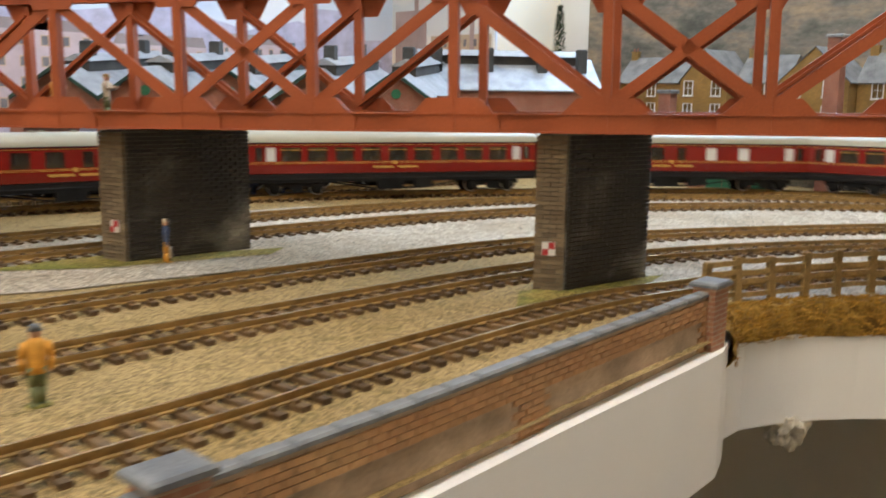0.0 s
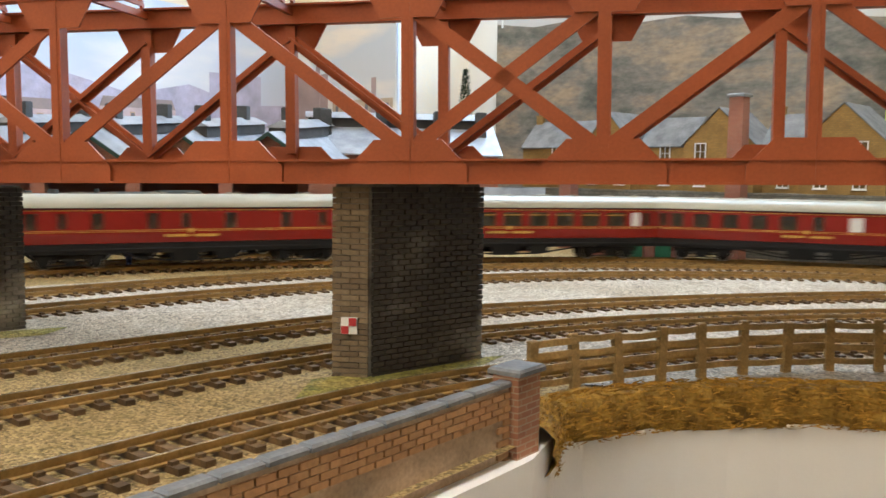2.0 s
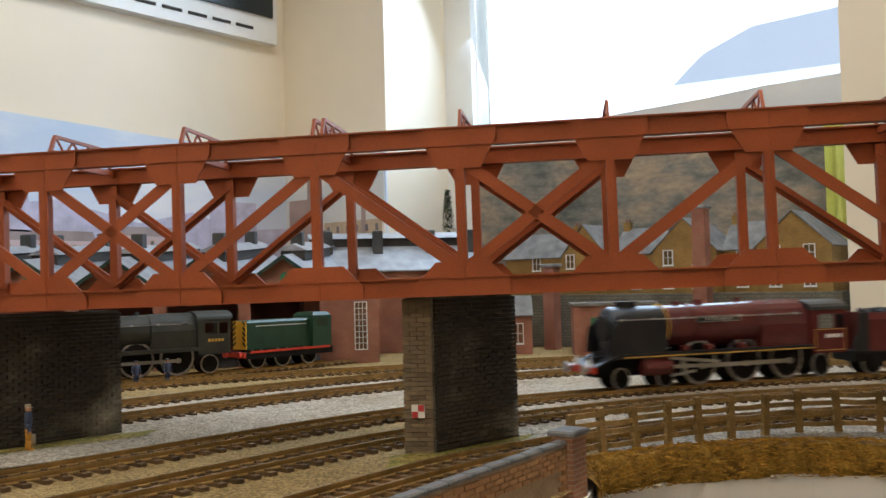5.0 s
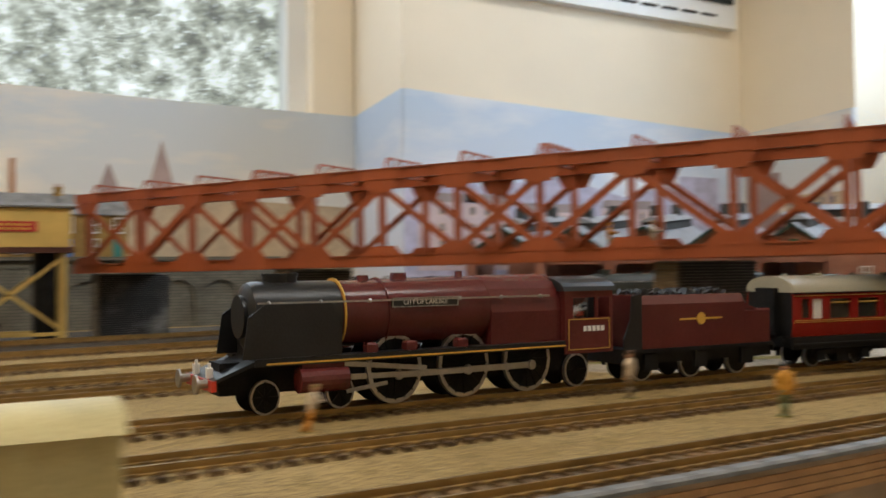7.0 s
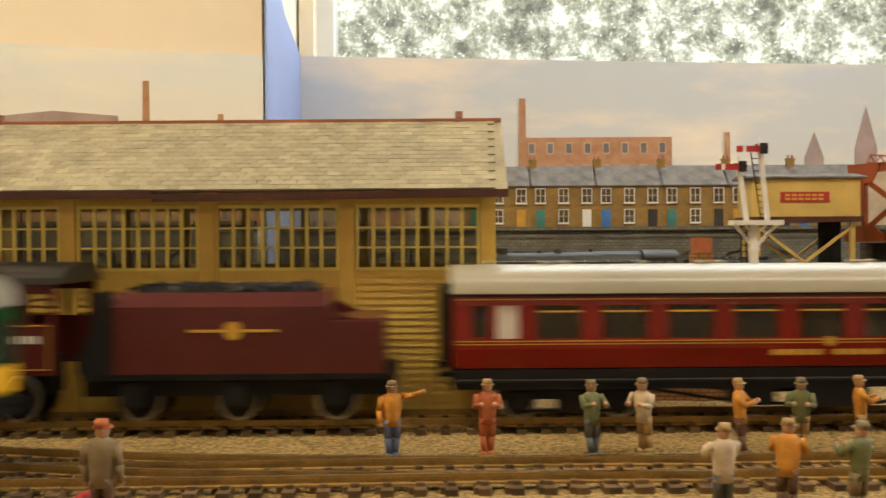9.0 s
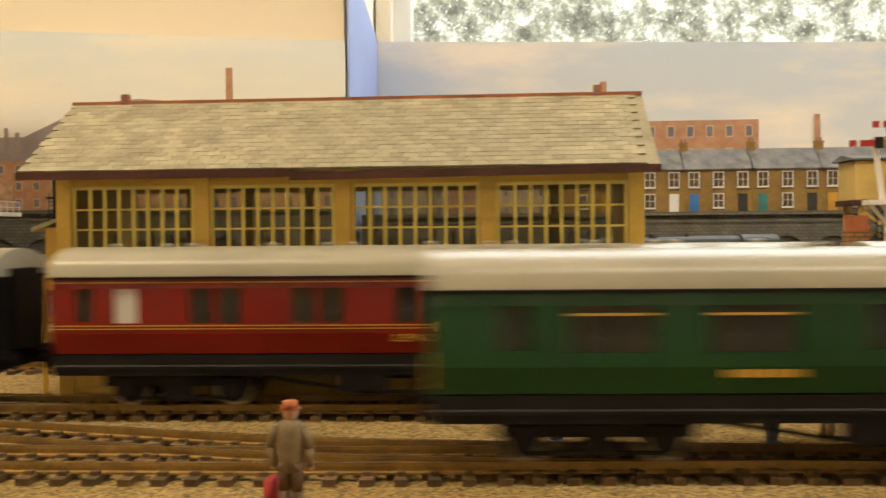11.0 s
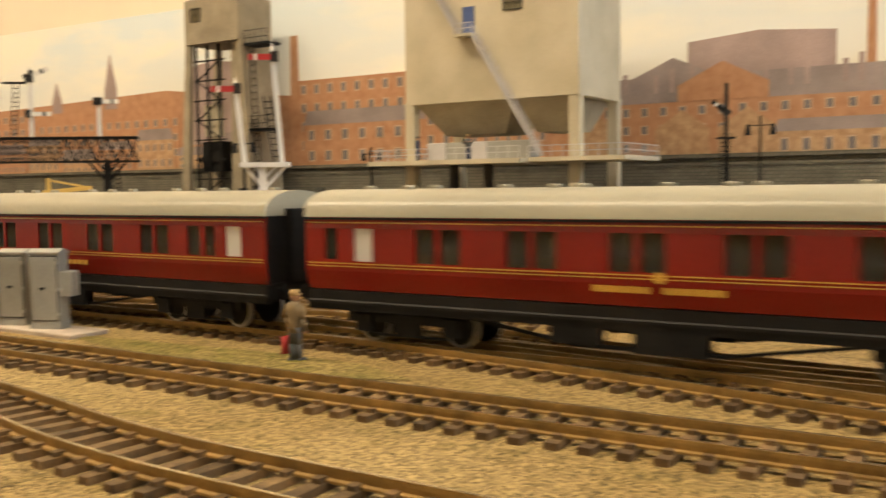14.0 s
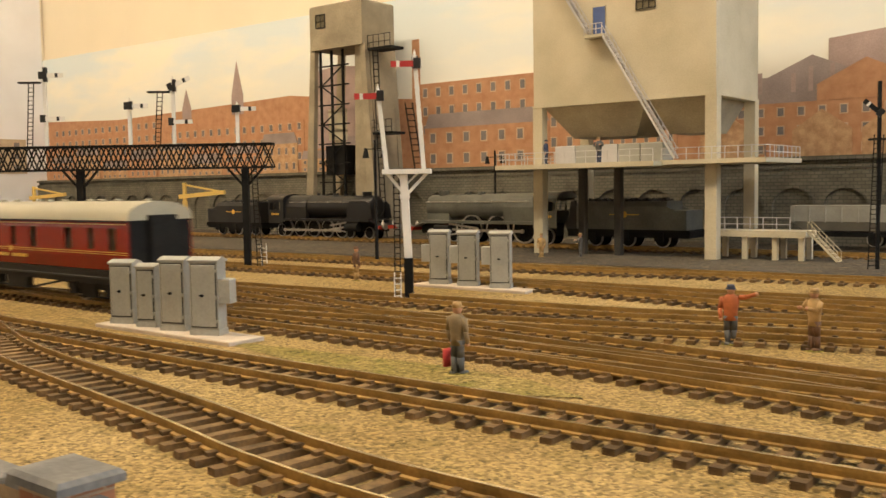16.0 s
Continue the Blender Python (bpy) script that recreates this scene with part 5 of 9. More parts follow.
# ---------------------------------------------------------------- rolling stock
def wheel(parent, x, y, r, material=DARK, spokes=0, tyre=STEEL, name="wheel"):
    bm = bmesh.new()
    s = 1 if y > 0 else -1
    tube(bm, (x, y - s * 0.0016, r), (x, y + s * 0.0004, r), r * 0.93, seg=20)
    tube(bm, (x, y - s * 0.0018, r), (x, y - s * 0.0012, r), r * 1.06, seg=20)
    if spokes:
        for k in range(spokes):
            a = 2 * math.pi * k / spokes
            bar(bm, (x, y + s * 0.0007, r), (x + math.cos(a) * r * 0.9, y + s * 0.0007, r + math.sin(a) * r * 0.9), 0.0006, 0.0007, (0, 1, 0))
        tube(bm, (x, y, r), (x, y + s * 0.0012, r), r * 0.2, seg=12)
    w = part(name, bm, material, parent)
    bm = bmesh.new()
    seg = 24
    a = [[bm.verts.new((x + math.cos(2 * math.pi * k / seg) * rr, y + s * o, r + math.sin(2 * math.pi * k / seg) * rr)) for k in range(seg)] for rr, o in ((r * 0.87, 0.0008), (r, 0.0008), (r, -0.0014))]
    for u, v in zip(a[:-1], a[1:]):
        for k in range(seg):
            bm.faces.new((u[k], u[(k + 1) % seg], v[(k + 1) % seg], v[k]))
    part("tyre", bm, tyre, w)
    return w


def bogie(parent, x, wheelbase=0.0345, r=0.0062):
    bm = bmesh.new()
    for y in (-0.0135, 0.0135):
        s = 1 if y > 0 else -1
        box(bm, x - wheelbase / 2 - 0.007, x + wheelbase / 2 + 0.007, y - 0.0008, y + 0.0008, 0.0068, 0.0098)
        for dx in (-wheelbase / 2, wheelbase / 2):
            bbox_bevel(bm, x + dx - 0.0032, x + dx + 0.0032, y - 0.0004, y + s * 0.002, 0.0040, 0.0098, 0.0006)
        box(bm, x - 0.005, x + 0.005, y - 0.0006, y + s * 0.0014, 0.0030, 0.0095)
        bar(bm, (x - wheelbase / 2 + 0.002, y, 0.0030), (x + wheelbase / 2 - 0.002, y, 0.0030), 0.0008)
    box(bm, x - 0.006, x + 0.006, -0.0130, 0.0130, 0.0070, 0.0125)
    b = part("bogie", bm, DARK, parent)
    for dx in (-wheelbase / 2, wheelbase / 2):
        for y in (-0.0083, 0.0083):
            wheel(b, x + dx, y, r)
    return b


LAY = {
    # centre along the coach, width, kind: w big window, s small door light, f frosted
    "open": [(-0.462, .022, "s"), (-0.425, .045, "f"), (-0.355, .062, "w"), (-0.265, .062, "w"), (-0.175, .062, "w"), (-0.085, .062, "w"), (0.005, .062, "w"), (0.095, .062, "w"), (0.185, .062, "w"), (0.275, .062, "w"), (0.36, .062, "w"), (0.425, .045, "f"), (0.462, .022, "s")],
    "dining": [(-0.455, .024, "s"), (-0.39, .072, "w"), (-0.285, .072, "w"), (-0.19, .03, "f"), (-0.14, .03, "f"), (-0.088, .03, "f"), (-0.035, .03, "f"), (0.012, .03, "f"), (0.048, .03, "f"), (0.15, .078, "w"), (0.27, .078, "w"), (0.385, .078, "w"), (0.46, .024, "s")],
    "sleeper": [(-0.455, .022, "s"), (-0.40, .048, "f"), (-0.30, .03, "w"), (-0.262, .03, "w"), (-0.165, .03, "w"), (-0.127, .03, "w"), (-0.03, .03, "w"), (0.008, .03, "w"), (0.105, .03, "w"), (0.143, .03, "w"), (0.24, .03, "w"), (0.278, .03, "w"), (0.35, .028, "w"), (0.385, .022, "w"), (0.435, .05, "f")],
    "brake": [(-0.44, .05, "f"), (-0.385, .022, "s"), (-0.27, .03, "w"), (-0.10, .034, "w"), (0.03, .022, "s"), (0.12, .03, "w"), (0.27, .03, "w"), (0.36, .022, "s"), (0.44, .03, "w")],
    "kitchen": [(-0.46, .022, "s"), (-0.42, .05, "f"), (-0.25, .06, "f"), (-0.13, .06, "f"), (-0.02, .03, "w"), (0.07, .05, "w"), (0.16, .05, "w"), (0.25, .05, "w"), (0.34, .05, "w"), (0.42, .04, "w"), (0.465, .022, "s")],
    "unit": [(-0.42, .03, "s"), (-0.33, .08, "w"), (-0.20, .08, "w"), (-0.08, .03, "s"), (0.03, .08, "w"), (0.15, .08, "w"), (0.25, .03, "s"), (0.35, .08, "w"), (0.44, .05, "w")],
}


def coach(layout, length, body_mat, label, group, lined=True, yellow_end=False, letters=""):
    t = thing("coach", label, "coach", group)
    h, w = length / 2, 0.0174
    z0, zw0, zw1, ze = 0.0168, 0.0260, 0.0363, 0.0402
    bm = bmesh.new()
    lay = sorted((-c, ww * (0.66 if kind == "f" else 1.0), kind) for c, ww, kind in LAY[layout])
    for s in (-1, 1):
        ya, yb = sorted((s * w, s * (w - 0.0008)))
        # lower side with tumblehome
        prism(bm, [(s * (w - 0.0012), z0), (s * w, z0 + 0.006), (s * w, zw0), (s * (w - 0.0008), zw0), (s * (w - 0.0008), z0 + 0.006), (s * (w - 0.002), z0)], -h, h, "x")
        prism(bm, [(s * w, zw1), (s * (w - 0.0006), ze), (s * (w - 0.0014), ze), (s * (w - 0.0008), zw1)], -h, h, "x")
        x = -h
        for c, ww, kind in lay:
            a = c * length - ww * length / 2
            box(bm, x, a, ya, yb, zw0, zw1)
            if kind == "s":
                box(bm, a, a + ww * length, ya, yb, zw0, zw0 + 0.0005)
            x = a + ww * length
        box(bm, x, h, ya, yb, zw0, zw1)
    body = part("body", bm, body_mat, t)
    for s in (-1, 1):
        for c, ww, kind in lay:
            b2 = bmesh.new()
            a, e = c * length - ww * length / 2, c * length + ww * length / 2
            box(b2, a - 0.0002, e + 0.0002, s * (w - 0.0009) - 0.0002, s * (w - 0.0009) + 0.0002, zw0 - 0.0002, zw1 + 0.0002)
            p = part("window", b2, FROST if kind == "f" else COACH_GLASS, body)
            if kind == "w" and ww > 0.05:
                b2 = bmesh.new()
                box(b2, a, e, s * (w - 0.0002) - 0.0003, s * (w - 0.0002) + 0.0003, zw1 - 0.0022, zw1 - 0.0017)
                part("vent_bar", b2, LINING, body)
    # floor, inside, roof
    bm = bmesh.new()
    box(bm, -h + 0.001, h - 0.001, -w + 0.003, w - 0.003, z0, z0 + 0.002)
    box(bm, -h + 0.001, h - 0.001, -0.0006, 0.0006, z0 + 0.002, ze)
    k = -h + 0.012
    while k < h - 0.01:
        box(bm, k, k + 0.0008, -w + 0.004, w - 0.004, z0 + 0.002, ze - 0.004)
        for sd in (-1, 1):
            ya, yb = sorted((sd * 0.003, sd * 0.013))
            box(bm, k - 0.003, k + 0.004, ya, yb, z0 + 0.002, z0 + 0.0122)
        k += 0.0235
    part("interior", bm, SEAT, t)
    bm = bmesh.new()
    arc = []
    for i in range(13):
        a = math.pi * i / 12
        arc.append((math.cos(a) * (w + 0.0003), ze - 0.0003 + (math.sin(a) ** 0.75) * 0.0086))
    ring = [[(x, y, z) for y, z in arc] for x in (-h - 0.0004, h + 0.0004)]
    loft(bm, ring)
    roof = part("roof", bm, ROOF, t, smooth=True)
    bm = bmesh.new()
    bbox_bevel(bm, -0.0016, 0.0016, -0.00125, 0.00125, 0, 0.0018, 0.0004)
    vent = mesh_of("roof_vent", bm, ROOF)
    for i in range(9):
        x = -h + length * (i + 0.5) / 9
        shared("roof_vent", vent, roof, pose(x, -0.0022, ze + 0.0076))
        if i % 2:
            shared("roof_vent", vent, roof, pose(x + 0.0075, 0.0024, ze + 0.0076))
    for s in (-1, 1):
        bm = bmesh.new()
        box(bm, -h, h, s * (w + 0.0006) - 0.0002, s * (w + 0.0006) + 0.0002, ze - 0.0011, ze - 0.0005)
        part("gutter", bm, DARK, roof)
    # ends and gangways
    for e in (-1, 1):
        x = e * h
        bm = bmesh.new()
        x0, x1 = sorted((x, x - e * 0.0008))
        prism(bm, [(-w + 0.001, z0), (w - 0.001, z0), (w - 0.0004, ze)] + [(y * 0.97, z) for y, z in arc[1:-1]] + [(-w + 0.0004, ze)], x0, x1, "x")
        end = part("end", bm, (body_mat if yellow_end and e > 0 else DARK), t)
        if yellow_end and e > 0:
            bm = bmesh.new()
            x0, x1 = sorted((x, x + 0.0006))
            box(bm, x0, x1, -w + 0.002, w - 0.002, z0 + 0.001, z0 + 0.008)
            part("warning_panel", bm, YELLOW, end)
            for y in (-0.009, 0.009):
                bm = bmesh.new()
                box(bm, min(x, x + 0.0006), max(x, x + 0.0006), y - 0.0055, y + 0.0055, zw0, zw1)
                part("cab_window", bm, COACH_GLASS, end)
        else:
            bm = bmesh.new()
            for i in range(4):
                xa, xb = sorted((x + e * 0.0010 * i, x + e * (0.0010 * i + 0.0007)))
                g = 0.0002 * (i % 2)
                box(bm, xa, xb, -0.0072 + g, 0.0072 - g, z0 + 0.0005, ze + 0.002 - g)
            part("gangway", bm, DARK, end)
        for y in (-0.0112, 0.0112):
            bm = bmesh.new()
            tube(bm, (x, y, 0.0145), (x + e * 0.0040, y, 0.0145), 0.0009)
            tube(bm, (x + e * 0.0040, y, 0.0145), (x + e * 0.0047, y, 0.0145), 0.0027, seg=14)
            part("buffer", bm, DARK, end)
    # solebars, headstocks, underframe
    for s in (-1, 1):
        bm = bmesh.new()
        prism(bm, [(s * 0.0152, 0.0122), (s * 0.0168, 0.0122), (s * 0.0168, 0.0130), (s * 0.0163, 0.0134), (s * 0.0163, z0 - 0.0004), (s * 0.0152, z0 - 0.0004)], -h + 0.0006, h - 0.0006, "x")
        part("solebar", bm, SOLEBAR, t)
        bm = bmesh.new()
        xa, xb = sorted((s * (h - 0.0005), s * (h + 0.0006)))
        box(bm, xa, xb, -0.0160, 0.0160, 0.0115, z0)
        part("headstock", bm, DARK, t)
    bm = bmesh.new()
    box(bm, -h + 0.002, h - 0.002, -0.0148, 0.0148, 0.0126, z0 - 0.0004)
    box(bm, -h, h, -0.0165, -0.0150, 0.0102, 0.0126)
    box(bm, -h, h, 0.0150, 0.0165, 0.0102, 0.0126)
    box(bm, -h, h, -0.0150, 0.0150, 0.0110, 0.0126)
    for s in (-1, 1):
        y = s * 0.0145
        for e in (-1, 1):
            bar(bm, (e * 0.060, y, 0.0105), (e * 0.022, y, 0.0050), 0.0010, 0.0010)
        bar(bm, (-0.022, y, 0.0050), (0.022, y, 0.0050), 0.0010, 0.0010)
        box(bm, -0.018, 0.004, y - 0.002, y + 0.002, 0.0042, 0.0105)
        box(bm, 0.014, 0.030, y - 0.002, y + 0.002, 0.0055, 0.0105)
    part("underframe", bm, DARK, t)
    for e in (-1, 1):
        bogie(t, e * (h - 0.040))
    # lining and lettering
    if lined:
        for s in (-1, 1):
            for z, th in ((0.0251, 0.00028), (0.0242, 0.00022), (0.0380, 0.00028)):
                bm = bmesh.new()
                box(bm, -h + 0.001, h - 0.001, s * (w + 0.00008) - 0.0001, s * (w + 0.00008) + 0.0001, z, z + th)
                part("lining", bm, LINING, body)
            bm = bmesh.new()
            for i in range(11):
                if i in (5,):
                    continue
                box(bm, -0.022 + i * 0.0035, -0.022 + i * 0.0035 + 0.0026, s * (w + 0.0001) - 0.0001, s * (w + 0.0001) + 0.0001, 0.0205, 0.0222)
            if not letters:
                part("lettering", bm, LINING, body)
            else:
                bm.free()
                words(letters, 0.0030, LINING, body, pose(0.002, s * (w + 0.0001), 0.0213, 90, 0, 180 if s > 0 else 0))
            bm = bmesh.new()
            tube(bm, (-0.004, s * (w - 0.0002), 0.0247), (-0.004, s * (w + 0.0002), 0.0247), 0.0016, seg=12)
            part("crest", bm, LINING, body)
    else:
        for s in (-1, 1):
            bm = bmesh.new()
            for x in (-0.075, 0.04):
                for i in range(6):
                    box(bm, x + i * 0.003, x + i * 0.003 + 0.0022, s * (w + 0.0001) - 0.0001, s * (w + 0.0001) + 0.0001, 0.0205, 0.0222)
            part("lettering", bm, LINING, body)
    return t


def steam_loco(label, main, smokebox, length=0.178, lined=False, name="", tall=1.0, deflectors=True, drivers=3):
    """A steam engine; +x is its front. Built from the rail up, over about 178 mm."""
    t = thing("steam_locomotive", label, "locomotive", "steam locomotives")
    F = length / 2
    zc, rb = (0.0347, 0.0130) if lined else (0.0335, 0.0122)
    k = length / 0.178
    def ring(x, r, zz, seg=24):
        return [(x, math.cos(2 * math.pi * i / seg) * r, zz + math.sin(2 * math.pi * i / seg) * r) for i in range(seg)]
    # boiler
    bm = bmesh.new()
    loft(bm, [ring(F - 0.050 * k, rb * 0.96, zc), ring(F - 0.085 * k, rb, zc), ring(F - 0.112 * k, rb * 1.04, zc)])
    boiler = part("boiler", bm, main, t, smooth=True)
    bm = bmesh.new()
    loft(bm, [ring(F - 0.0165 * k, rb * 0.72, zc), ring(F - 0.0180 * k, rb * 0.93, zc), ring(F - 0.020 * k, rb * 0.97, zc), ring(F - 0.050 * k, rb * 0.97, zc)])
    tube(bm, (F - 0.0150 * k, 0, zc), (F - 0.018 * k, 0, zc), rb * 0.60, seg=20)
    if lined:
        # low double chimney
        for o in (0.0275, 0.0305, 0.0335):
            tube(bm, (F - o * k, 0, zc + rb * 0.8), (F - o * k, 0, zc + rb + 0.0016), 0.0036, 0.0039, seg=16)
            tube(bm, (F - o * k, 0, zc + rb + 0.0016), (F - o * k, 0, zc + rb + 0.0024), 0.0044, 0.0044, seg=16)
    else:
        tube(bm, (F - 0.032 * k, 0, zc + rb * 0.8), (F - 0.032 * k, 0, zc + rb + 0.0035), 0.0050, 0.0056, seg=16)
    box(bm, F - 0.045 * k, F - 0.018 * k, -0.010, 0.010, 0.0190, zc - 0.006)
    part("smokebox", bm, smokebox, t, smooth=True)
    # firebox
    bm = bmesh.new()
    prof = [(-0.0135, 0.0200), (0.0135, 0.0200), (0.0140, 0.0335)] + [(math.cos(a) * 0.0135, zc + math.sin(a) * rb * 1.06) for a in [math.pi * i / 10 for i in range(1, 10)]] + [(-0.0140, 0.0335)]
    prism(bm, prof, F - 0.146 * k, F - 0.112 * k, "x")
    part("firebox", bm, main, boiler)
    for x, hh, rr in ((0.078, 0.0022, 0.0042), (0.063, 0.0014, 0.0030), (0.105, 0.0026, 0.0020)):
        bm = bmesh.new()
        tube(bm, (F - x * k, 0, zc + rb * 0.8), (F - x * k, 0, zc + rb + hh), rr, rr * 0.8, seg=14)
        part("dome", bm, main, boiler)
    if lined:
        for x in (0.0505, 0.068, 0.112):
            bm = bmesh.new()
            ra, rc = ring(F - x * k, rb * 1.045, zc), ring(F - x * k - 0.0006, rb * 1.045, zc)
            loft(bm, [ra, rc])
            part("boiler_band", bm, LINING if x < 0.06 else main, boiler)
    for s in (-1, 1):
        bm = bmesh.new()
        bar(bm, (F - 0.018 * k, s * rb * 1.02, zc + 0.0050), (F - 0.140 * k, s * rb * 1.08, zc + 0.0050), 0.0006)
        for i in range(7):
            x = F - (0.022 + i * 0.019) * k
            ball(bm, (x, s * rb * 1.02, zc + 0.0050), 0.0009, seg=6)
        part("handrail", bm, STEEL, boiler)
    # running plate and valance
    bm = bmesh.new()
    for s in (-1, 1):
        ya, yb = sorted((s * 0.0095, s * 0.0165))
        box(bm, F - 0.146 * k, F - 0.016 * k, ya, yb, 0.0196, 0.0206)
        ya, yb = sorted((s * 0.0158, s * 0.0165))
        box(bm, F - 0.146 * k, F - 0.016 * k, ya, yb, 0.0178, 0.0197)
    prism(bm, [(F - 0.018 * k, 0.0206), (F - 0.002, 0.0140), (F - 0.002, 0.0128), (F - 0.018 * k, 0.0190)], -0.0160, 0.0160, "y")
    plate = part("running_plate", bm, smokebox, t)
    if lined:
        for s in (-1, 1):
            bm = bmesh.new()
            box(bm, F - 0.146 * k, F - 0.020 * k, s * 0.01665 - 0.0001, s * 0.01665 + 0.0001, 0.0184, 0.0190)
            part("lining", bm, LINING, plate)
    # buffer beam
    bm = bmesh.new()
    box(bm, F - 0.0035, F - 0.0015, -0.0165, 0.0165, 0.0105, 0.0142)
    beam = part("buffer_beam", bm, RED, t)
    for y in (-0.0112, 0.0112):
        bm = bmesh.new()
        tube(bm, (F - 0.0015, y, 0.0130), (F + 0.0025, y, 0.0130), 0.0016)
        tube(bm, (F + 0.0025, y, 0.0130), (F + 0.0034, y, 0.0130), 0.0033, seg=16)
        part("buffer", bm, STEEL, beam)
        bm = bmesh.new()
        box(bm, F - 0.0045, F - 0.0022, y * 0.75 - 0.0012, y * 0.75 + 0.0012, 0.0145, 0.0180)
        tube(bm, (F - 0.0034, y * 0.75, 0.0180), (F - 0.0034, y * 0.75, 0.0196), 0.0007, seg=8)
        part("lamp", bm, WHITE, beam)
    if deflectors:
        for s in (-1, 1):
            bm = bmesh.new()
            prism(bm, [(F - 0.012 * k, 0.0206), (F - 0.048 * k, 0.0206), (F - 0.048 * k, 0.0300), (F - 0.044 * k, 0.0395), (F - 0.020 * k, 0.0395), (F - 0.014 * k, 0.0350)], s * 0.0155 - 0.0003, s * 0.0155 + 0.0003, "y")
            part("smoke_deflector", bm, smokebox, t)
    # cab
    bm = bmesh.new()
    x0, x1 = F - 0.171 * k, F - 0.146 * k
    for s in (-1, 1):
        ya, yb = sorted((s * 0.0165, s * 0.0158))
        box(bm, x0, x1, ya, yb, 0.0150, 0.0300)
        for a, b_ in ((x0, x0 + 0.002), (x0 + 0.009, x0 + 0.011), (x1 - 0.005, x1)):
            box(bm, a, b_, ya, yb, 0.0300, 0.0385)
        box(bm, x0, x1, ya, yb, 0.0385, 0.0415)
    box(bm, x1 - 0.0008, x1, -0.0160, 0.0160, 0.0200, 0.0420)
    cab = part("cab", bm, main, t)
    bm = bmesh.new()
    arc = [(math.cos(math.pi * i / 10) * 0.0172, 0.0413 + math.sin(math.pi * i / 10) * 0.0062) for i in range(11)]
    prism(bm, arc, x0 - 0.002, x1 + 0.001, "x")
    part("cab_roof", bm, smokebox, cab)
    for s in (-1, 1):
        bm = bmesh.new()
        for a, b_, c, d in ((x0 + 0.002, x1 - 0.002, 0.0165, 0.0168), (x0 + 0.002, x1 - 0.002, 0.0292, 0.0295), (x0 + 0.002, x0 + 0.0023, 0.0165, 0.0295), (x1 - 0.0023, x1 - 0.002, 0.0165, 0.0295)):
            box(bm, a, b_, s * 0.0166 - 0.0001, s * 0.0166 + 0.0001, c, d)
        if lined:
            part("lining", bm, LINING, cab)
        else:
            bm.free()
        bm = bmesh.new()
        for i in range(5):
            box(bm, x0 + 0.0055 + i * 0.0027, x0 + 0.0074 + i * 0.0027, s * 0.0166 - 0.0001, s * 0.0166 + 0.0001, 0.0242, 0.0264)
        part("lettering", bm, LINING if not lined else WHITE, cab)
    # frames, cylinders, wheels, rods
    bm = bmesh.new()
    box(bm, F - 0.165 * k, F - 0.008, -0.0065, 0.0065, 0.0075, 0.0190)
    part("frames", bm, DARK, t)
    for s in (-1, 1):
        bm = bmesh.new()
        tube(bm, (F - 0.050 * k, s * 0.0140, 0.0120), (F - 0.032 * k, s * 0.0140, 0.0120), 0.0046, seg=16)
        box(bm, F - 0.049 * k, F - 0.033 * k, min(s * 0.0105, s * 0.0155), max(s * 0.0105, s * 0.0155), 0.0120, 0.0188)
        part("cylinder", bm, main if lined else DARK, t)
    r = 0.0133
    xs = [F - (0.072 + i * 0.0300) * k for i in range(drivers)] if drivers == 3 else [F - (0.062 + i * 0.0215) * k for i in range(drivers)]
    if drivers > 3:
        r = 0.0098
    for x in xs:
        for y in (-0.0083, 0.0083):
            wheel(t, x, y, r, DARK, 16, name="driving_wheel")
    for x in (F - 0.022 * k, F - 0.050 * k):
        for y in (-0.0083, 0.0083):
            wheel(t, x, y, 0.0062, DARK, 8, name="bogie_wheel")
    for y in (-0.0083, 0.0083):
        wheel(t, F - 0.157 * k, y, 0.0072, DARK, 8, name="trailing_wheel")
    for s in (-1, 1):
        y = s * 0.0120
        bm = bmesh.new()
        bar(bm, (xs[0] + 0.001, y, r - 0.002), (xs[-1] - 0.001, y, r - 0.002), 0.0009, 0.0024)
        for x in xs:
            tube(bm, (x, y - s * 0.0006, r - 0.002), (x, y + s * 0.0010, r - 0.002), 0.0020, seg=12)
        part("coupling_rod", bm, STEEL, t)
        bm = bmesh.new()
        bar(bm, (F - 0.052 * k, y + s * 0.0020, 0.0120), (xs[1], y + s * 0.0020, r - 0.002), 0.0009, 0.0020)
        part("connecting_rod", bm, STEEL, t)
        bm = bmesh.new()
        bar(bm, (F - 0.046 * k, y + s * 0.0028, 0.0175), (xs[0] - 0.012, y + s * 0.0028, 0.0135), 0.0008, 0.0018)
        bar(bm, (F - 0.058 * k, y + s * 0.0028, 0.0165), (F - 0.060 * k, y + s * 0.0028, 0.0075), 0.0008, 0.0018)
        bar(bm, (F - 0.050 * k, y + s * 0.0028, 0.0070), (F - 0.066 * k, y + s * 0.0028, 0.0090), 0.0008, 0.0014)
        part("valve_gear", bm, STEEL, t)
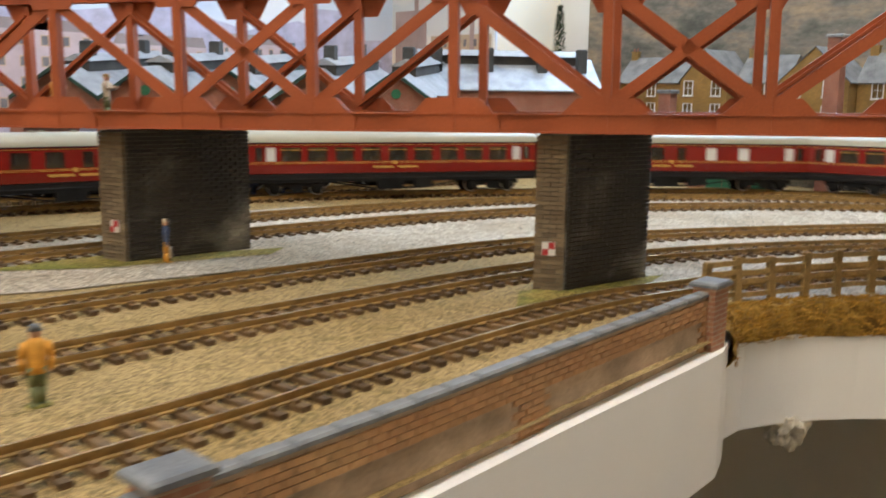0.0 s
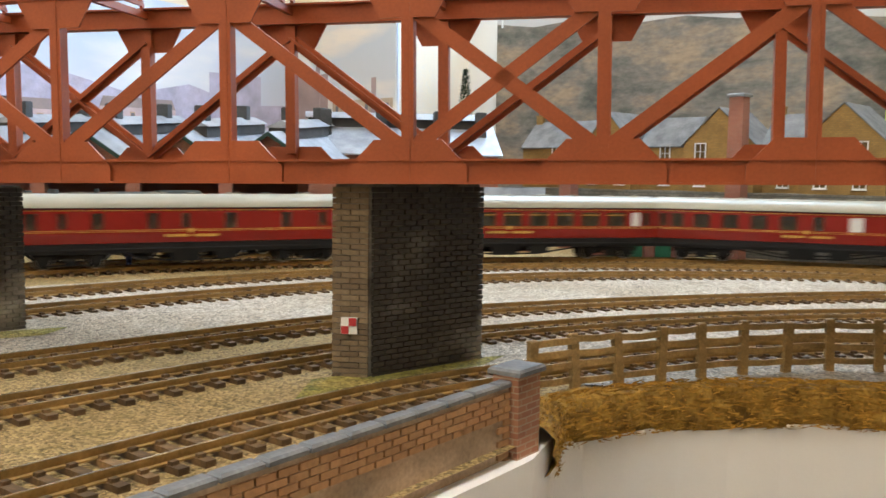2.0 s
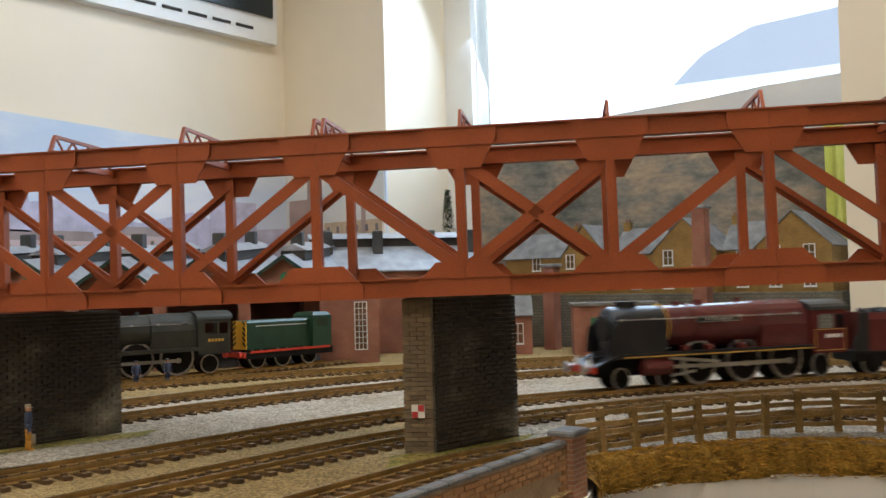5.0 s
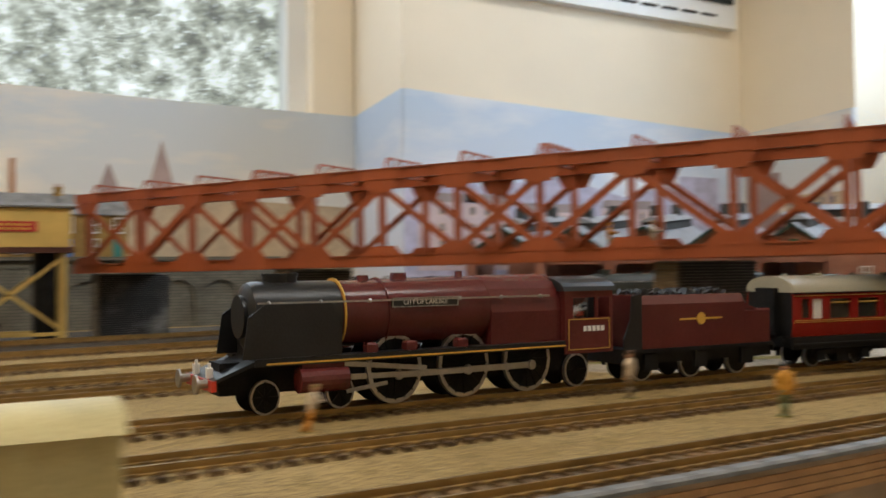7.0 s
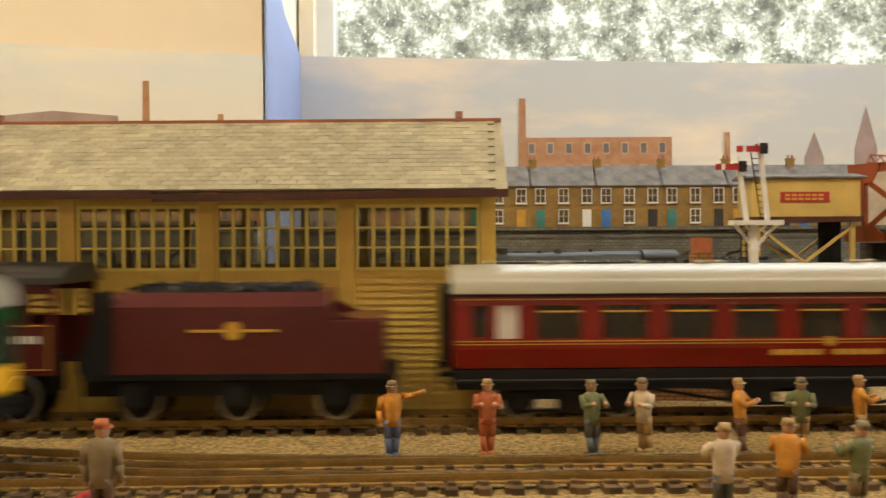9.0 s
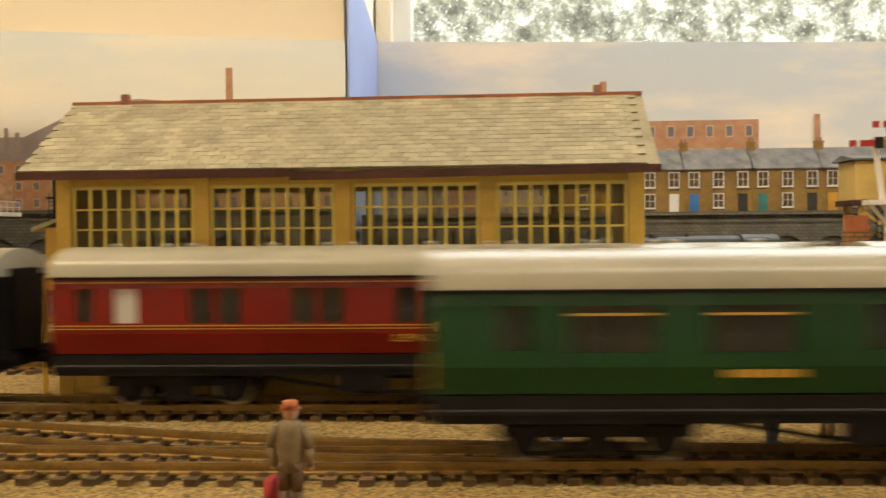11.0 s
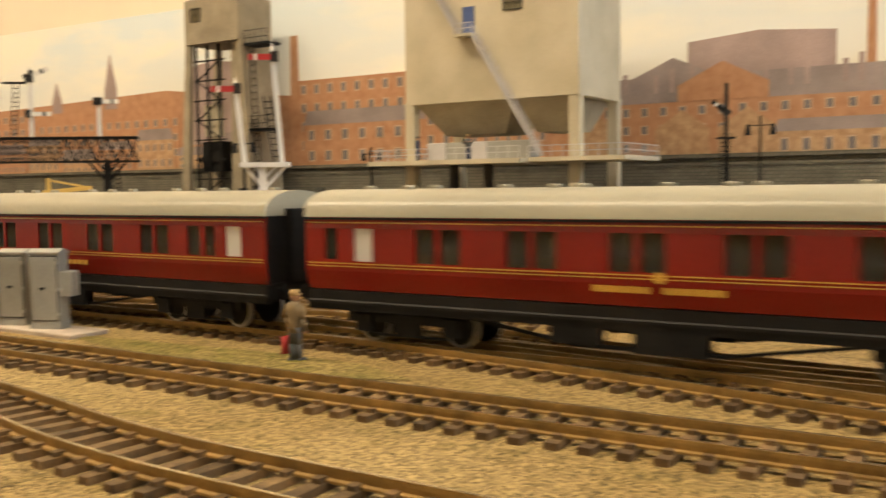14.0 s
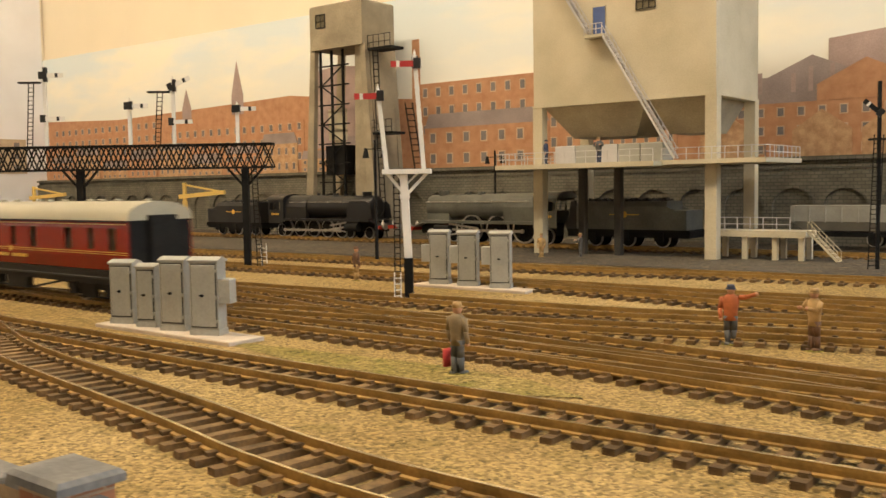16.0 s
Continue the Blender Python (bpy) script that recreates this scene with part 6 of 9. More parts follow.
    if name:
        for s in (-1, 1):
            bm = bmesh.new()
            m = pose(F - 0.083 * k, s * (rb * 1.0), zc + 0.0040, 0, 0, 0)
            box(bm, -0.0162, 0.0162, -0.0005, 0.0005, -0.0016, 0.0016)
            pl = part("nameplate", bm, BLACK, boiler, m=m)
            bm = bmesh.new()
            for a, b_, c, d in ((-0.0164, 0.0164, 0.0015, 0.0018), (-0.0164, 0.0164, -0.0018, -0.0015), (-0.0164, -0.0161, -0.0018, 0.0018), (0.0161, 0.0164, -0.0018, 0.0018)):
                box(bm, a, b_, s * 0.0007 - 0.0002, s * 0.0007 + 0.0002, c, d)
            part("rim", bm, STEEL, pl)
            words(name, 0.0027, WHITE, pl, pose(0, s * 0.00055, 0, 90, 0, 180 if s > 0 else 0))
        for s in (-1, 1):
            for i, x in enumerate((0.060, 0.076, 0.098)):
                bm = bmesh.new()
                bbox_bevel(bm, F - x * k - 0.0026, F - x * k + 0.0026, s * 0.0135 - 0.002, s * 0.0135 + 0.002, 0.0206, 0.0242, 0.0008)
                part("sandbox_filler", bm, main, plate)
    return t


def tender(label, main, length=0.106, lined=False, high=0.0385):
    t = thing("tender", label, "tender", "tenders")
    h = length / 2
    bm = bmesh.new()
    sec = [(-0.0162, 0.0150), (0.0162, 0.0150), (0.0165, high - 0.004), (0.0140, high), (-0.0140, high), (-0.0165, high - 0.004)]
    prism(bm, sec, -h + 0.020, h - 0.012, "x")
    low = [(-0.0162, 0.0150), (0.0162, 0.0150), (0.0165, high - 0.0085), (0.0160, high - 0.0075), (-0.0160, high - 0.0075), (-0.0165, high - 0.0085)]
    prism(bm, low, -h + 0.002, -h + 0.020, "x")
    for sd in (-1, 1):
        prism(bm, [(-h + 0.020, high - 0.0075), (-h + 0.020, high - 0.0042), (-h + 0.0165, high - 0.0058), (-h + 0.012, high - 0.0075)], sd * 0.0160 - 0.0005, sd * 0.0160 + 0.0005, "y")
    body = part("body", bm, main, t)
    for s in (-1, 1):
        bm = bmesh.new()
        prism(bm, [(h - 0.012, 0.0150), (h - 0.001, 0.0150), (h - 0.001, 0.0200), (h - 0.005, 0.0280), (h - 0.006, high), (h - 0.012, high + 0.001)], s * 0.0160 - 0.0004, s * 0.0160 + 0.0004, "y")
        part("front_sheet", bm, BLACK, body)
    bm = bmesh.new()
    rng = random.Random(2)
    for _ in range(170):
        x, y = rng.uniform(-h + 0.026, h - 0.018), rng.uniform(-0.0120, 0.0120)
        z = high + 0.0006 * (1 - (y / 0.0125) ** 2) + rng.uniform(-.0010, .0005)
        s = rng.uniform(0.0009, 0.0019)
        m = Matrix.Translation((x, y, z)) @ Euler((rng.random() * 6, rng.random() * 6, 0)).to_matrix().to_4x4()
        for v in box(bm, -s, s, -s * .8, s * .8, -s * .7, s * .7):
            v.co = m @ v.co
    part("coal", bm, COAL, t)
    bm = bmesh.new()
    box(bm, -h, h - 0.002, -0.0150, 0.0150, 0.0085, 0.0150)
    box(bm, -h, h - 0.002, -0.0165, 0.0165, 0.0132, 0.0150)
    for s in (-1, 1):
        for x in (-0.032, 0.0, 0.032):
            bbox_bevel(bm, x - 0.004, x + 0.004, s * 0.0150 - 0.001, s * 0.0150 + 0.001, 0.0055, 0.0135, 0.0008)
    part("underframe", bm, DARK, t)
    for x in (-0.032, 0.0, 0.032):
        for y in (-0.0083, 0.0083):
            wheel(t, x, y, 0.0072)
    for s in (-1, 1):
        bm = bmesh.new()
        bar(bm, (-0.014, s * 0.01655, 0.0275), (0.014, s * 0.01655, 0.0275), 0.0002, 0.0008, (0, 0, 1))
        tube(bm, (0, s * 0.0163, 0.0275), (0, s * 0.01672, 0.0275), 0.0028, seg=14)
        part("crest", bm, LINING, body)
    bm = bmesh.new()
    box(bm, -h - 0.0012, -h, -0.0165, 0.0165, 0.0105, 0.0142)
    part("buffer_beam", bm, DARK, t)
    return t


def shunter(label):
    t = thing("diesel_shunter", label, "locomotive")
    bm = bmesh.new()
    bbox_bevel(bm, -0.030, 0.040, -0.0105, 0.0105, 0.0165, 0.0420, 0.002)
    hood = part("hood", bm, SHUNTER, t)
    bm = bmesh.new()
    bbox_bevel(bm, -0.052, -0.030, -0.0155, 0.0155, 0.0150, 0.0470, 0.003)
    cab = part("cab", bm, SHUNTER, t)
    for s in (-1, 1):
        bm = bmesh.new()
        box(bm, -0.047, -0.035, s * 0.0156 - 0.0002, s * 0.0156 + 0.0002, 0.0340, 0.0415)
        part("window", bm, COACH_GLASS, cab)
        bm = bmesh.new()
        box(bm, -0.050, 0.040, s * 0.0156 - 0.0005, s * 0.0156 + 0.0005, 0.0140, 0.0160)
        part("sill", bm, RED, t)
        bm = bmesh.new()
        bar(bm, (-0.026, s * 0.0107, 0.037), (0.030, s * 0.0107, 0.037), 0.0005)
        part("handrail", bm, WHITE, hood)
    bm = bmesh.new()
    box(bm, 0.0400, 0.0408, -0.0105, 0.0105, 0.0170, 0.0415)
    nose = part("nose", bm, YELLOW, t, "yellow nose with black chevrons")
    for i in range(5):
        for s in (-1, 1):
            bm = bmesh.new()
            z = 0.019 + i * 0.0045
            prism(bm, [(s * 0.0100, z), (s * 0.0100, z + 0.0022), (s * 0.0055, z + 0.0052), (s * 0.0055, z + 0.0030)], 0.0408, 0.0411, "x")
            part("chevron", bm, BLACK, nose)
    bm = bmesh.new()
    box(bm, 0.0445, 0.0465, -0.0160, 0.0160, 0.0105, 0.0150)
    for y in (-0.0112, 0.0112):
        tube(bm, (0.0465, y, 0.0130), (0.0500, y, 0.0130), 0.0028, seg=14)
    part("buffer_beam", bm, RED, t)
    bm = bmesh.new()
    box(bm, -0.054, 0.045, -0.0150, 0.0150, 0.0090, 0.0150)
    part("frames", bm, DARK, t)
    for x in (-0.030, 0.0, 0.028):
        for y in (-0.0083, 0.0083):
            wheel(t, x, y, 0.0090, DARK, 10)
    return t


# ---------------------------------------------------------------- figures, each one painted casting
def figure(x, y, turn, coat, legs, hat, label, z=0.0, bag=None, arm="down", lean=0.0, tall=0.0232, hair=None):
    me_bm = bmesh.new()
    k = tall / 0.0232
    marks = []
    def mark(i):
        me_bm.faces.index_update()
        n0 = len(marks)
        marks.extend([i] * (len(me_bm.faces) - n0))
    for s in (-1, 1):
        tube(me_bm, (s * 0.0012 - 0.0004 * s, 0.0007 * s, 0.0006), (s * 0.0013, 0, 0.0055), 0.00105, 0.0012, 8)
        tube(me_bm, (s * 0.0013, 0, 0.0055), (s * 0.0011, 0, 0.0110), 0.0012, 0.0015, 8)
        bbox_bevel(me_bm, s * 0.0012 - 0.0009, s * 0.0012 + 0.0009, -0.0022 + 0.0007 * s, 0.0010 + 0.0007 * s, 0.0, 0.0011, 0.0003)
    mark(1)
    seg = 10
    def oval(z, a, b, dy=0.0):
        return [(math.cos(2 * math.pi * i / seg) * a, math.sin(2 * math.pi * i / seg) * b + dy, z) for i in range(seg)]
    loft(me_bm, [oval(0.0092, 0.0026, 0.0018), oval(0.0120, 0.0025, 0.0017), oval(0.0160, 0.0031, 0.0020), oval(0.0182, 0.0030, 0.0017), oval(0.0193, 0.0013, 0.0011)])
    for s in (-1, 1):
        sh = Vector((s * 0.0031, 0, 0.0180))
        if arm == "point" and s == 1:
            el, ha = sh + Vector((0.0028, -0.0012, 0.0004)), sh + Vector((0.0062, -0.0024, 0.0018))
        elif arm == "work":
            el, ha = sh + Vector((s * 0.0008, -0.0022, -0.0030)), sh + Vector((-s * 0.0012, -0.0052, -0.0020))
        else:
            el, ha = sh + Vector((s * 0.0008, 0.0003, -0.0042)), sh + Vector((s * 0.0005, -0.0008, -0.0082))
        tube(me_bm, sh, el, 0.0010, 0.0009, 7)
        tube(me_bm, el, ha, 0.0009, 0.0007, 7)
        mark(0)
        ball(me_bm, ha, 0.0008, seg=6)
        mark(2)
    ball(me_bm, (0, -0.0002, 0.0207), 0.00155, 1.2, 10)
    mark(2)
    if hat is not None:
        tube(me_bm, (0, 0, 0.0213), (0, 0, 0.0229), 0.0017, 0.0014, 10)
        tube(me_bm, (0, -0.0004, 0.0212), (0, -0.0004, 0.0215), 0.0021, 0.0020, 10)
        mark(3)
    if bag is not None:
        bbox_bevel(me_bm, 0.0036, 0.0050, -0.0030, 0.0016, 0.0020, 0.0078, 0.0004)
        mark(4)
    tube(me_bm, (0, 0, -0.0002), (0, 0, 0.0003), 0.0036, 0.0034, 12)
    mark(5)
    me_bm.faces.ensure_lookup_table()
    order = list(marks) + [5] * (len(me_bm.faces) - len(marks))
    for f, i in zip(me_bm.faces, order):
        f.material_index = i
    me = bpy.data.meshes.new("model_figure")
    bmesh.ops.recalc_face_normals(me_bm, faces=me_bm.faces)
    me_bm.to_mesh(me)
    me_bm.free()
    for c in (coat, legs, SKIN, hat or DIM, bag or DIM, GRASS):
        me.materials.append(c)
    for p in me.polygons:
        p.use_smooth = True
    ob = new("model_figure", me)
    ob.matrix_world = pose(x, y, z, lean, 0, turn) @ Matrix.Diagonal((k, k, k, 1))
    return tagged(ob, label, "figurine", "painted railway figures")


def paint(name, c):
    return mat("figure_" + name, c, 0.65, vary=0.18, scale=300)


P_OCHRE = paint("ochre", (0.62, 0.30, 0.03))
P_TWEED, P_GREY, P_ORANGE, P_BLUE, P_GREEN, P_BROWN, P_CREAM, P_RUST, P_BAG, P_TAN, P_NAVY = (
    paint("tweed", (0.22, 0.16, 0.085)), paint("grey", (0.10, 0.10, 0.10)), paint("orange", (0.55, 0.24, 0.03)), paint("blue", (0.10, 0.13, 0.24)),
    paint("green", (0.16, 0.17, 0.07)), paint("brown", (0.13, 0.07, 0.04)), paint("cream", (0.58, 0.47, 0.33)), paint("rust", (0.42, 0.12, 0.04)),
    paint("bag", (0.40, 0.03, 0.03)), paint("tan", (0.40, 0.26, 0.11)), paint("navy", (0.045, 0.055, 0.10)))
SUIT = "painted figure in a tweed jacket carrying a red bag"
figure(-0.557, 0.219, 175, P_TWEED, P_BROWN, P_RUST, SUIT, bag=P_BAG, tall=0.0258)
figure(-0.899, 0.290, 175, P_TWEED, P_GREY, P_TAN, SUIT, bag=P_BAG, tall=0.0242)
figure(-0.847, 0.393, 20, P_RUST, P_GREY, P_NAVY, "painted figure in a red jumper pointing with one arm", arm="point")
figure(-0.817, 0.396, -30, P_TAN, P_BROWN, P_TAN, "painted figure in a tan coat with hands folded", arm="work")
figure(-1.144, 0.497, 160, P_BROWN, P_TAN, P_BROWN, "painted figure in brown standing by the points")
figure(-1.141, 0.722, 0, P_TAN, P_TAN, P_TAN, "painted yard worker in a tan overall", tall=0.021)
figure(-1.112, 0.738, -80, P_GREY, P_GREY, P_TAN, "painted yard worker in grey by the tender", arm="work", tall=0.021)
figure(-1.150, 0.745, 100, P_NAVY, P_NAVY, P_GREY, "painted worker on the coaling platform", z=0.080, tall=0.022)
figure(-1.098, 0.745, 20, P_GREY, P_NAVY, P_TAN, "painted worker on the coaling platform", z=0.080, arm="work", tall=0.022)
figure(-0.497, 0.292, 10, P_ORANGE, P_BLUE, P_TWEED, "painted figure in an ochre jacket pointing along the line", arm="point")
figure(-0.468, 0.295, 0, P_RUST, P_RUST, P_TAN, "painted figure in rust red overalls", arm="work")
figure(0.092, 0.252, 165, P_OCHRE, P_GREEN, P_GREY, "painted figure in an ochre orange jacket and green trousers")
figure(0.2225, 0.4265, 60, P_NAVY, P_OCHRE, P_CREAM, "painted figure in ochre trousers with a pale bag beside the pier", bag=P_CREAM)
figure(0.073, 0.328, 200, P_CREAM, P_TWEED, P_BROWN, "painted permanent way worker in pale shirt")
figure(-0.093, 0.323, 100, P_CREAM, P_ORANGE, P_TAN, "painted worker in orange trousers bending beside the points", arm="work", lean=14, tall=0.019)
for i, (px, py, tn, co, lg, ht) in enumerate((
        (-0.436, 0.293, 20, P_GREEN, P_GREY, P_TWEED), (-0.419, 0.299, -40, P_CREAM, P_TAN, P_TWEED), (-0.390, 0.296, 60, P_ORANGE, P_BROWN, P_TAN),
        (-0.371, 0.300, -20, P_GREEN, P_TAN, P_TWEED), (-0.351, 0.302, 80, P_ORANGE, P_TAN, P_TAN), (-0.336, 0.297, 40, P_GREEN, P_GREY, P_GREY),
        (-0.314, 0.305, 10, P_NAVY, P_NAVY, P_NAVY), (-0.303, 0.297, -60, P_TAN, P_NAVY, P_CREAM), (-0.415, 0.229, 190, P_CREAM, P_GREY, P_TAN),
        (-0.399, 0.232, 150, P_ORANGE, P_BROWN, P_TAN), (-0.383, 0.231, 210, P_GREEN, P_TWEED, P_TWEED), (-0.357, 0.231, 170, P_NAVY, P_GREY, P_TAN), (-0.340, 0.231, 120, P_CREAM, P_TAN, P_TAN))):
    figure(px, py, tn, co, lg, ht, "painted track worker bending to the rails", arm="work", lean=6 if i % 2 else -4)


# ---------------------------------------------------------------- signal box
def window_grid(parent, m, w, h, cols, rows, frame, thick=0.0006, inner=None, name="window"):
    """A glazed window: surround, bars and one pane; local x along the wall, z up, y into it."""
    bm = bmesh.new()
    for x0, x1, z0, z1 in ((-w / 2 - thick, w / 2 + thick, -thick, 0), (-w / 2 - thick, w / 2 + thick, h, h + thick), (-w / 2 - thick, -w / 2, 0, h), (w / 2, w / 2 + thick, 0, h)):
        box(bm, x0, x1, -0.0007, 0.0008, z0, z1)
    t = thick * 0.6
    for c in range(1, cols):
        x = -w / 2 + w * c / cols
        tt = t * (1.9 if cols == 8 else 1.0)
        box(bm, x - tt / 2, x + tt / 2, -0.0004, 0.0004, 0, h)
    for r in range(1, rows):
        z = h * r / rows
        box(bm, -w / 2, w / 2, -0.0005, 0.0004, z - t / 2, z + t / 2)
    f = part(name, bm, frame, parent, m=m)
    bm = bmesh.new()
    box(bm, -w / 2, w / 2, 0.0004, 0.0008, 0, h)
    part("pane", bm, inner or COACH_GLASS, f)
    return f


BOX_BAR = mat("window_bar_yellow", (0.80, 0.66, 0.17), 0.45, vary=0.1)


def build_signal_box():
    t = thing("signal_box", "cream boarded signal box with long slate roof", "signal box")
    x0, x1, y0, y1, ze = -0.676, -0.466, 0.356, 0.418, 0.0850
    wz0, wz1 = 0.0555, 0.0785
    bm = bmesh.new()
    box(bm, x0, x0 + 0.002, y0, y1, 0, ze)
    box(bm, x1 - 0.002, x1, y0, y1, 0, ze)
    for z0, z1 in ((0, wz0), (wz1, ze)):
        box(bm, x0 + 0.002, x1 - 0.002, y1 - 0.002, y1, z0, z1)
    box(bm, x0 + 0.002, x1 - 0.002, y0 + 0.002, y0 + 0.003, 0, wz0 - 0.003)
    for x in (x0 + 0.0005, x1 - 0.0025):
        prism(bm, [(y0, ze - 0.002), (y1, ze - 0.002), ((y0 + y1) / 2, 0.1080)], x, x + 0.002, "x")
    wall = part("wall", bm, BOX_CREAM, t)
    # lap boards below and above the windows
    bm = bmesh.new()
    prism(bm, [(y0 + 0.0006, 0), (y0 - 0.0001, 0), (y0 + 0.0005, 0.0026), (y0 + 0.002, 0.0026), (y0 + 0.002, 0)], x0 + 0.0001, x1 - 0.0001, "x")
    lap = mesh_of("board", bm, BOX_CREAM)
    z = 0.0
    while z < ze - 0.002:
        if z < wz0 - 0.0026 or z >= wz1 - 0.0006:
            shared("board", lap, wall, pose(0, 0, z))
        z += 0.0026
    for i in range(1, 8):
        bm = bmesh.new()
        x = x0 + (x1 - x0) * i / 8
        box(bm, x - 0.0016, x + 0.0016, y1 - 0.002, y1, wz0, wz1)
        part("back_mullion", bm, BOX_CREAM, wall)
    bm = bmesh.new()
    box(bm, x0 + 0.003, x1 - 0.003, y0 + 0.004, y1 - 0.004, wz0 - 0.0042, wz0 - 0.0030)
    for i in range(26):
        x = x0 + 0.012 + i * 0.0073
        box(bm, x, x + 0.0012, y0 + 0.014, y0 + 0.0155, wz0 - 0.004, wz0 + 0.006)
    part("lever_frame", bm, CABINET, t)
    bays = 4
    w = (x1 - x0) / bays
    for i in range(bays + 1):
        x = x0 + w * i
        bm = bmesh.new()
        bbox_bevel(bm, x - 0.0028, x + 0.0028, y0 - 0.0010, y0 + 0.0015, 0, ze, 0.0003)
        if i == 2:
            box(bm, x + 0.0031, x + 0.0043, y0 - 0.0008, y0 + 0.001, 0.02, ze)
        part("post", bm, BOX_CREAM, wall)
    for i in range(bays):
        window_grid(wall, pose(x0 + w * (i + 0.5), y0 + 0.0006, wz0, 0, 0, 0), w - 0.0085, wz1 - wz0 - 0.0008, 8, 3, BOX_BAR, 0.0012, glass("box_glass_%d" % i, (0.8, 0.78, 0.68), 0.03, 0.86))
    # roof
    ym, zr, ov = 0.388, 0.1135, 0.012
    yf, yb = y0 - 0.010, y1 + 0.010
    rx0, rx1, gx = x0 - 0.0125, x1 + 0.0070, 0.0008
    zf = 0.0838
    roof_bm = bmesh.new()
    a = [(rx0, yf, zf), (rx1, yf, zf), (rx1 - gx, ym, zr), (rx0 + gx, ym, zr)]
    b = [(rx0, yb, zf), (rx1, yb, zf), (rx1 - gx, ym, zr), (rx0 + gx, ym, zr)]
    va = [roof_bm.verts.new(p) for p in a]
    vb = [roof_bm.verts.new(p) for p in b[:2]]
    roof_bm.faces.new(va)
    roof_bm.faces.new((vb[1], vb[0], va[3], va[2]))
    roof_bm.faces.new((va[0], va[3], vb[0])), roof_bm.faces.new((va[1], vb[1], va[2]))
    roof_bm.faces.new((va[0], vb[0], vb[1], va[1]))
    roof = part("roof", roof_bm, SLATE, t)
    slope = Vector((0, ym - yf, zr - zf))
    ln = slope.length
    up = slope.normalized()
    nrm = Vector((0, -up.z, up.y))
    rows, count = 17, 0
    bm0 = bmesh.new()
    prism(bm0, [(-0.0024, 0.0), (0.0024, 0.0), (0.0024, 0.0034), (-0.0024, 0.0034)], 0.0001, 0.00055)
    me = mesh_of("slate", bm0, SLATE_P)
    base = Matrix((Vector((1, 0, 0)), up, nrm)).transposed().to_4x4()
    rest = bmesh.new()
    rng = random.Random(11)
    for r in range(rows):
        f = r / rows
        xa, xb = rx0 + gx * f + 0.0026, rx1 - gx * f - 0.0026 - (0.0025 if r % 2 else 0)
        x = xa + (0.0025 if r % 2 else 0.0)
        while x < xb:
            p = Vector((x, yf, zf)) + up * (ln * f) + nrm * (0.0001 + rng.uniform(0, 0.00012))
            m = Matrix.Translation(p) @ base @ pose(0, 0, 0, rng.uniform(-2.5, -1.0), 0, rng.uniform(-.8, .8))
            if -0.60 < x < -0.49 and count < 300:
                shared("slate", me, roof, m)
                count += 1
            else:
                for v in box(rest, -0.0024, 0.0024, 0.0, 0.0034, 0.0001, 0.00055):
                    v.co = m @ v.co
            x += 0.0050
    tagged(part("slates", rest, SLATE, roof), kind="stuff")
    bm = bmesh.new()
    bar(bm, (rx0 + gx, ym, zr + 0.0006), (rx1 - gx, ym, zr + 0.0006), 0.0024, 0.0013)
    part("ridge_tile", bm, mat("ridge_terracotta", (0.36, 0.13, 0.055), 0.7, vary=0.25), roof)
    for xa, xb, dz in ((rx0, -0.588, 0.0), (-0.588, rx1, -0.0012)):
        bm = bmesh.new()
        bar(bm, (xa, yf - 0.0008, zf - 0.0014 + dz), (xb, yf - 0.0008, zf - 0.0014), 0.0016, 0.0028)
        part("gutter", bm, BOX_BROWN, roof)
    for x in (rx0 + gx + 0.022, rx1 - gx - 0.017):
        bm = bmesh.new()
        box(bm, x - 0.0015, x + 0.0015, ym - 0.0015, ym + 0.0015, zr - 0.002, zr + 0.0040)
        part("chimney_pot", bm, BRICK_ORANGE, roof)
    # porch at the end
    bm = bmesh.new()
    box(bm, x0 - 0.014, x0, y0 + 0.012, y0 + 0.036, 0.045, 0.0640)
    box(bm, x0 - 0.016, x0, y0 + 0.010, y0 + 0.038, 0.040, 0.0450)
    for yy in (y0 + 0.011, y0 + 0.036):
        box(bm, x0 - 0.0155, x0 - 0.014, yy, yy + 0.0015, 0, 0.040)
    porch = part("porch", bm, BOX_CREAM, t)
    bm = bmesh.new()
    prism(bm, [(x0 - 0.018, 0.0625), (x0, 0.0690), (x0, 0.0705), (x0 - 0.018, 0.0640)], y0 + 0.009, y0 + 0.040, "y")
    part("porch_roof", bm, SLATE, porch)


build_signal_box()


# ---------------------------------------------------------------- coaling plant
def railing(bm, a, b, h=0.0085, n=None):
    a, b = Vector(a), Vector(b)
    n = n or max(1, int((b - a).length / 0.010))
    for i in range(n + 1):
        p = a.lerp(b, i / n)
        bar(bm, p, p + Vector((0, 0, h)), 0.0006)
    for f in (0.5, 1.0):
        bar(bm, a + Vector((0, 0, h * f)), b + Vector((0, 0, h * f)), 0.0006)


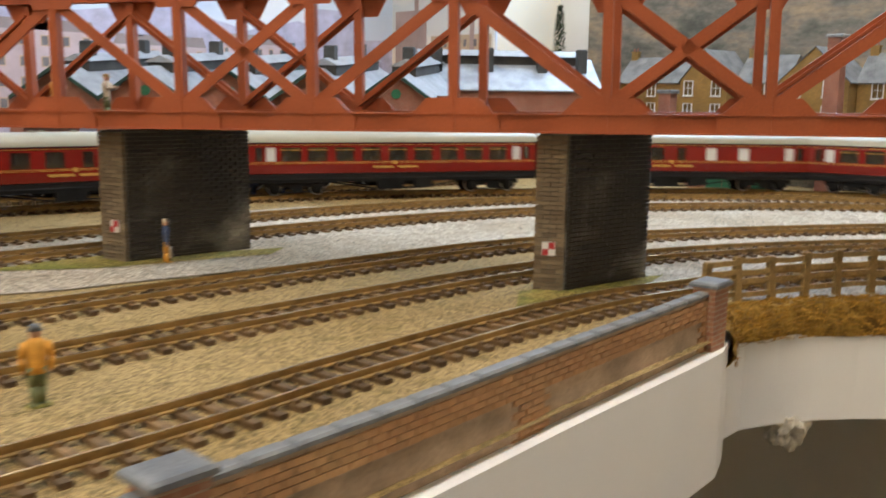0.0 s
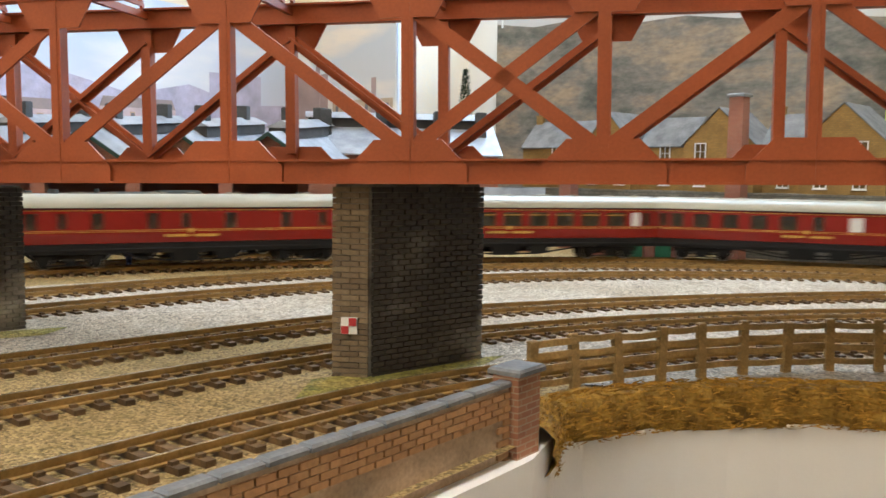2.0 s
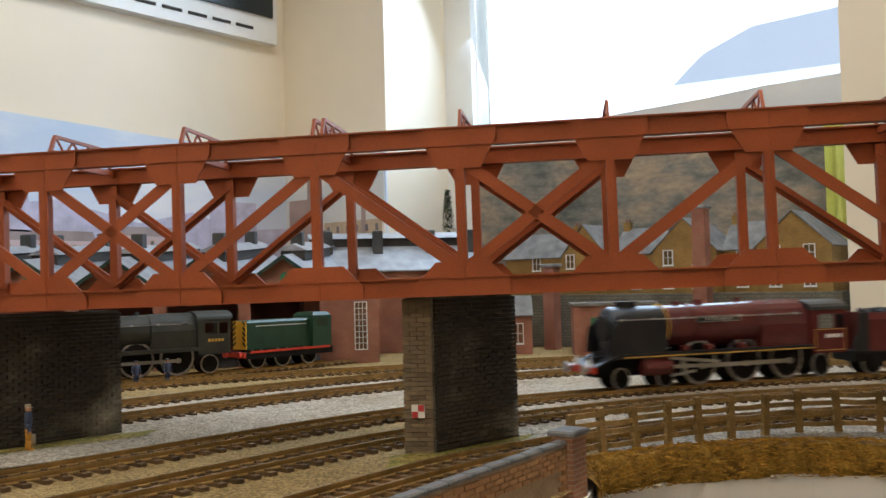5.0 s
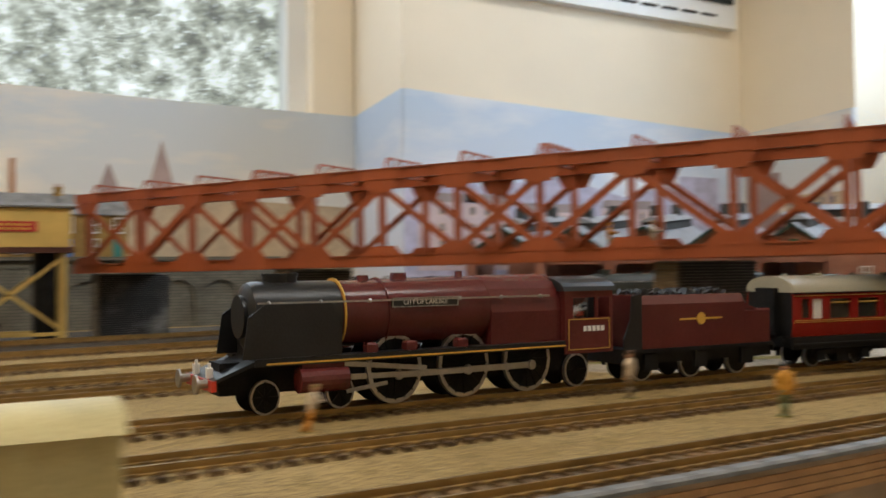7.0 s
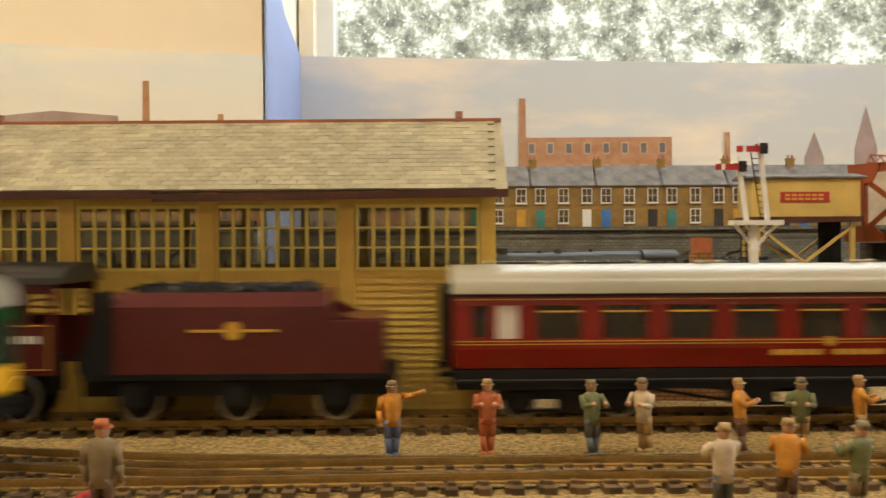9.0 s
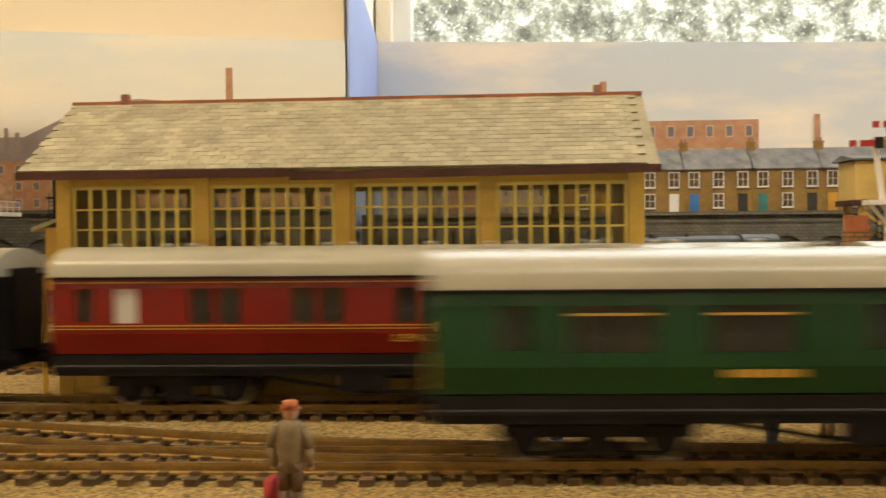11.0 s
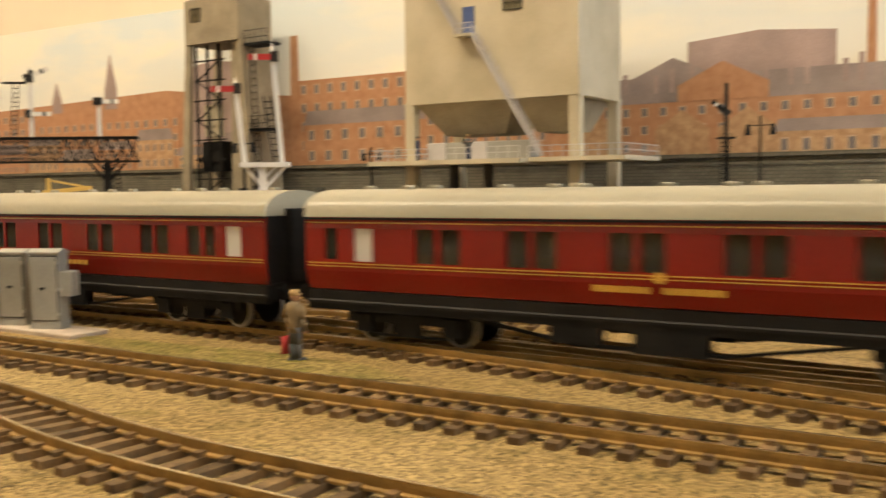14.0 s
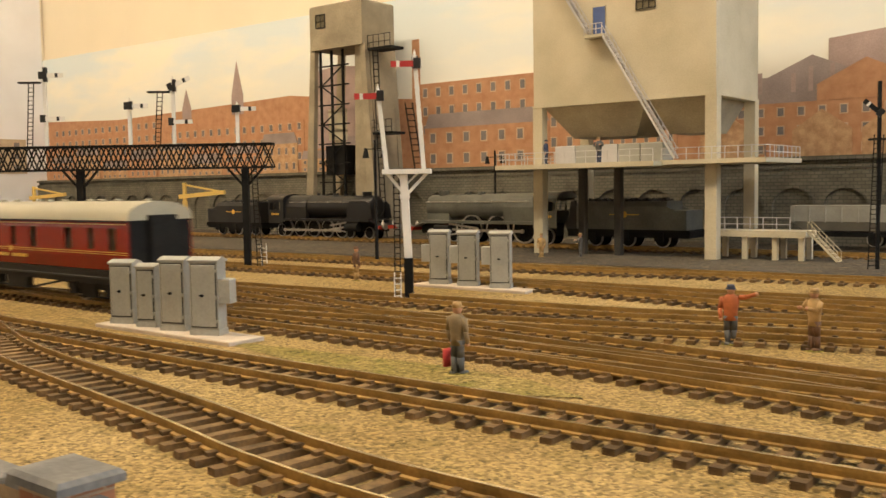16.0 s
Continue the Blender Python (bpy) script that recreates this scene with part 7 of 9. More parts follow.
def stair(parent, a, b, width, material, name="staircase"):
    bm = bmesh.new()
    a, b = Vector(a), Vector(b)
    side = Vector((0, 1, 0)) * width / 2
    n = max(4, int((b - a).length / 0.0035))
    for s in (-1, 1):
        bar(bm, a + side * s, b + side * s, 0.0006, 0.0018)
        bar(bm, a + side * s + Vector((0, 0, 0.0075)), b + side * s + Vector((0, 0, 0.0075)), 0.0005)
        for i in range(0, n + 1, 2):
            p = a.lerp(b, i / n) + side * s
            bar(bm, p, p + Vector((0, 0, 0.0075)), 0.0004)
    for i in range(n + 1):
        p = a.lerp(b, i / n)
        box(bm, p.x - 0.0012, p.x + 0.0012, p.y - width / 2, p.y + width / 2, p.z - 0.0002, p.z + 0.0002)
    return part(name, bm, material, parent)


def build_bunker():
    t = thing("coaling_plant", "cream concrete coaling bunker on tall legs with stairs", "coaling plant")
    x0, x1, y0, y1 = -1.172, -1.002, 0.760, 0.852
    bm = bmesh.new()
    bbox_bevel(bm, x0, x1, y0, y1, 0.1325, 0.2560, 0.0015)
    body = part("bunker", bm, CONCRETE, t)
    bm = bmesh.new()
    bbox_bevel(bm, x0 + 0.010, x1 - 0.004, y0 + 0.010, y1, 0.2560, 0.3400, 0.002)
    part("upper_house", bm, CONCRETE, body)
    bm = bmesh.new()
    prism(bm, [(x1, 0.238), (x1 + 0.018, 0.238), (x1 + 0.018, 0.262), (x1 + 0.010, 0.285), (x1, 0.295)], y0 + 0.040, y1 - 0.006, "y")
    part("hood", bm, CONCRETE, body)
    bm = bmesh.new()
    box(bm, x0 - 0.001, x1 + 0.001, y0 - 0.001, y1 + 0.001, 0.1310, 0.1330)
    part("ring_beam", bm, CONCRETE, body)
    # hoppers
    for xa, xb in ((x0 + 0.008, x1 - 0.062), (x1 - 0.060, x1 - 0.008)):
        bm = bmesh.new()
        c = [(xa, y0 + 0.004), (xb, y0 + 0.004), (xb, y1 - 0.004), (xa, y1 - 0.004)]
        xm, ymid = (xa + xb) / 2, (y0 + y1) / 2
        loft(bm, [[(x, y, 0.1315) for x, y in c], [(xm + (x - xm) * 0.62, ymid + (y - ymid) * 0.5, 0.1035) for x, y in c]])
        part("hopper", bm, CONCRETE_D, t)
    for x in (x0 + 0.004, x1 - 0.004):
        for y in (y0 + 0.004, y1 - 0.004):
            bm = bmesh.new()
            box(bm, x - 0.0048, x + 0.0048, y - 0.0045, y + 0.0045, 0, 0.1315)
            part("leg", bm, CONCRETE, t)
    # working platform
    bm = bmesh.new()
    box(bm, x0 - 0.024, x1 - 0.040, y0 - 0.028, y1 - 0.015, 0.0760, 0.0800)
    box(bm, x1 - 0.042, x1 + 0.044, y0 - 0.012, y1 - 0.020, 0.0770, 0.0805)
    plat = part("platform", bm, CONCRETE, t)
    bm = bmesh.new()
    railing(bm, (x0 - 0.023, y0 - 0.027, 0.080), (x1 - 0.041, y0 - 0.027, 0.080), 0.010)
    railing(bm, (x0 - 0.023, y0 - 0.027, 0.080), (x0 - 0.023, y1 - 0.017, 0.080), 0.010)
    railing(bm, (x1 - 0.041, y0 - 0.011, 0.080), (x1 + 0.043, y0 - 0.011, 0.080), 0.010)
    railing(bm, (x1 + 0.043, y0 - 0.011, 0.080), (x1 + 0.043, y1 - 0.022, 0.080), 0.010)
    part("railing", bm, RAIL_GREY, plat)
    for i, c in enumerate((RAIL_GREY, DIM, RAIL_GREY, CABINET, DIM)):
        bm = bmesh.new()
        bbox_bevel(bm, x0 + 0.016 + i * 0.021, x0 + 0.036 + i * 0.021, y0 + 0.010, y0 + 0.030, 0.080, 0.0965, 0.0008)
        part("machine_housing", bm, CABINET if c is DIM else c, plat)
    for x in (x0 + 0.045, x0 + 0.080):
        bm = bmesh.new()
        box(bm, x - 0.003, x + 0.003, y0 + 0.006, y0 + 0.012, 0, 0.076)
        part("prop", bm, DIM, t)
    # doors, windows, balconies
    for x, z in ((x0 + 0.067, 0.189), (x0 + 0.030, 0.2585), (x1 - 0.018, 0.2585)):
        y = y0 - 0.0004 if z < 0.25 else y0 + 0.0096
        bm = bmesh.new()
        box(bm, x - 0.0058, x + 0.0058, y - 0.0003, y + 0.0006, z, z + 0.0235)
        d = part("door", bm, DOOR_BLUE, body)
        bm = bmesh.new()
        for k in (-0.0063, 0.0058):
            box(bm, x + k, x + k + 0.0005, y - 0.0005, y + 0.0006, z, z + 0.024)
        part("door_frame", bm, CONCRETE_D, d)
    for x, z in ((x0 + 0.110, 0.206), (x0 + 0.066, 0.268), (x0 + 0.118, 0.285)):
        y = y0 - 0.0006 if z < 0.25 else y0 + 0.0094
        window_grid(body, pose(x, y, z), 0.0165, 0.0115, 3, 2, DIM, 0.0006)
    for x, z in ((x0 + 0.067, 0.1880), (x0 + 0.010, 0.2560), (x0 + 0.110, 0.2560)):
        bm = bmesh.new()
        box(bm, x - 0.009, x + 0.009, y0 - 0.012, y0, z - 0.0022, z)
        bal = part("balcony", bm, CONCRETE, body)
        bm = bmesh.new()
        railing(bm, (x - 0.0085, y0 - 0.0115, z), (x + 0.0085, y0 - 0.0115, z), 0.009, 3)
        part("railing", bm, RAIL_GREY, bal)
    bm = bmesh.new()
    railing(bm, (x0 + 0.020, y0 + 0.001, 0.2560), (x1 - 0.004, y0 + 0.001, 0.2560), 0.009)
    part("parapet_railing", bm, RAIL_GREY, body)
    stair(t, (x0 + 0.075, y0 - 0.008, 0.188), (x1 - 0.030, y0 - 0.008, 0.082), 0.007, RAIL_GREY)
    stair(t, (x0 + 0.018, y0 - 0.006, 0.255), (x0 + 0.060, y0 - 0.006, 0.190), 0.007, RAIL_GREY)
    # low loading stage
    s = thing("loading_stage", "low cream concrete loading stage with steps and rails", "platform")
    bm = bmesh.new()
    box(bm, -1.012, -0.936, 0.772, 0.800, 0.0185, 0.0235)
    for x in (-1.008, -0.984, -0.960, -0.940):
        box(bm, x - 0.002, x + 0.002, 0.774, 0.778, 0, 0.0185)
        box(bm, x - 0.002, x + 0.002, 0.794, 0.798, 0, 0.0185)
    part("deck", bm, CONCRETE, s)
    bm = bmesh.new()
    railing(bm, (-1.010, 0.773, 0.0235), (-0.948, 0.773, 0.0235), 0.0105)
    part("railing", bm, RAIL_GREY, s)
    stair(s, (-0.936, 0.782, 0.0235), (-0.914, 0.782, 0.001), 0.010, CONCRETE, "steps")


build_bunker()


def build_tower():
    t = thing("coaling_tower", "weathered concrete coaling tower with open hoist frame", "coaling tower")
    x0, x1, y0, y1 = -1.612, -1.502, 0.895, 0.955
    bm = bmesh.new()
    bbox_bevel(bm, x0 + 0.010, x1 - 0.008, y0, y1, 0.240, 0.296, 0.002)
    head = part("winding_house", bm, CONCRETE_D, t)
    window_grid(head, pose(x0 + 0.030, y0 - 0.0006, 0.268), 0.016, 0.016, 2, 2, DIM)
    for xa, xb in ((x0 - 0.010, x0 + 0.010), (x1 + 0.010, x1 - 0.008)):
        bm = bmesh.new()
        sx = 0.010 if xb > xa else -0.010
        for y in (y0 + 0.002, y1 - 0.008):
            prism(bm, [(xa, 0.0), (xa + sx * 1.4, 0.0), (xb + sx * 0.6, 0.242), (xb - sx * 0.2, 0.242)], y, y + 0.007, "y")
        part("slanted_leg", bm, CONCRETE_D, t)
    bm = bmesh.new()
    prism(bm, [(x0 + 0.075, 0.0), (x1 + 0.008, 0.0), (x1 - 0.004, 0.242), (x0 + 0.080, 0.242)], y0 + 0.010, y1 - 0.009, "y")
    part("shaft", bm, CONCRETE_D, t)
    bm = bmesh.new()
    for x in (x0 + 0.016, x0 + 0.036, x0 + 0.056):
        bar(bm, (x, y0 + 0.012, 0.0), (x, y0 + 0.012, 0.24), 0.0026)
    for k in range(9):
        z = 0.02 + k * 0.025
        bar(bm, (x0 + 0.010, y0 + 0.012, z), (x0 + 0.066, y0 + 0.012, z), 0.0018)
        if k < 8:
            bar(bm, (x0 + (0.016 if k % 2 else 0.056), y0 + 0.013, z), (x0 + (0.056 if k % 2 else 0.016), y0 + 0.013, z + 0.025), 0.0014)
    part("hoist_frame", bm, DARK, t)
    bm = bmesh.new()
    box(bm, x0 + 0.018, x0 + 0.056, y0 + 0.016, y0 + 0.040, 0.080, 0.118)
    part("skip_wagon", bm, DARK, t)
    bm = bmesh.new()
    box(bm, x0 + 0.022, x0 + 0.054, y0 + 0.018, y0 + 0.020, 0.125, 0.165)
    part("panel", bm, CONCRETE, t)
    for z in (0.128, 0.232):
        bm = bmesh.new()
        box(bm, x1 - 0.004, x1 + 0.034, y0 + 0.006, y0 + 0.030, z, z + 0.003)
        pl = part("landing", bm, DARK, t)
        bm = bmesh.new()
        railing(bm, (x1 - 0.004, y0 + 0.006, z), (x1 + 0.033, y0 + 0.006, z), 0.018, 4)
        part("railing", bm, DARK, pl)
    bm = bmesh.new()
    for s in (-1, 1):
        bar(bm, (x1 + 0.020 + s * 0.004, y0 + 0.004, 0.0), (x1 + 0.010 + s * 0.004, y0 + 0.004, 0.232), 0.001)
    for k in range(28):
        f = k / 28
        x = x1 + 0.020 - 0.010 * f
        bar(bm, (x - 0.004, y0 + 0.004, 0.232 * f), (x + 0.004, y0 + 0.004, 0.232 * f), 0.0008)
    part("ladder", bm, DARK, t)


build_tower()


# ---------------------------------------------------------------- back retaining walls, terrace, tank
def arched_wall(name, xa, xb, y, h, label, arch=0.042):
    t = thing(name, label, "wall", kind="structure")
    bm = bmesh.new()
    box(bm, xa, xb, y + 0.0025, y + 0.016, 0, h)
    part("face", bm, STONE_GREY, t)
    x = xa
    while x + arch <= xb + 1e-6:
        bm = bmesh.new()
        r, zc, cx = arch * 0.40, h * 0.42, x + arch / 2
        top = [(cx - r * math.cos(math.pi * i / 10), zc + r * math.sin(math.pi * i / 10)) for i in range(11)]
        pl = [(x, 0), (cx - r, 0)] + top + [(cx + r, 0), (x + arch, 0), (x + arch, h - 0.012), (x, h - 0.012)]
        a = [bm.verts.new((u, y, z)) for u, z in pl]
        b = [bm.verts.new((u, y + 0.0026, z)) for u, z in pl]
        bmesh.ops.triangle_fill(bm, use_beauty=True, edges=[bm.edges.new((a[i], a[(i + 1) % len(a)])) for i in range(len(a))])
        for i in range(len(a)):
            bm.faces.new((a[i], a[(i + 1) % len(a)], b[(i + 1) % len(a)], b[i]))
        part("arch_bay", bm, STONE_GREY, t)
        bm = bmesh.new()
        for i in range(10):
            aa, ab = math.pi * i / 10 + 0.03, math.pi * (i + 1) / 10 - 0.03
            prism(bm, [(cx - r * math.cos(aa), zc + r * math.sin(aa)), (cx - r * 1.16 * math.cos(aa), zc + r * 1.16 * math.sin(aa)), (cx - r * 1.16 * math.cos(ab), zc + r * 1.16 * math.sin(ab)), (cx - r * math.cos(ab), zc + r * math.sin(ab))], y - 0.0006, y + 0.0004, "y")
        part("arch_ring", bm, STONE_GREY, t)
        x += arch
    for z, o in ((h - 0.012, 0.0012), (h - 0.004, 0.0022)):
        bm = bmesh.new()
        box(bm, xa, xb, y - o, y + 0.016, z, z + 0.0032)
        part("string_course", bm, STONE_GREY, t)


arched_wall("back_wall_arches", -2.438, -0.692, 0.962, 0.086, "grey stone arched retaining wall behind the yard", 0.0485)
arched_wall("terrace_wall_arches", -0.680, 0.14, 1.035, 0.079, "grey stone arched retaining wall below the terrace", 0.0482)


def gable_house(name, label, m, w, d, eave, ridge, wall_mat, roof_mat, wins, group, chimneys=1, along="x", doors=()):
    """A small house at m: front on local -y, w wide, d deep. along: direction of the ridge."""
    t = thing(name, label, "house", group, m=m)
    bm = bmesh.new()
    box(bm, -w / 2, w / 2, -d / 2, d / 2, 0, eave)
    if along == "x":
        prism(bm, [(-d / 2, eave), (d / 2, eave), (0, ridge)], -w / 2, w / 2, "x")
    else:
        prism(bm, [(-w / 2, eave), (w / 2, eave), (0, ridge)], -d / 2, d / 2, "y")
    wall = part("wall", bm, wall_mat, t)
    for s in (-1, 1):
        bm = bmesh.new()
        o, th = 0.0025, 0.0012
        if along == "x":
            k = (ridge - eave) / (d / 2)
            prism(bm, [(s * (d / 2 + o), eave - k * o), (0, ridge), (0, ridge + th), (s * (d / 2 + o), eave - k * o + th)], -w / 2 - 0.0015, w / 2 + 0.0015, "x")
        else:
            k = (ridge - eave) / (w / 2)
            prism(bm, [(s * (w / 2 + o), eave - k * o), (0, ridge), (0, ridge + th), (s * (w / 2 + o), eave - k * o + th)], -d / 2 - 0.0015, d / 2 + 0.0015, "y")
        part("roof_slope", bm, roof_mat, t)
    for x, z, ww, hh in wins:
        f = window_grid(wall, pose(x, -d / 2 - 0.0006, z), ww, hh, 2, 2, WHITE, 0.0009)
        bm = bmesh.new()
        box(bm, -ww / 2 - 0.0015, ww / 2 + 0.0015, -0.0016, 0.0006, -0.0018, -0.0009)
        part("sill", bm, WHITE, f)
    for x, ww, hh, c in doors:
        bm = bmesh.new()
        box(bm, x - ww / 2, x + ww / 2, -d / 2 - 0.0006, -d / 2 + 0.0004, 0, hh)
        part("door", bm, c, wall)
    for i in range(chimneys):
        bm = bmesh.new()
        x = (-w / 2 + 0.004) if i == 0 else (w / 2 - 0.004)
        box(bm, x - 0.0042, x + 0.0042, -0.0030, 0.0030, ridge - 0.006, ridge + 0.0085)
        box(bm, x - 0.0050, x + 0.0050, -0.0036, 0.0036, ridge + 0.0070, ridge + 0.0085)
        c = part("chimney", bm, wall_mat, t)
        for k in (-1, 1):
            bm = bmesh.new()
            tube(bm, (x + k * 0.0022, 0, ridge + 0.0085), (x + k * 0.0022, 0, ridge + 0.0125), 0.0011, 0.0009, 8)
            part("chimney_pot", bm, BRICK_ORANGE, c)
    return t


TEAL, AMBER = mat("teal_door", (0.05, 0.20, 0.18), 0.5), mat("amber_door", (0.55, 0.30, 0.04), 0.5)
BLUE2 = mat("bright_blue_door", (0.05, 0.17, 0.45), 0.5)
for i in range(6):
    x = -0.4365 + i * 0.0735
    dc = ((TEAL, AMBER), (TEAL, WHITE), (BLUE2, DIM), (TEAL, DIM), (AMBER, DIM), (BLUE2, TEAL))[i]
    gable_house("terrace_house", "ochre stone terraced house with grey slate roof", pose(x, 1.078, 0.079), 0.0733, 0.052, 0.0475, 0.0690, BRICK_OCHRE, ROOF_SLATE,
                [(u, 0.0275, 0.0100, 0.0150) for u in (-0.026, 0.0, 0.026)] + [(0.0, 0.005, 0.0100, 0.0140)], "terrace of stone houses", 1,
                doors=((-0.026, 0.0100, 0.0195, dc[0]), (0.026, 0.0100, 0.0195, dc[1])))


def build_tank():
    t = thing("elevated_tank", "cream yellow tank house on a lattice timber stage", "water tank")
    x0, x1, y0, y1 = -0.212, -0.114, 0.862, 0.905
    bm = bmesh.new()
    bbox_bevel(bm, x0, x1, y0, y1, 0.0850, 0.1200, 0.001)
    tk = part("tank_body", bm, TANK_YELLOW, t)
    bm = bmesh.new()
    prism(bm, [(y0 - 0.003, 0.1200), (y1 + 0.003, 0.1200), (y1 + 0.003, 0.1215), ((y0 + y1) / 2, 0.1255), (y0 - 0.003, 0.1215)], x0 - 0.005, x1 + 0.005, "x")
    part("tank_roof", bm, ROOF_SLATE, t)
    bm = bmesh.new()
    box(bm, x0 + 0.026, x0 + 0.070, y0 - 0.0010, y0, 0.0985, 0.1075)
    sg = part("sign", bm, SIGN_RED, tk, "red sign with pale lettering")
    bm = bmesh.new()
    for r in range(2):
        for k in range(6):
            box(bm, x0 + 0.030 + k * 0.006, x0 + 0.0345 + k * 0.006, y0 - 0.0013, y0 - 0.0010, 0.1000 + r * 0.0036, 0.1020 + r * 0.0036)
    part("lettering", bm, LINING, sg)
    bm = bmesh.new()
    box(bm, x0 - 0.002, x1 + 0.002, y0 - 0.003, y1 + 0.003, 0.0800, 0.0850)
    part("stage", bm, BOX_BROWN, t)
    for y in (y0 + 0.003, y1 - 0.003):
        bm = bmesh.new()
        for x in (x0 + 0.006, x1 - 0.006):
            bar(bm, (x, y, 0), (x, y, 0.080), 0.0042)
        bar(bm, (x0 + 0.006, y, 0.010), (x1 - 0.006, y, 0.076), 0.0026)
        bar(bm, (x1 - 0.006, y, 0.010), (x0 + 0.006, y, 0.076), 0.0026)
        bar(bm, (x0 + 0.006, y, 0.008), (x1 - 0.006, y, 0.008), 0.003)
        part("trestle", bm, TANK_YELLOW, t)
    tube_bm = bmesh.new()
    tube(tube_bm, (x1 - 0.02, y0 + 0.02, 0.0), (x1 - 0.02, y0 + 0.02, 0.08), 0.010, seg=16)
    part("pipe", tube_bm, DARK, t)


build_tank()


# ---------------------------------------------------------------- signals
def ladder(parent, a, b, w=0.004, material=DARK):
    bm = bmesh.new()
    a, b = Vector(a), Vector(b)
    side = Vector((1, 0, 0)) * w / 2
    for s in (-1, 1):
        bar(bm, a + side * s, b + side * s, 0.0006)
    n = int((b - a).length / 0.0032)
    for i in range(1, n):
        p = a.lerp(b, i / n)
        bar(bm, p - side, p + side, 0.0005)
    return part("ladder", bm, material, parent)


def arm_on(parent, p, length, material, band, angle=0.0, name="arm"):
    m = pose(p[0], p[1], p[2], 0, angle, 0)
    bm = bmesh.new()
    s = 1 if length > 0 else -1
    a, b = sorted((0, length))
    box(bm, a, b, -0.0004, 0.0004, -0.0016, 0.0016)
    arm = part(name, bm, material, parent, m=m)
    bm = bmesh.new()
    a, b = sorted((length * 0.62, length * 0.76))
    box(bm, a, b, -0.0007, 0.0007, -0.0016, 0.0016)
    part("band", bm, band, arm)
    bm = bmesh.new()
    a, b = sorted((-s * 0.0035, s * 0.0005))
    box(bm, a, b, -0.0007, 0.0007, -0.0026, 0.0030)
    part("spectacle", bm, BLACK, arm)
    return arm


def bracket_signal(label, x, y, turn, h, posts, arms_red=True):
    """White bracket signal: black foot, post, splayed struts, landing, dolls with arms. posts: (offset, height)."""
    t = thing("bracket_signal", label, "signal", "semaphore signals", m=pose(x, y, 0, 0, 0, turn))
    bm = bmesh.new()
    bbox_bevel(bm, -0.007, 0.007, -0.005, 0.005, 0, 0.002, 0.0005)
    bar(bm, (0, 0, 0), (0, 0, h * 0.33), 0.0046)
    part("foot", bm, DARK, t)
    bm = bmesh.new()
    bar(bm, (0, 0, h * 0.33), (-0.002, 0, h - 0.002), 0.0040)
    box(bm, -0.004, 0.001, -0.0025, 0.0025, h * 0.78, h * 0.81)
    part("post", bm, WHITE, t)
    bm = bmesh.new()
    for s in (-1, 1):
        bar(bm, (-0.001, 0, h * 0.80), (s * 0.011, 0, h - 0.002), 0.0016)
        bar(bm, (-0.001, 0, h * 0.88), (s * 0.006, 0, h - 0.002), 0.0010)
    part("strut", bm, WHITE, t)
    bm = bmesh.new()
    box(bm, -0.013, 0.013, -0.005, 0.005, h - 0.0026, h)
    land = part("landing", bm, WHITE, t)
    bm = bmesh.new()
    bar(bm, (-0.013, 0.004, h), (0.013, 0.004, h), 0.0010)
    part("timber", bm, DARK, land)
    for off, hh in posts:
        bm = bmesh.new()
        bar(bm, (off, 0, h), (off - 0.004, 0, h + hh), 0.0025, 0.0022)
        tube(bm, (off - 0.004, 0, h + hh), (off - 0.004, 0, h + hh + 0.0035), 0.0011, 0.0002, 8)
        doll = part("doll", bm, WHITE, t)
        arm_on(doll, (off - 0.004, -0.0022, h + hh * 0.93), -0.0125, SIGN_RED, WHITE, 0)
        bm = bmesh.new()
        box(bm, off - 0.0055, off - 0.0022, -0.0005, 0.0028, h + hh * 0.90, h + hh)
        part("lamp", bm, BLACK, doll)
    ladder(t, (0.006, 0.004, h), (0.001, 0.005, h + 0.036), 0.004)
    ladder(t, (-0.006, -0.001, 0.0), (-0.006, 0.001, h), 0.003)
    ladder(t, (-0.006, -0.0018, 0.0), (-0.006, -0.0010, 0.016), 0.0035, WHITE)
    return t


bracket_signal("white bracket semaphore signal with two red arms", -1.040, 0.430, 35, 0.0715, ((-0.011, 0.042), (0.009, 0.060)))
bracket_signal("white bracket semaphore signal beside the tank", -0.322, 0.500, 0, 0.075, ((-0.005, 0.030), (0.006, 0.040)))


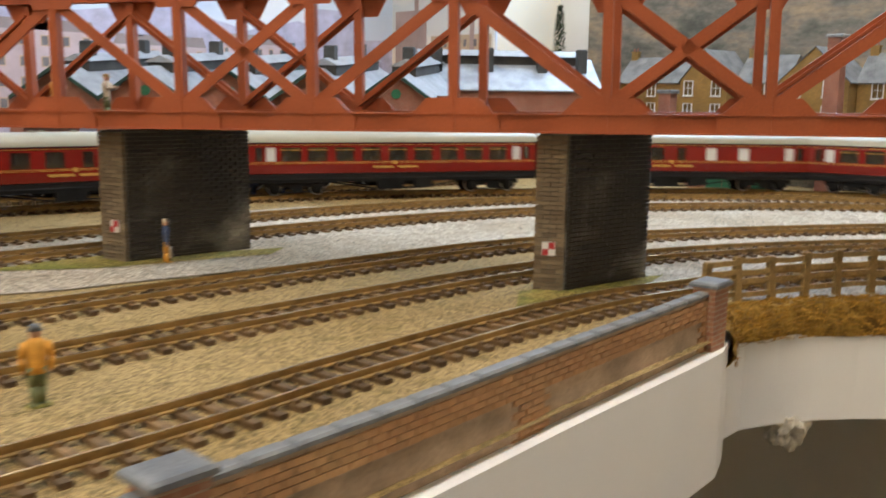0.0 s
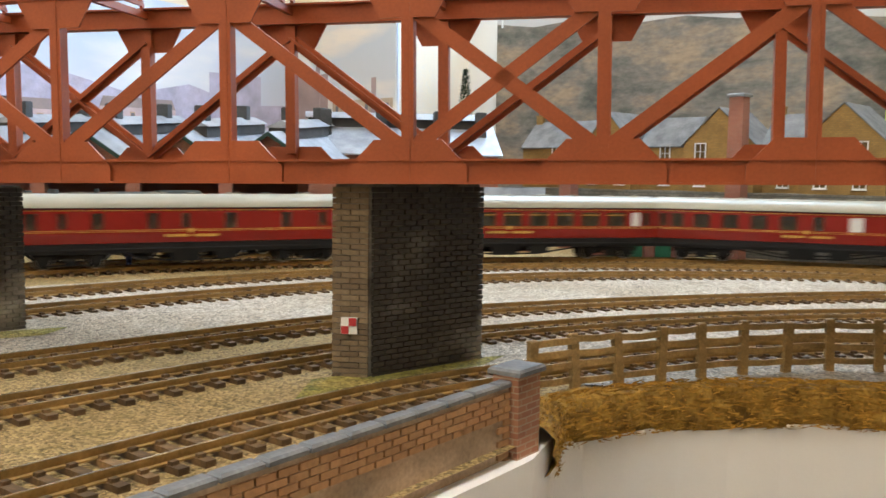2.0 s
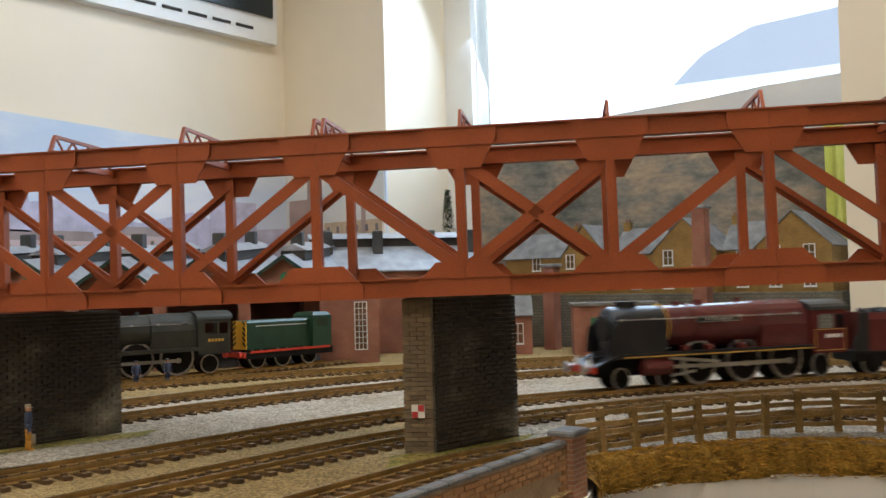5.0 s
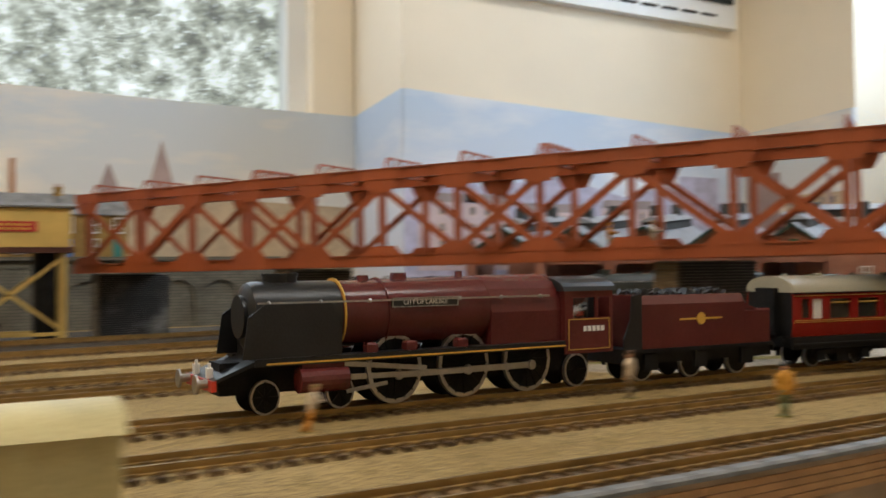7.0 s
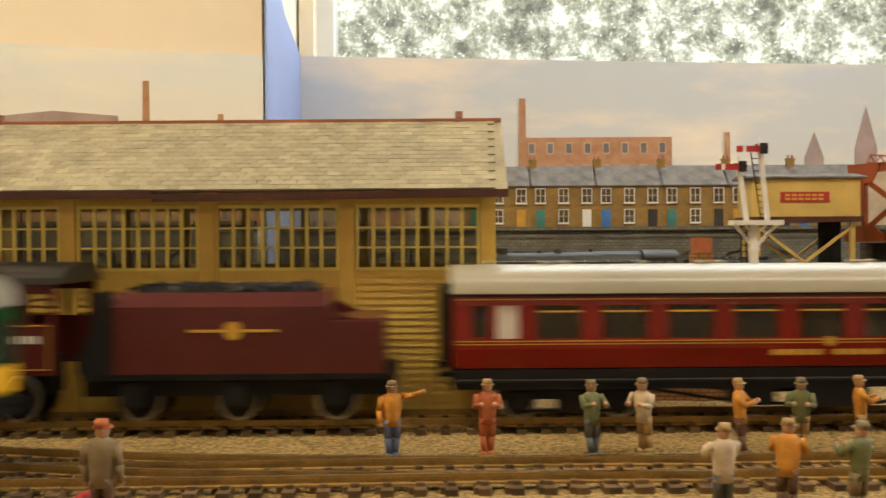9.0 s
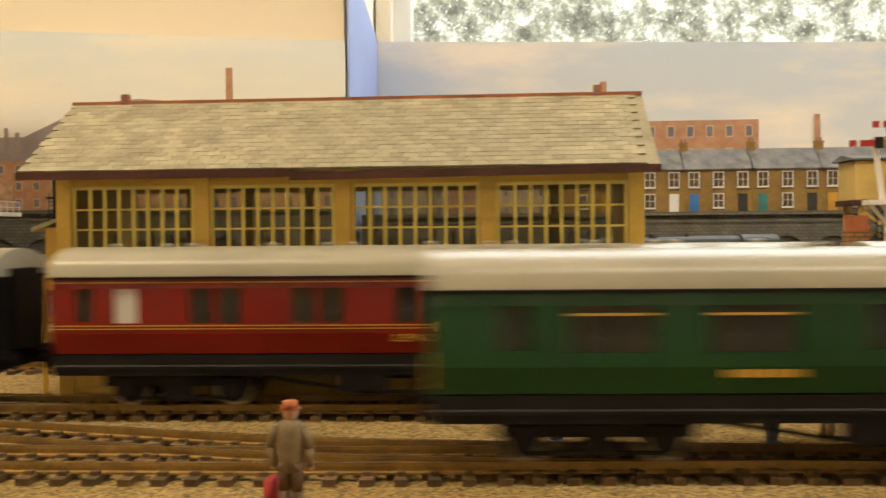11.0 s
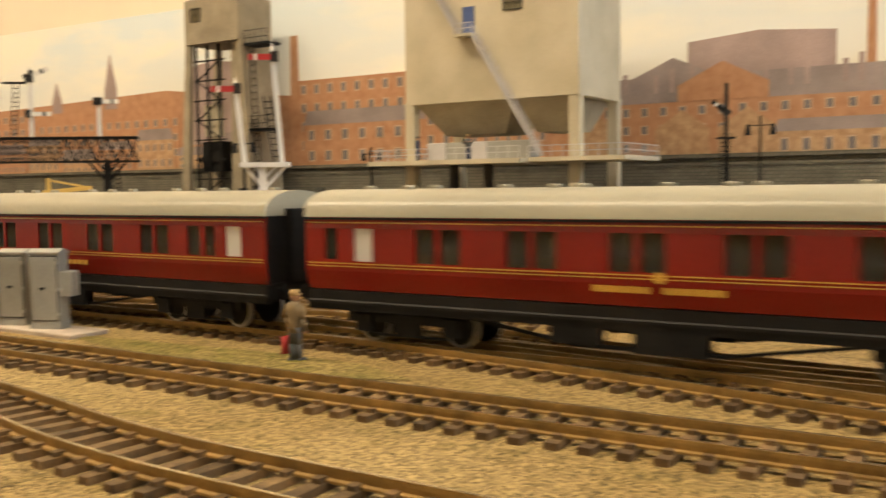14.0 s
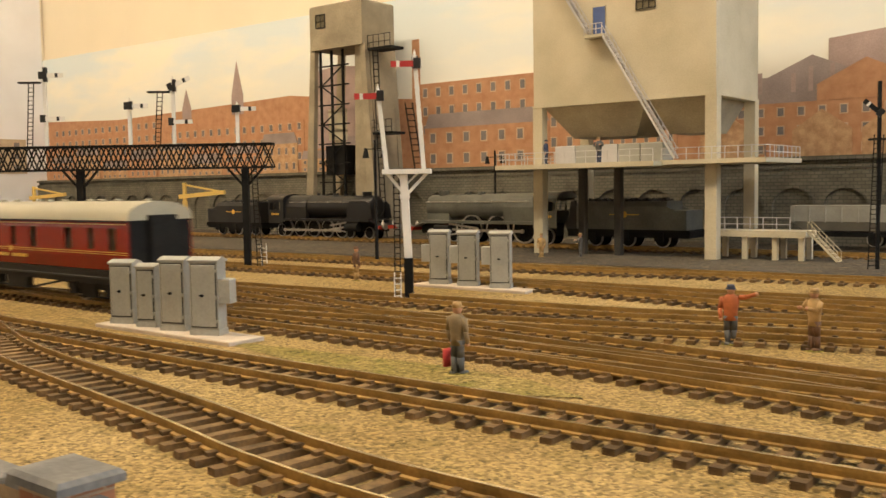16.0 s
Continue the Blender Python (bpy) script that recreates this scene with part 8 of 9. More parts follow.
def signal_gantry():
    a, b = Vector((-1.276, 0.514, 0)), Vector((-1.50, 0.345, 0))
    d = (b - a).normalized()
    ang = math.degrees(math.atan2(d.y, d.x))
    L = (b - a).length
    t = thing("signal_gantry", "black lattice signal gantry with white semaphore posts", "signal gantry", m=pose(a.x, a.y, 0, 0, 0, ang))
    z0, z1 = 0.0790, 0.0965
    e0 = -0.022
    for y in (-0.005, 0.005):
        bm = bmesh.new()
        bar(bm, (e0, y, z0), (L, y, z0), 0.0014)
        bar(bm, (e0, y, z1), (L, y, z1), 0.0014)
        x, up = e0, True
        while x < L - 0.006:
            bar(bm, (x, y, z0 if up else z1), (x + 0.0075, y, z1 if up else z0), 0.0010)
            bar(bm, (x, y, z1 if up else z0), (x + 0.0075, y, z0 if up else z1), 0.0008)
            x += 0.0075
            up = not up
        part("lattice", bm, DARK, t)
    bm = bmesh.new()
    box(bm, e0, L, -0.006, 0.006, z1, z1 + 0.0010)
    part("walkway", bm, DARK, t)
    for x in (0.0, 0.128):
        bm = bmesh.new()
        bar(bm, (x, 0, 0), (x, 0, z0), 0.0050)
        bbox_bevel(bm, x - 0.006, x + 0.006, -0.005, 0.005, 0, 0.0025, 0.0006)
        for s in (-1, 1):
            bar(bm, (x, 0, z0 - 0.016), (x + s * 0.014, 0, z0), 0.0016)
            bar(bm, (x, 0, z0 - 0.010), (x + s * 0.008, 0, z0), 0.0012)
        part("column", bm, DARK, t)
    ladder(t, (-0.010, 0.002, 0.0), (-0.007, 0.002, z0), 0.004, DARK)
    ladder(t, (-0.012, -0.004, 0.0), (-0.012, -0.002, 0.020), 0.004, WHITE)
    for x, hh, n, ang2 in ((0.005, 0.030, 1, 0), (0.054, 0.050, 2, -25), (0.088, 0.034, 1, 0), (0.153, 0.061, 2, 0), (0.205, 0.040, 1, 0)):
        bm = bmesh.new()
        bar(bm, (x, 0, z1), (x, 0, z1 + hh), 0.0024)
        tube(bm, (x, 0, z1 + hh), (x, 0, z1 + hh + 0.003), 0.0011, 0.0002, 8)
        doll = part("doll", bm, WHITE, t)
        arm_on(doll, (x, 0.0020, z1 + hh * 0.90), -0.0150, WHITE, BLACK, -ang2)
        if n == 2:
            arm_on(doll, (x, 0.0020, z1 + hh * 0.36), -0.0150, WHITE, BLACK, 0)
        bm = bmesh.new()
        box(bm, x - 0.0030, x - 0.0005, 0.0008, 0.0035, z1 + hh * 0.82, z1 + hh)
        part("lamp", bm, BLACK, doll)
        if n == 2:
            ladder(t, (x + 0.012, 0.003, z1), (x + 0.009, 0.003, z1 + hh * 0.8), 0.004)
            bm = bmesh.new()
            box(bm, x + 0.002, x + 0.018, 0.001, 0.006, z1 + hh * 0.80, z1 + hh * 0.80 + 0.0012)
            part("landing", bm, DARK, t)
    return t


signal_gantry()


def ladder_signal(label, x, y, h):
    t = thing("signal_post", label, "signal", "semaphore signals", m=pose(x, y, 0, 0, 0, 30))
    bm = bmesh.new()
    bar(bm, (0, 0, 0), (0, 0, h), 0.0022)
    part("post", bm, DARK, t)
    ladder(t, (-0.004, -0.003, 0), (-0.001, -0.003, h * 0.72), 0.0060)
    bm = bmesh.new()
    box(bm, -0.006, 0.006, -0.004, 0.004, h * 0.69, h * 0.70)
    part("landing", bm, DARK, t)
    arm_on(t, (-0.001, -0.001, h * 0.84), -0.012, DARK, WHITE, 40)


ladder_signal("dark signal post with an iron ladder", -0.876, 0.734, 0.129)
for lx, ly, lh in ((-0.877, 0.842, 0.112), (-1.29, 0.865, 0.100), (-1.22, 0.60, 0.10)):
    lamp = thing("yard_lamp_post", "dark double-headed yard lamp post", "lamp post", "yard lamp posts", m=pose(lx, ly, 0))
    bm = bmesh.new()
    tube(bm, (0, 0, 0), (0, 0, lh), 0.0016, 0.0009, 8)
    bar(bm, (-0.010, 0, lh * 0.93), (0.010, 0, lh * 0.93), 0.0008)
    part("post", bm, DARK, lamp)
    for s in (-1, 1):
        bm = bmesh.new()
        tube(bm, (s * 0.010, 0, lh * 0.86), (s * 0.010, 0, lh * 0.94), 0.0028, 0.0012, 10)
        part("lantern", bm, DARK, lamp)


# ---------------------------------------------------------------- lineside cabinets, hut, van body
def cabinet(x, y, turn, w, h, side_box=0, parent_label=""):
    t = thing("lineside_cabinet", "grey metal lineside equipment cabinet with latched doors", "cabinet", "lineside cabinets", m=pose(x, y, 0.0018, 0, 0, turn))
    d = 0.0068
    bm = bmesh.new()
    box(bm, -w / 2, w / 2, -d / 2, d / 2, 0.0006, h - 0.0012)
    box(bm, -w / 2 - 0.0004, w / 2 + 0.0004, -d / 2 - 0.0004, d / 2 + 0.0004, 0, 0.0026)
    body = part("body", bm, CABINET, t)
    bm = bmesh.new()
    prism(bm, [(-d / 2 - 0.0006, h - 0.0013), (d / 2 + 0.0006, h - 0.0013), (d / 2 + 0.0006, h - 0.0006), (0, h + 0.0008), (-d / 2 - 0.0006, h - 0.0006)], -w / 2 - 0.0006, w / 2 + 0.0006, "x")
    part("lid", bm, CABINET, t)
    bm = bmesh.new()
    box(bm, -w / 2 + 0.0006, w / 2 - 0.0006, -d / 2 - 0.0002, -d / 2, 0.0032, h - 0.0020)
    part("door_seal", bm, DIM, body)
    bm = bmesh.new()
    bbox_bevel(bm, -w / 2 + 0.0010, w / 2 - 0.0010, -d / 2 - 0.0006, -d / 2 - 0.0001, 0.0037, h - 0.0025, 0.0002)
    door = part("door", bm, CABINET, body)
    bm = bmesh.new()
    for z in (0.006, h * 0.5, h - 0.005):
        box(bm, w / 2 - 0.0010, w / 2 + 0.0007, -d / 2 - 0.0012, -d / 2 + 0.0010, z - 0.0006, z + 0.0006)
    part("hinge", bm, CABINET, door)
    bm = bmesh.new()
    tube(bm, (-0.0004, -d / 2 - 0.0014, h * 0.52), (-0.0004, -d / 2 - 0.0002, h * 0.52), 0.0006, seg=8)
    box(bm, -0.0014, 0.0006, -d / 2 - 0.0016, -d / 2 - 0.0010, h * 0.515, h * 0.53)
    part("latch", bm, DARK, door)
    if side_box:
        s = side_box
        bm = bmesh.new()
        xa, xb = sorted((s * w / 2, s * (w / 2 + 0.0052)))
        bbox_bevel(bm, xa, xb, -d / 2 + 0.0004, d / 2 - 0.0008, h * 0.42, h * 0.74, 0.0005)
        part("side_box", bm, CABINET, t)
    return t


def slab(name, x0, y0, x1, y1, w, label):
    a, b = Vector((x0, y0, 0)), Vector((x1, y1, 0))
    d = (b - a).normalized()
    m = pose((x0 + x1) / 2, (y0 + y1) / 2, 0, 0, 0, math.degrees(math.atan2(d.y, d.x)))
    t = thing(name, label, "plinth", m=m)
    bm = bmesh.new()
    L = (b - a).length / 2
    bbox_bevel(bm, -L, L, -w / 2, w / 2, -0.0005, 0.0018, 0.0004)
    part("slab", bm, PINK_BASE, t)


slab("cabinet_plinth", -1.102, 0.290, -1.006, 0.290, 0.018, "pinkish concrete plinth under grey cabinets")
for x, w, h, sb in ((-1.0905, 0.0118, 0.0285, 0), (-1.0715, 0.0095, 0.0275, 0), (-1.0520, 0.0118, 0.0312, 0), (-1.0300, 0.0130, 0.0318, 1)):
    cabinet(x, 0.290, 22, w, h, sb)
slab("cabinet_plinth", -1.088, 0.497, -1.004, 0.497, 0.016, "pinkish concrete plinth under grey cabinets")
for x in (-1.072, -1.050, -1.026):
    cabinet(x, 0.497, 22, 0.0120, 0.0330, -1)


def build_hut():
    t = thing("platelayers_hut", "brown timber platelayers hut with pale slate roof", "hut")
    x0, x1, y0, y1, ze, zr = -0.317, -0.255, 0.223, 0.251, 0.0265, 0.0470
    wood = mat("brown_hut_boards", (0.11, 0.060, 0.035), 0.75, vary=0.35, scale=80)
    bm = bmesh.new()
    box(bm, x0 + 0.0005, x1 - 0.0005, y0 + 0.0006, y1 - 0.0005, 0, ze)
    for x in (x0, x1 - 0.001):
        prism(bm, [(y0, ze), (y1, ze), ((y0 + y1) / 2, zr - 0.001)], x, x + 0.001, "x")
    wall = part("wall", bm, wood, t)
    z = 0.0
    while z < ze - 0.001:
        bm = bmesh.new()
        box(bm, x0, x1, y0 - random.uniform(0, .0002), y0 + 0.0010, z, min(z + 0.0026, ze))
        part("board", bm, wood, wall)
        bm = bmesh.new()
        box(bm, x1 - 0.0008, x1 + random.uniform(0.0001, .0003), y0 + 0.001, y1, z, min(z + 0.0026, ze))
        part("board", bm, wood, wall)
        z += 0.0029
    ym = (y0 + y1) / 2
    for s, yy in ((-1, y0 - 0.004), (1, y1 + 0.004)):
        bm = bmesh.new()
        prism(bm, [(yy, ze - 0.0035), (ym, zr), (ym, zr + 0.0012), (yy, ze - 0.0023)], x0 - 0.004, x1 + 0.004, "x")
        part("roof_slope", bm, mat("hut_slate_%d" % s, (0.30, 0.24, 0.19), 0.7, vary=0.2, scale=90), t)
    window_grid(wall, pose(x0 + 0.022, y0 - 0.0006, 0.0095), 0.0145, 0.0110, 3, 2, TANK_YELLOW, 0.0011)
    bm = bmesh.new()
    box(bm, x1 - 0.010, x1 - 0.003, ym + 0.002, ym + 0.009, zr - 0.006, zr + 0.0075)
    part("chimney", bm, BRICK_ORANGE, t)
    # grounded van body
    v = thing("grounded_van_body", "cream grounded van body used as a store", "van body")
    x0, x1, y0, y1, ze = -0.2420, -0.1815, 0.204, 0.234, 0.0258
    bm = bmesh.new()
    box(bm, x0 + 0.0004, x1 - 0.0004, y0 + 0.0003, y1 - 0.0003, 0, ze)
    body = part("body", bm, VAN_CREAM, v)
    x = x0
    while x < x1 - 0.0005:
        bm = bmesh.new()
        box(bm, x + 0.0001, min(x + 0.0034, x1), y0, y0 + 0.0008, 0, ze)
        part("plank", bm, VAN_CREAM, body)
        x += 0.0036
    bm = bmesh.new()
    arc = [(y0 - 0.0012 + (y1 - y0 + 0.0024) * i / 10, ze + 0.0068 * math.sin(math.pi * i / 10) ** 0.7) for i in range(11)]
    prism(bm, arc, x0 - 0.0014, x1 + 0.0014, "x")
    part("roof", bm, VAN_CREAM, v, smooth=True)
    bm = bmesh.new()
    box(bm, x0 - 0.0008, x0, ym - 0.012, ym - 0.004, 0.011, 0.018)
    part("end_window", bm, DIM, body)
    bm = bmesh.new()
    box(bm, x0 + 0.006, x0 + 0.012, 0.222, 0.228, ze + 0.003, ze + 0.0135)
    part("stove_pipe", bm, VAN_CREAM, v)
    for x in (x0 + 0.001, (x0 + x1) / 2 - 0.008, (x0 + x1) / 2 + 0.008, x1 - 0.001):
        bm = bmesh.new()
        box(bm, x - 0.0009, x + 0.0009, y0 - 0.0009, y0, 0, ze)
        part("strapping", bm, VAN_CREAM, body)


build_hut()


# ---------------------------------------------------------------- engine shed and houses by the right window
SHED_BARGE = mat("dark_bargeboard", (0.020, 0.045, 0.032), 0.6, vary=0.2)
FLUE = mat("sooty_flue", (0.055, 0.056, 0.055), 0.7, vary=0.3)


def build_shed():
    a, b = Vector((0.325, 0.905, 0)), Vector((0.672, 0.622, 0))
    d = (b - a).normalized()
    L = (b - a).length
    t = thing("engine_shed", "red brick engine shed with slate gables and roof vents", "engine shed", m=pose(a.x, a.y, 0, 0, 0, math.degrees(math.atan2(d.y, d.x))))
    bays, D, ze, zr, lean = 5, 0.20, 0.080, 0.108, 0.30
    w = (L - 0.052) / bays
    bm = bmesh.new()
    box(bm, 0, L - 0.052, D - 0.004, D, 0, ze)
    box(bm, 0, 0.004, 0.004, D, 0, ze)
    back = part("rear_wall", bm, BRICK_ORANGE, t)
    for i in range(bays + 1):
        bm = bmesh.new()
        x = i * w
        box(bm, x - 0.006, x + 0.006, 0, 0.010, 0, ze)
        part("brick_column", bm, BRICK_ORANGE, t)
    for i in range(bays):
        bm = bmesh.new()
        x = i * w
        box(bm, x + 0.006, x + w - 0.006, 0.001, 0.008, 0.066, ze)
        prism(bm, [(x, ze), (x + w, ze), (x + w / 2, zr)], 0.001, 0.006, "y")
        part("gable", bm, BRICK_ORANGE, t)
        bm = bmesh.new()
        tube(bm, (x + w / 2, -0.0006, ze + 0.007), (x + w / 2, 0.002, ze + 0.007), 0.0048, seg=16)
        part("round_window", bm, DOOR_GREEN, t)
        xm = x + w / 2
        def askew(b_):
            for v in b_.verts:
                v.co.x += lean * v.co.y
                v.co.z += 0.07 * v.co.y
        for s in (-1, 1):
            bm = bmesh.new()
            prism(bm, [(xm + s * (w / 2 + 0.0005), ze - 0.001), (xm, zr), (xm, zr + 0.0013), (xm + s * (w / 2 + 0.0005), ze + 0.0005)], -0.006, D, "y")
            askew(bm)
            part("roof_slope", bm, SHED_SLATE, t)
            bm = bmesh.new()
            prism(bm, [(xm + s * (w / 2 + 0.0008), ze - 0.0030), (xm, zr - 0.0022), (xm, zr + 0.0016), (xm + s * (w / 2 + 0.0008), ze + 0.0008)], -0.0075, -0.0058, "y")
            askew(bm)
            part("bargeboard", bm, SHED_BARGE, t)
        bm = bmesh.new()
        prism(bm, [(xm - 0.012, zr - 0.006), (xm + 0.012, zr - 0.006), (xm + 0.012, zr + 0.004), (xm - 0.012, zr + 0.004)], 0.030, D - 0.02, "y")
        askew(bm)
        vent = part("ridge_vent", bm, DIM, t)
        bm = bmesh.new()
        prism(bm, [(xm - 0.015, zr + 0.004), (xm + 0.015, zr + 0.004), (xm, zr + 0.011)], 0.028, D - 0.018, "y")
        askew(bm)
        part("vent_roof", bm, SHED_SLATE, vent)
        for yy in (0.050, 0.150):
            bm = bmesh.new()
            bbox_bevel(bm, xm - 0.0055, xm + 0.0055, yy - 0.005, yy + 0.005, zr - 0.004, zr + 0.023, 0.001)
            askew(bm)
            part("flue", bm, FLUE, t)
    bm = bmesh.new()
    box(bm, 0, L - 0.052, 0.010, D - 0.004, 0.0008, 0.0012)
    part("pit_floor", bm, DIM, t)
    # brick end block with a tall arched window
    bm = bmesh.new()
    box(bm, L - 0.046, L, 0, 0.060, 0, 0.082)
    end = part("end_block", bm, BRICK_ORANGE, t)
    window_grid(end, pose(L - 0.018, -0.0006, 0.014), 0.011, 0.046, 3, 8, WHITE, 0.0010)
    bm = bmesh.new()
    box(bm, L - 0.050, L + 0.002, -0.002, 0.062, 0.082, 0.086)
    part("parapet", bm, BRICK_ORANGE, t)


build_shed()


def build_rear_shed():
    """Taller repair shop behind the engine shed, its ridge running towards the window."""
    a, b = Vector((0.722, 0.795, 0)), Vector((0.888, 0.668, 0))
    d = (b - a).normalized()
    L, h, ze, zr = (b - a).length, 0.052, 0.094, 0.128
    t = thing("repair_shop", "brick repair shop with pale slate roof and flues", "shed", m=pose(a.x, a.y, 0, 0, 0, math.degrees(math.atan2(d.y, d.x))))
    bm = bmesh.new()
    prism(bm, [(-h, 0), (h, 0), (h, ze), (0, zr), (-h, ze)], 0, L, "x")
    part("wall", bm, BRICK_ORANGE, t)
    for s in (-1, 1):
        bm = bmesh.new()
        prism(bm, [(s * (h + 0.004), ze - 0.0022), (0, zr + 0.0002), (0, zr + 0.0018), (s * (h + 0.004), ze - 0.0006)], -0.004, L + 0.004, "x")
        part("roof_slope", bm, SHED_SLATE, t)
    bm = bmesh.new()
    prism(bm, [(-0.012, zr - 0.006), (0.012, zr - 0.006), (0.012, zr + 0.0035), (-0.012, zr + 0.0035)], 0.012, L - 0.012, "x")
    vent = part("ridge_vent", bm, DIM, t)
    bm = bmesh.new()
    prism(bm, [(-0.016, zr + 0.0035), (0.016, zr + 0.0035), (0, zr + 0.0105)], 0.009, L - 0.009, "x")
    part("vent_roof", bm, SHED_SLATE, vent)
    for x in (0.030, 0.088, 0.150, 0.196):
        bm = bmesh.new()
        bbox_bevel(bm, x - 0.0055, x + 0.0055, -0.026, -0.016, zr - 0.018, zr + 0.012, 0.001)
        part("flue", bm, FLUE, t)


build_rear_shed()


def small_buildings():
    # posted brick office with a lean roof
    o = gable_house("yard_office", "small red brick yard office with blue slate roof", pose(0.815, 0.575, 0, 0, 0, -52), 0.062, 0.045, 0.042, 0.060, BRICK_ORANGE, ROOF_SLATE,
                    [(0.016, 0.012, 0.010, 0.020), (0.001, 0.012, 0.008, 0.020)], "yard buildings", 0, doors=((-0.022, 0.010, 0.027, DOOR_GREEN),))
    g = thing("brick_garage", "red brick garage with green double doors", "garage", "yard buildings", m=pose(0.842, 0.452, 0, 0, 0, -55))
    bm = bmesh.new()
    box(bm, -0.042, 0.042, 0, 0.05, 0, 0.050)
    wall = part("wall", bm, BRICK_ORANGE, g)
    bm = bmesh.new()
    box(bm, -0.044, 0.044, -0.003, 0.052, 0.050, 0.0530)
    part("roof", bm, ROOF_SLATE, g)
    for x, w, h in ((-0.0165, 0.0155, 0.038), (-0.0005, 0.0155, 0.038), (0.026, 0.014, 0.032)):
        bm = bmesh.new()
        box(bm, x - w / 2, x + w / 2, -0.0010, 0.0004, 0, h)
        part("door", bm, DOOR_GREEN, wall)
    for x in (-0.038, 0.013, 0.038):
        bm = bmesh.new()
        box(bm, x - 0.0035, x + 0.0035, -0.0022, 0.001, 0, 0.050)
        part("buttress", bm, BRICK_ORANGE, wall)
    # stone wall and houses above the line
    t = thing("house_terrace_wall", "grey stone retaining wall below the houses", "wall", kind="structure")
    bm = bmesh.new()
    box(bm, 0.915, 1.042, 0.250, 0.668, 0, 0.060)
    part("wall", bm, STONE_GREY, t)
    for y, w in ((0.540, 0.058), (0.416, 0.072), (0.300, 0.074)):
        gable_house("stone_house", "ochre stone gabled house with slate roof", pose(0.962, y, 0.060, 0, 0, -90), w, 0.064, 0.046, 0.0800, BRICK_OCHRE, ROOF_SLATE,
                    [(-0.018, 0.031, 0.0100, 0.0150), (0.016, 0.031, 0.0100, 0.0150), (-0.018, 0.006, 0.0100, 0.0150), (0.016, 0.006, 0.0100, 0.0150)], "stone houses by the window", 0, along="y")
    for y, w, k in ((0.617, 0.094, 2), (0.4815, 0.056, 1), (0.3585, 0.040, 1)):
        gable_house("stone_house_wing", "ochre stone house wing with slate roof", pose(0.975, y, 0.060, 0, 0, -90), w, 0.056, 0.046, 0.0740, BRICK_OCHRE, ROOF_SLATE,
                    [(0.0, 0.030, 0.0100, 0.0150), (0.0, 0.006, 0.0100, 0.0150)], "stone houses by the window", k)
    c = thing("mill_chimney", "square red brick mill chimney with pale cap", "chimney")
    bm = bmesh.new()
    c0 = [(-0.0065, -0.0065), (0.0065, -0.0065), (0.0065, 0.0065), (-0.0065, 0.0065)]
    loft(bm, [[(0.893 + x * 1.25, 0.379 + y * 1.25, 0) for x, y in c0], [(0.893 + x, 0.379 + y, 0.146) for x, y in c0]])
    part("shaft", bm, BRICK_ORANGE, c)
    bm = bmesh.new()
    bbox_bevel(bm, 0.8845, 0.9015, 0.3705, 0.3875, 0.146, 0.1490, 0.0008)
    part("cap", bm, COPING, c)
    c = thing("brick_stack", "short red brick stack with pale cap", "chimney")
    bm = bmesh.new()
    box(bm, 0.872, 0.886, 0.545, 0.559, 0, 0.092)
    part("shaft", bm, BRICK_ORANGE, c)
    bm = bmesh.new()
    bbox_bevel(bm, 0.870, 0.888, 0.543, 0.561, 0.092, 0.096, 0.001)
    part("cap", bm, COPING, c)
    # conifer in the reveal
    t = thing("conifer", "slim dark green model conifer tree", "tree")
    bm = bmesh.new()
    tube(bm, (1.0, 0.80, 0), (1.0, 0.80, 0.10), 0.002, 0.0012)
    part("trunk", bm, FENCE, t)
    bm = bmesh.new()
    rng = random.Random(4)
    for _ in range(2600):
        f = rng.random()
        r = (0.0130 * (1 - f) ** 0.7 + 0.001) * rng.random() ** 0.4
        an = rng.uniform(0, 6.28)
        p = Vector((1.0 + math.cos(an) * r, 0.80 + math.sin(an) * r, 0.085 + f * 0.122))
        q = p + Vector((math.cos(an) * 0.004, math.sin(an) * 0.004, rng.uniform(-0.001, 0.003)))
        n = Vector((-math.sin(an), math.cos(an), 0)) * 0.0010
        bm.faces.new((bm.verts.new(p - n), bm.verts.new(p + n), bm.verts.new(q)))
    part("crown", bm, TREE_GREEN, t)
    # strip for a sunlit edge beside the window, sunlight put into its yellow
    t = thing("curtain", "narrow yellow green strip for a sunlit edge beside the window", "curtain")
    bm = bmesh.new()
    pts = [(1.03 + 0.004 * math.sin(i * 1.3), 0.272 + i * 0.003) for i in range(9)]
    prism(bm, pts + [(x + 0.001, y) for x, y in pts[::-1]], 0.10, 0.246)
    part("sunlit_edge", bm, mat("sunlit_edge_yellow", (0.62, 0.64, 0.16), 0.8, vary=0.1, scale=60), t)
    return o, g


small_buildings()


# ---------------------------------------------------------------- standing locomotives and wagons
def park(ob, line, s, wb, forward=1, scale=1.0):
    a, b = TRACK[line].at(s - wb / 2), TRACK[line].at(s + wb / 2)
    c = (a + b) / 2
    yaw = math.degrees(math.atan2(b.y - a.y, b.x - a.x)) + (0 if forward > 0 else 180)
    ob.matrix_world = pose(c.x, c.y, RAIL_Z, 0, 0, yaw) @ Matrix.Diagonal((scale, scale, scale * 1.03, 1))
    return ob


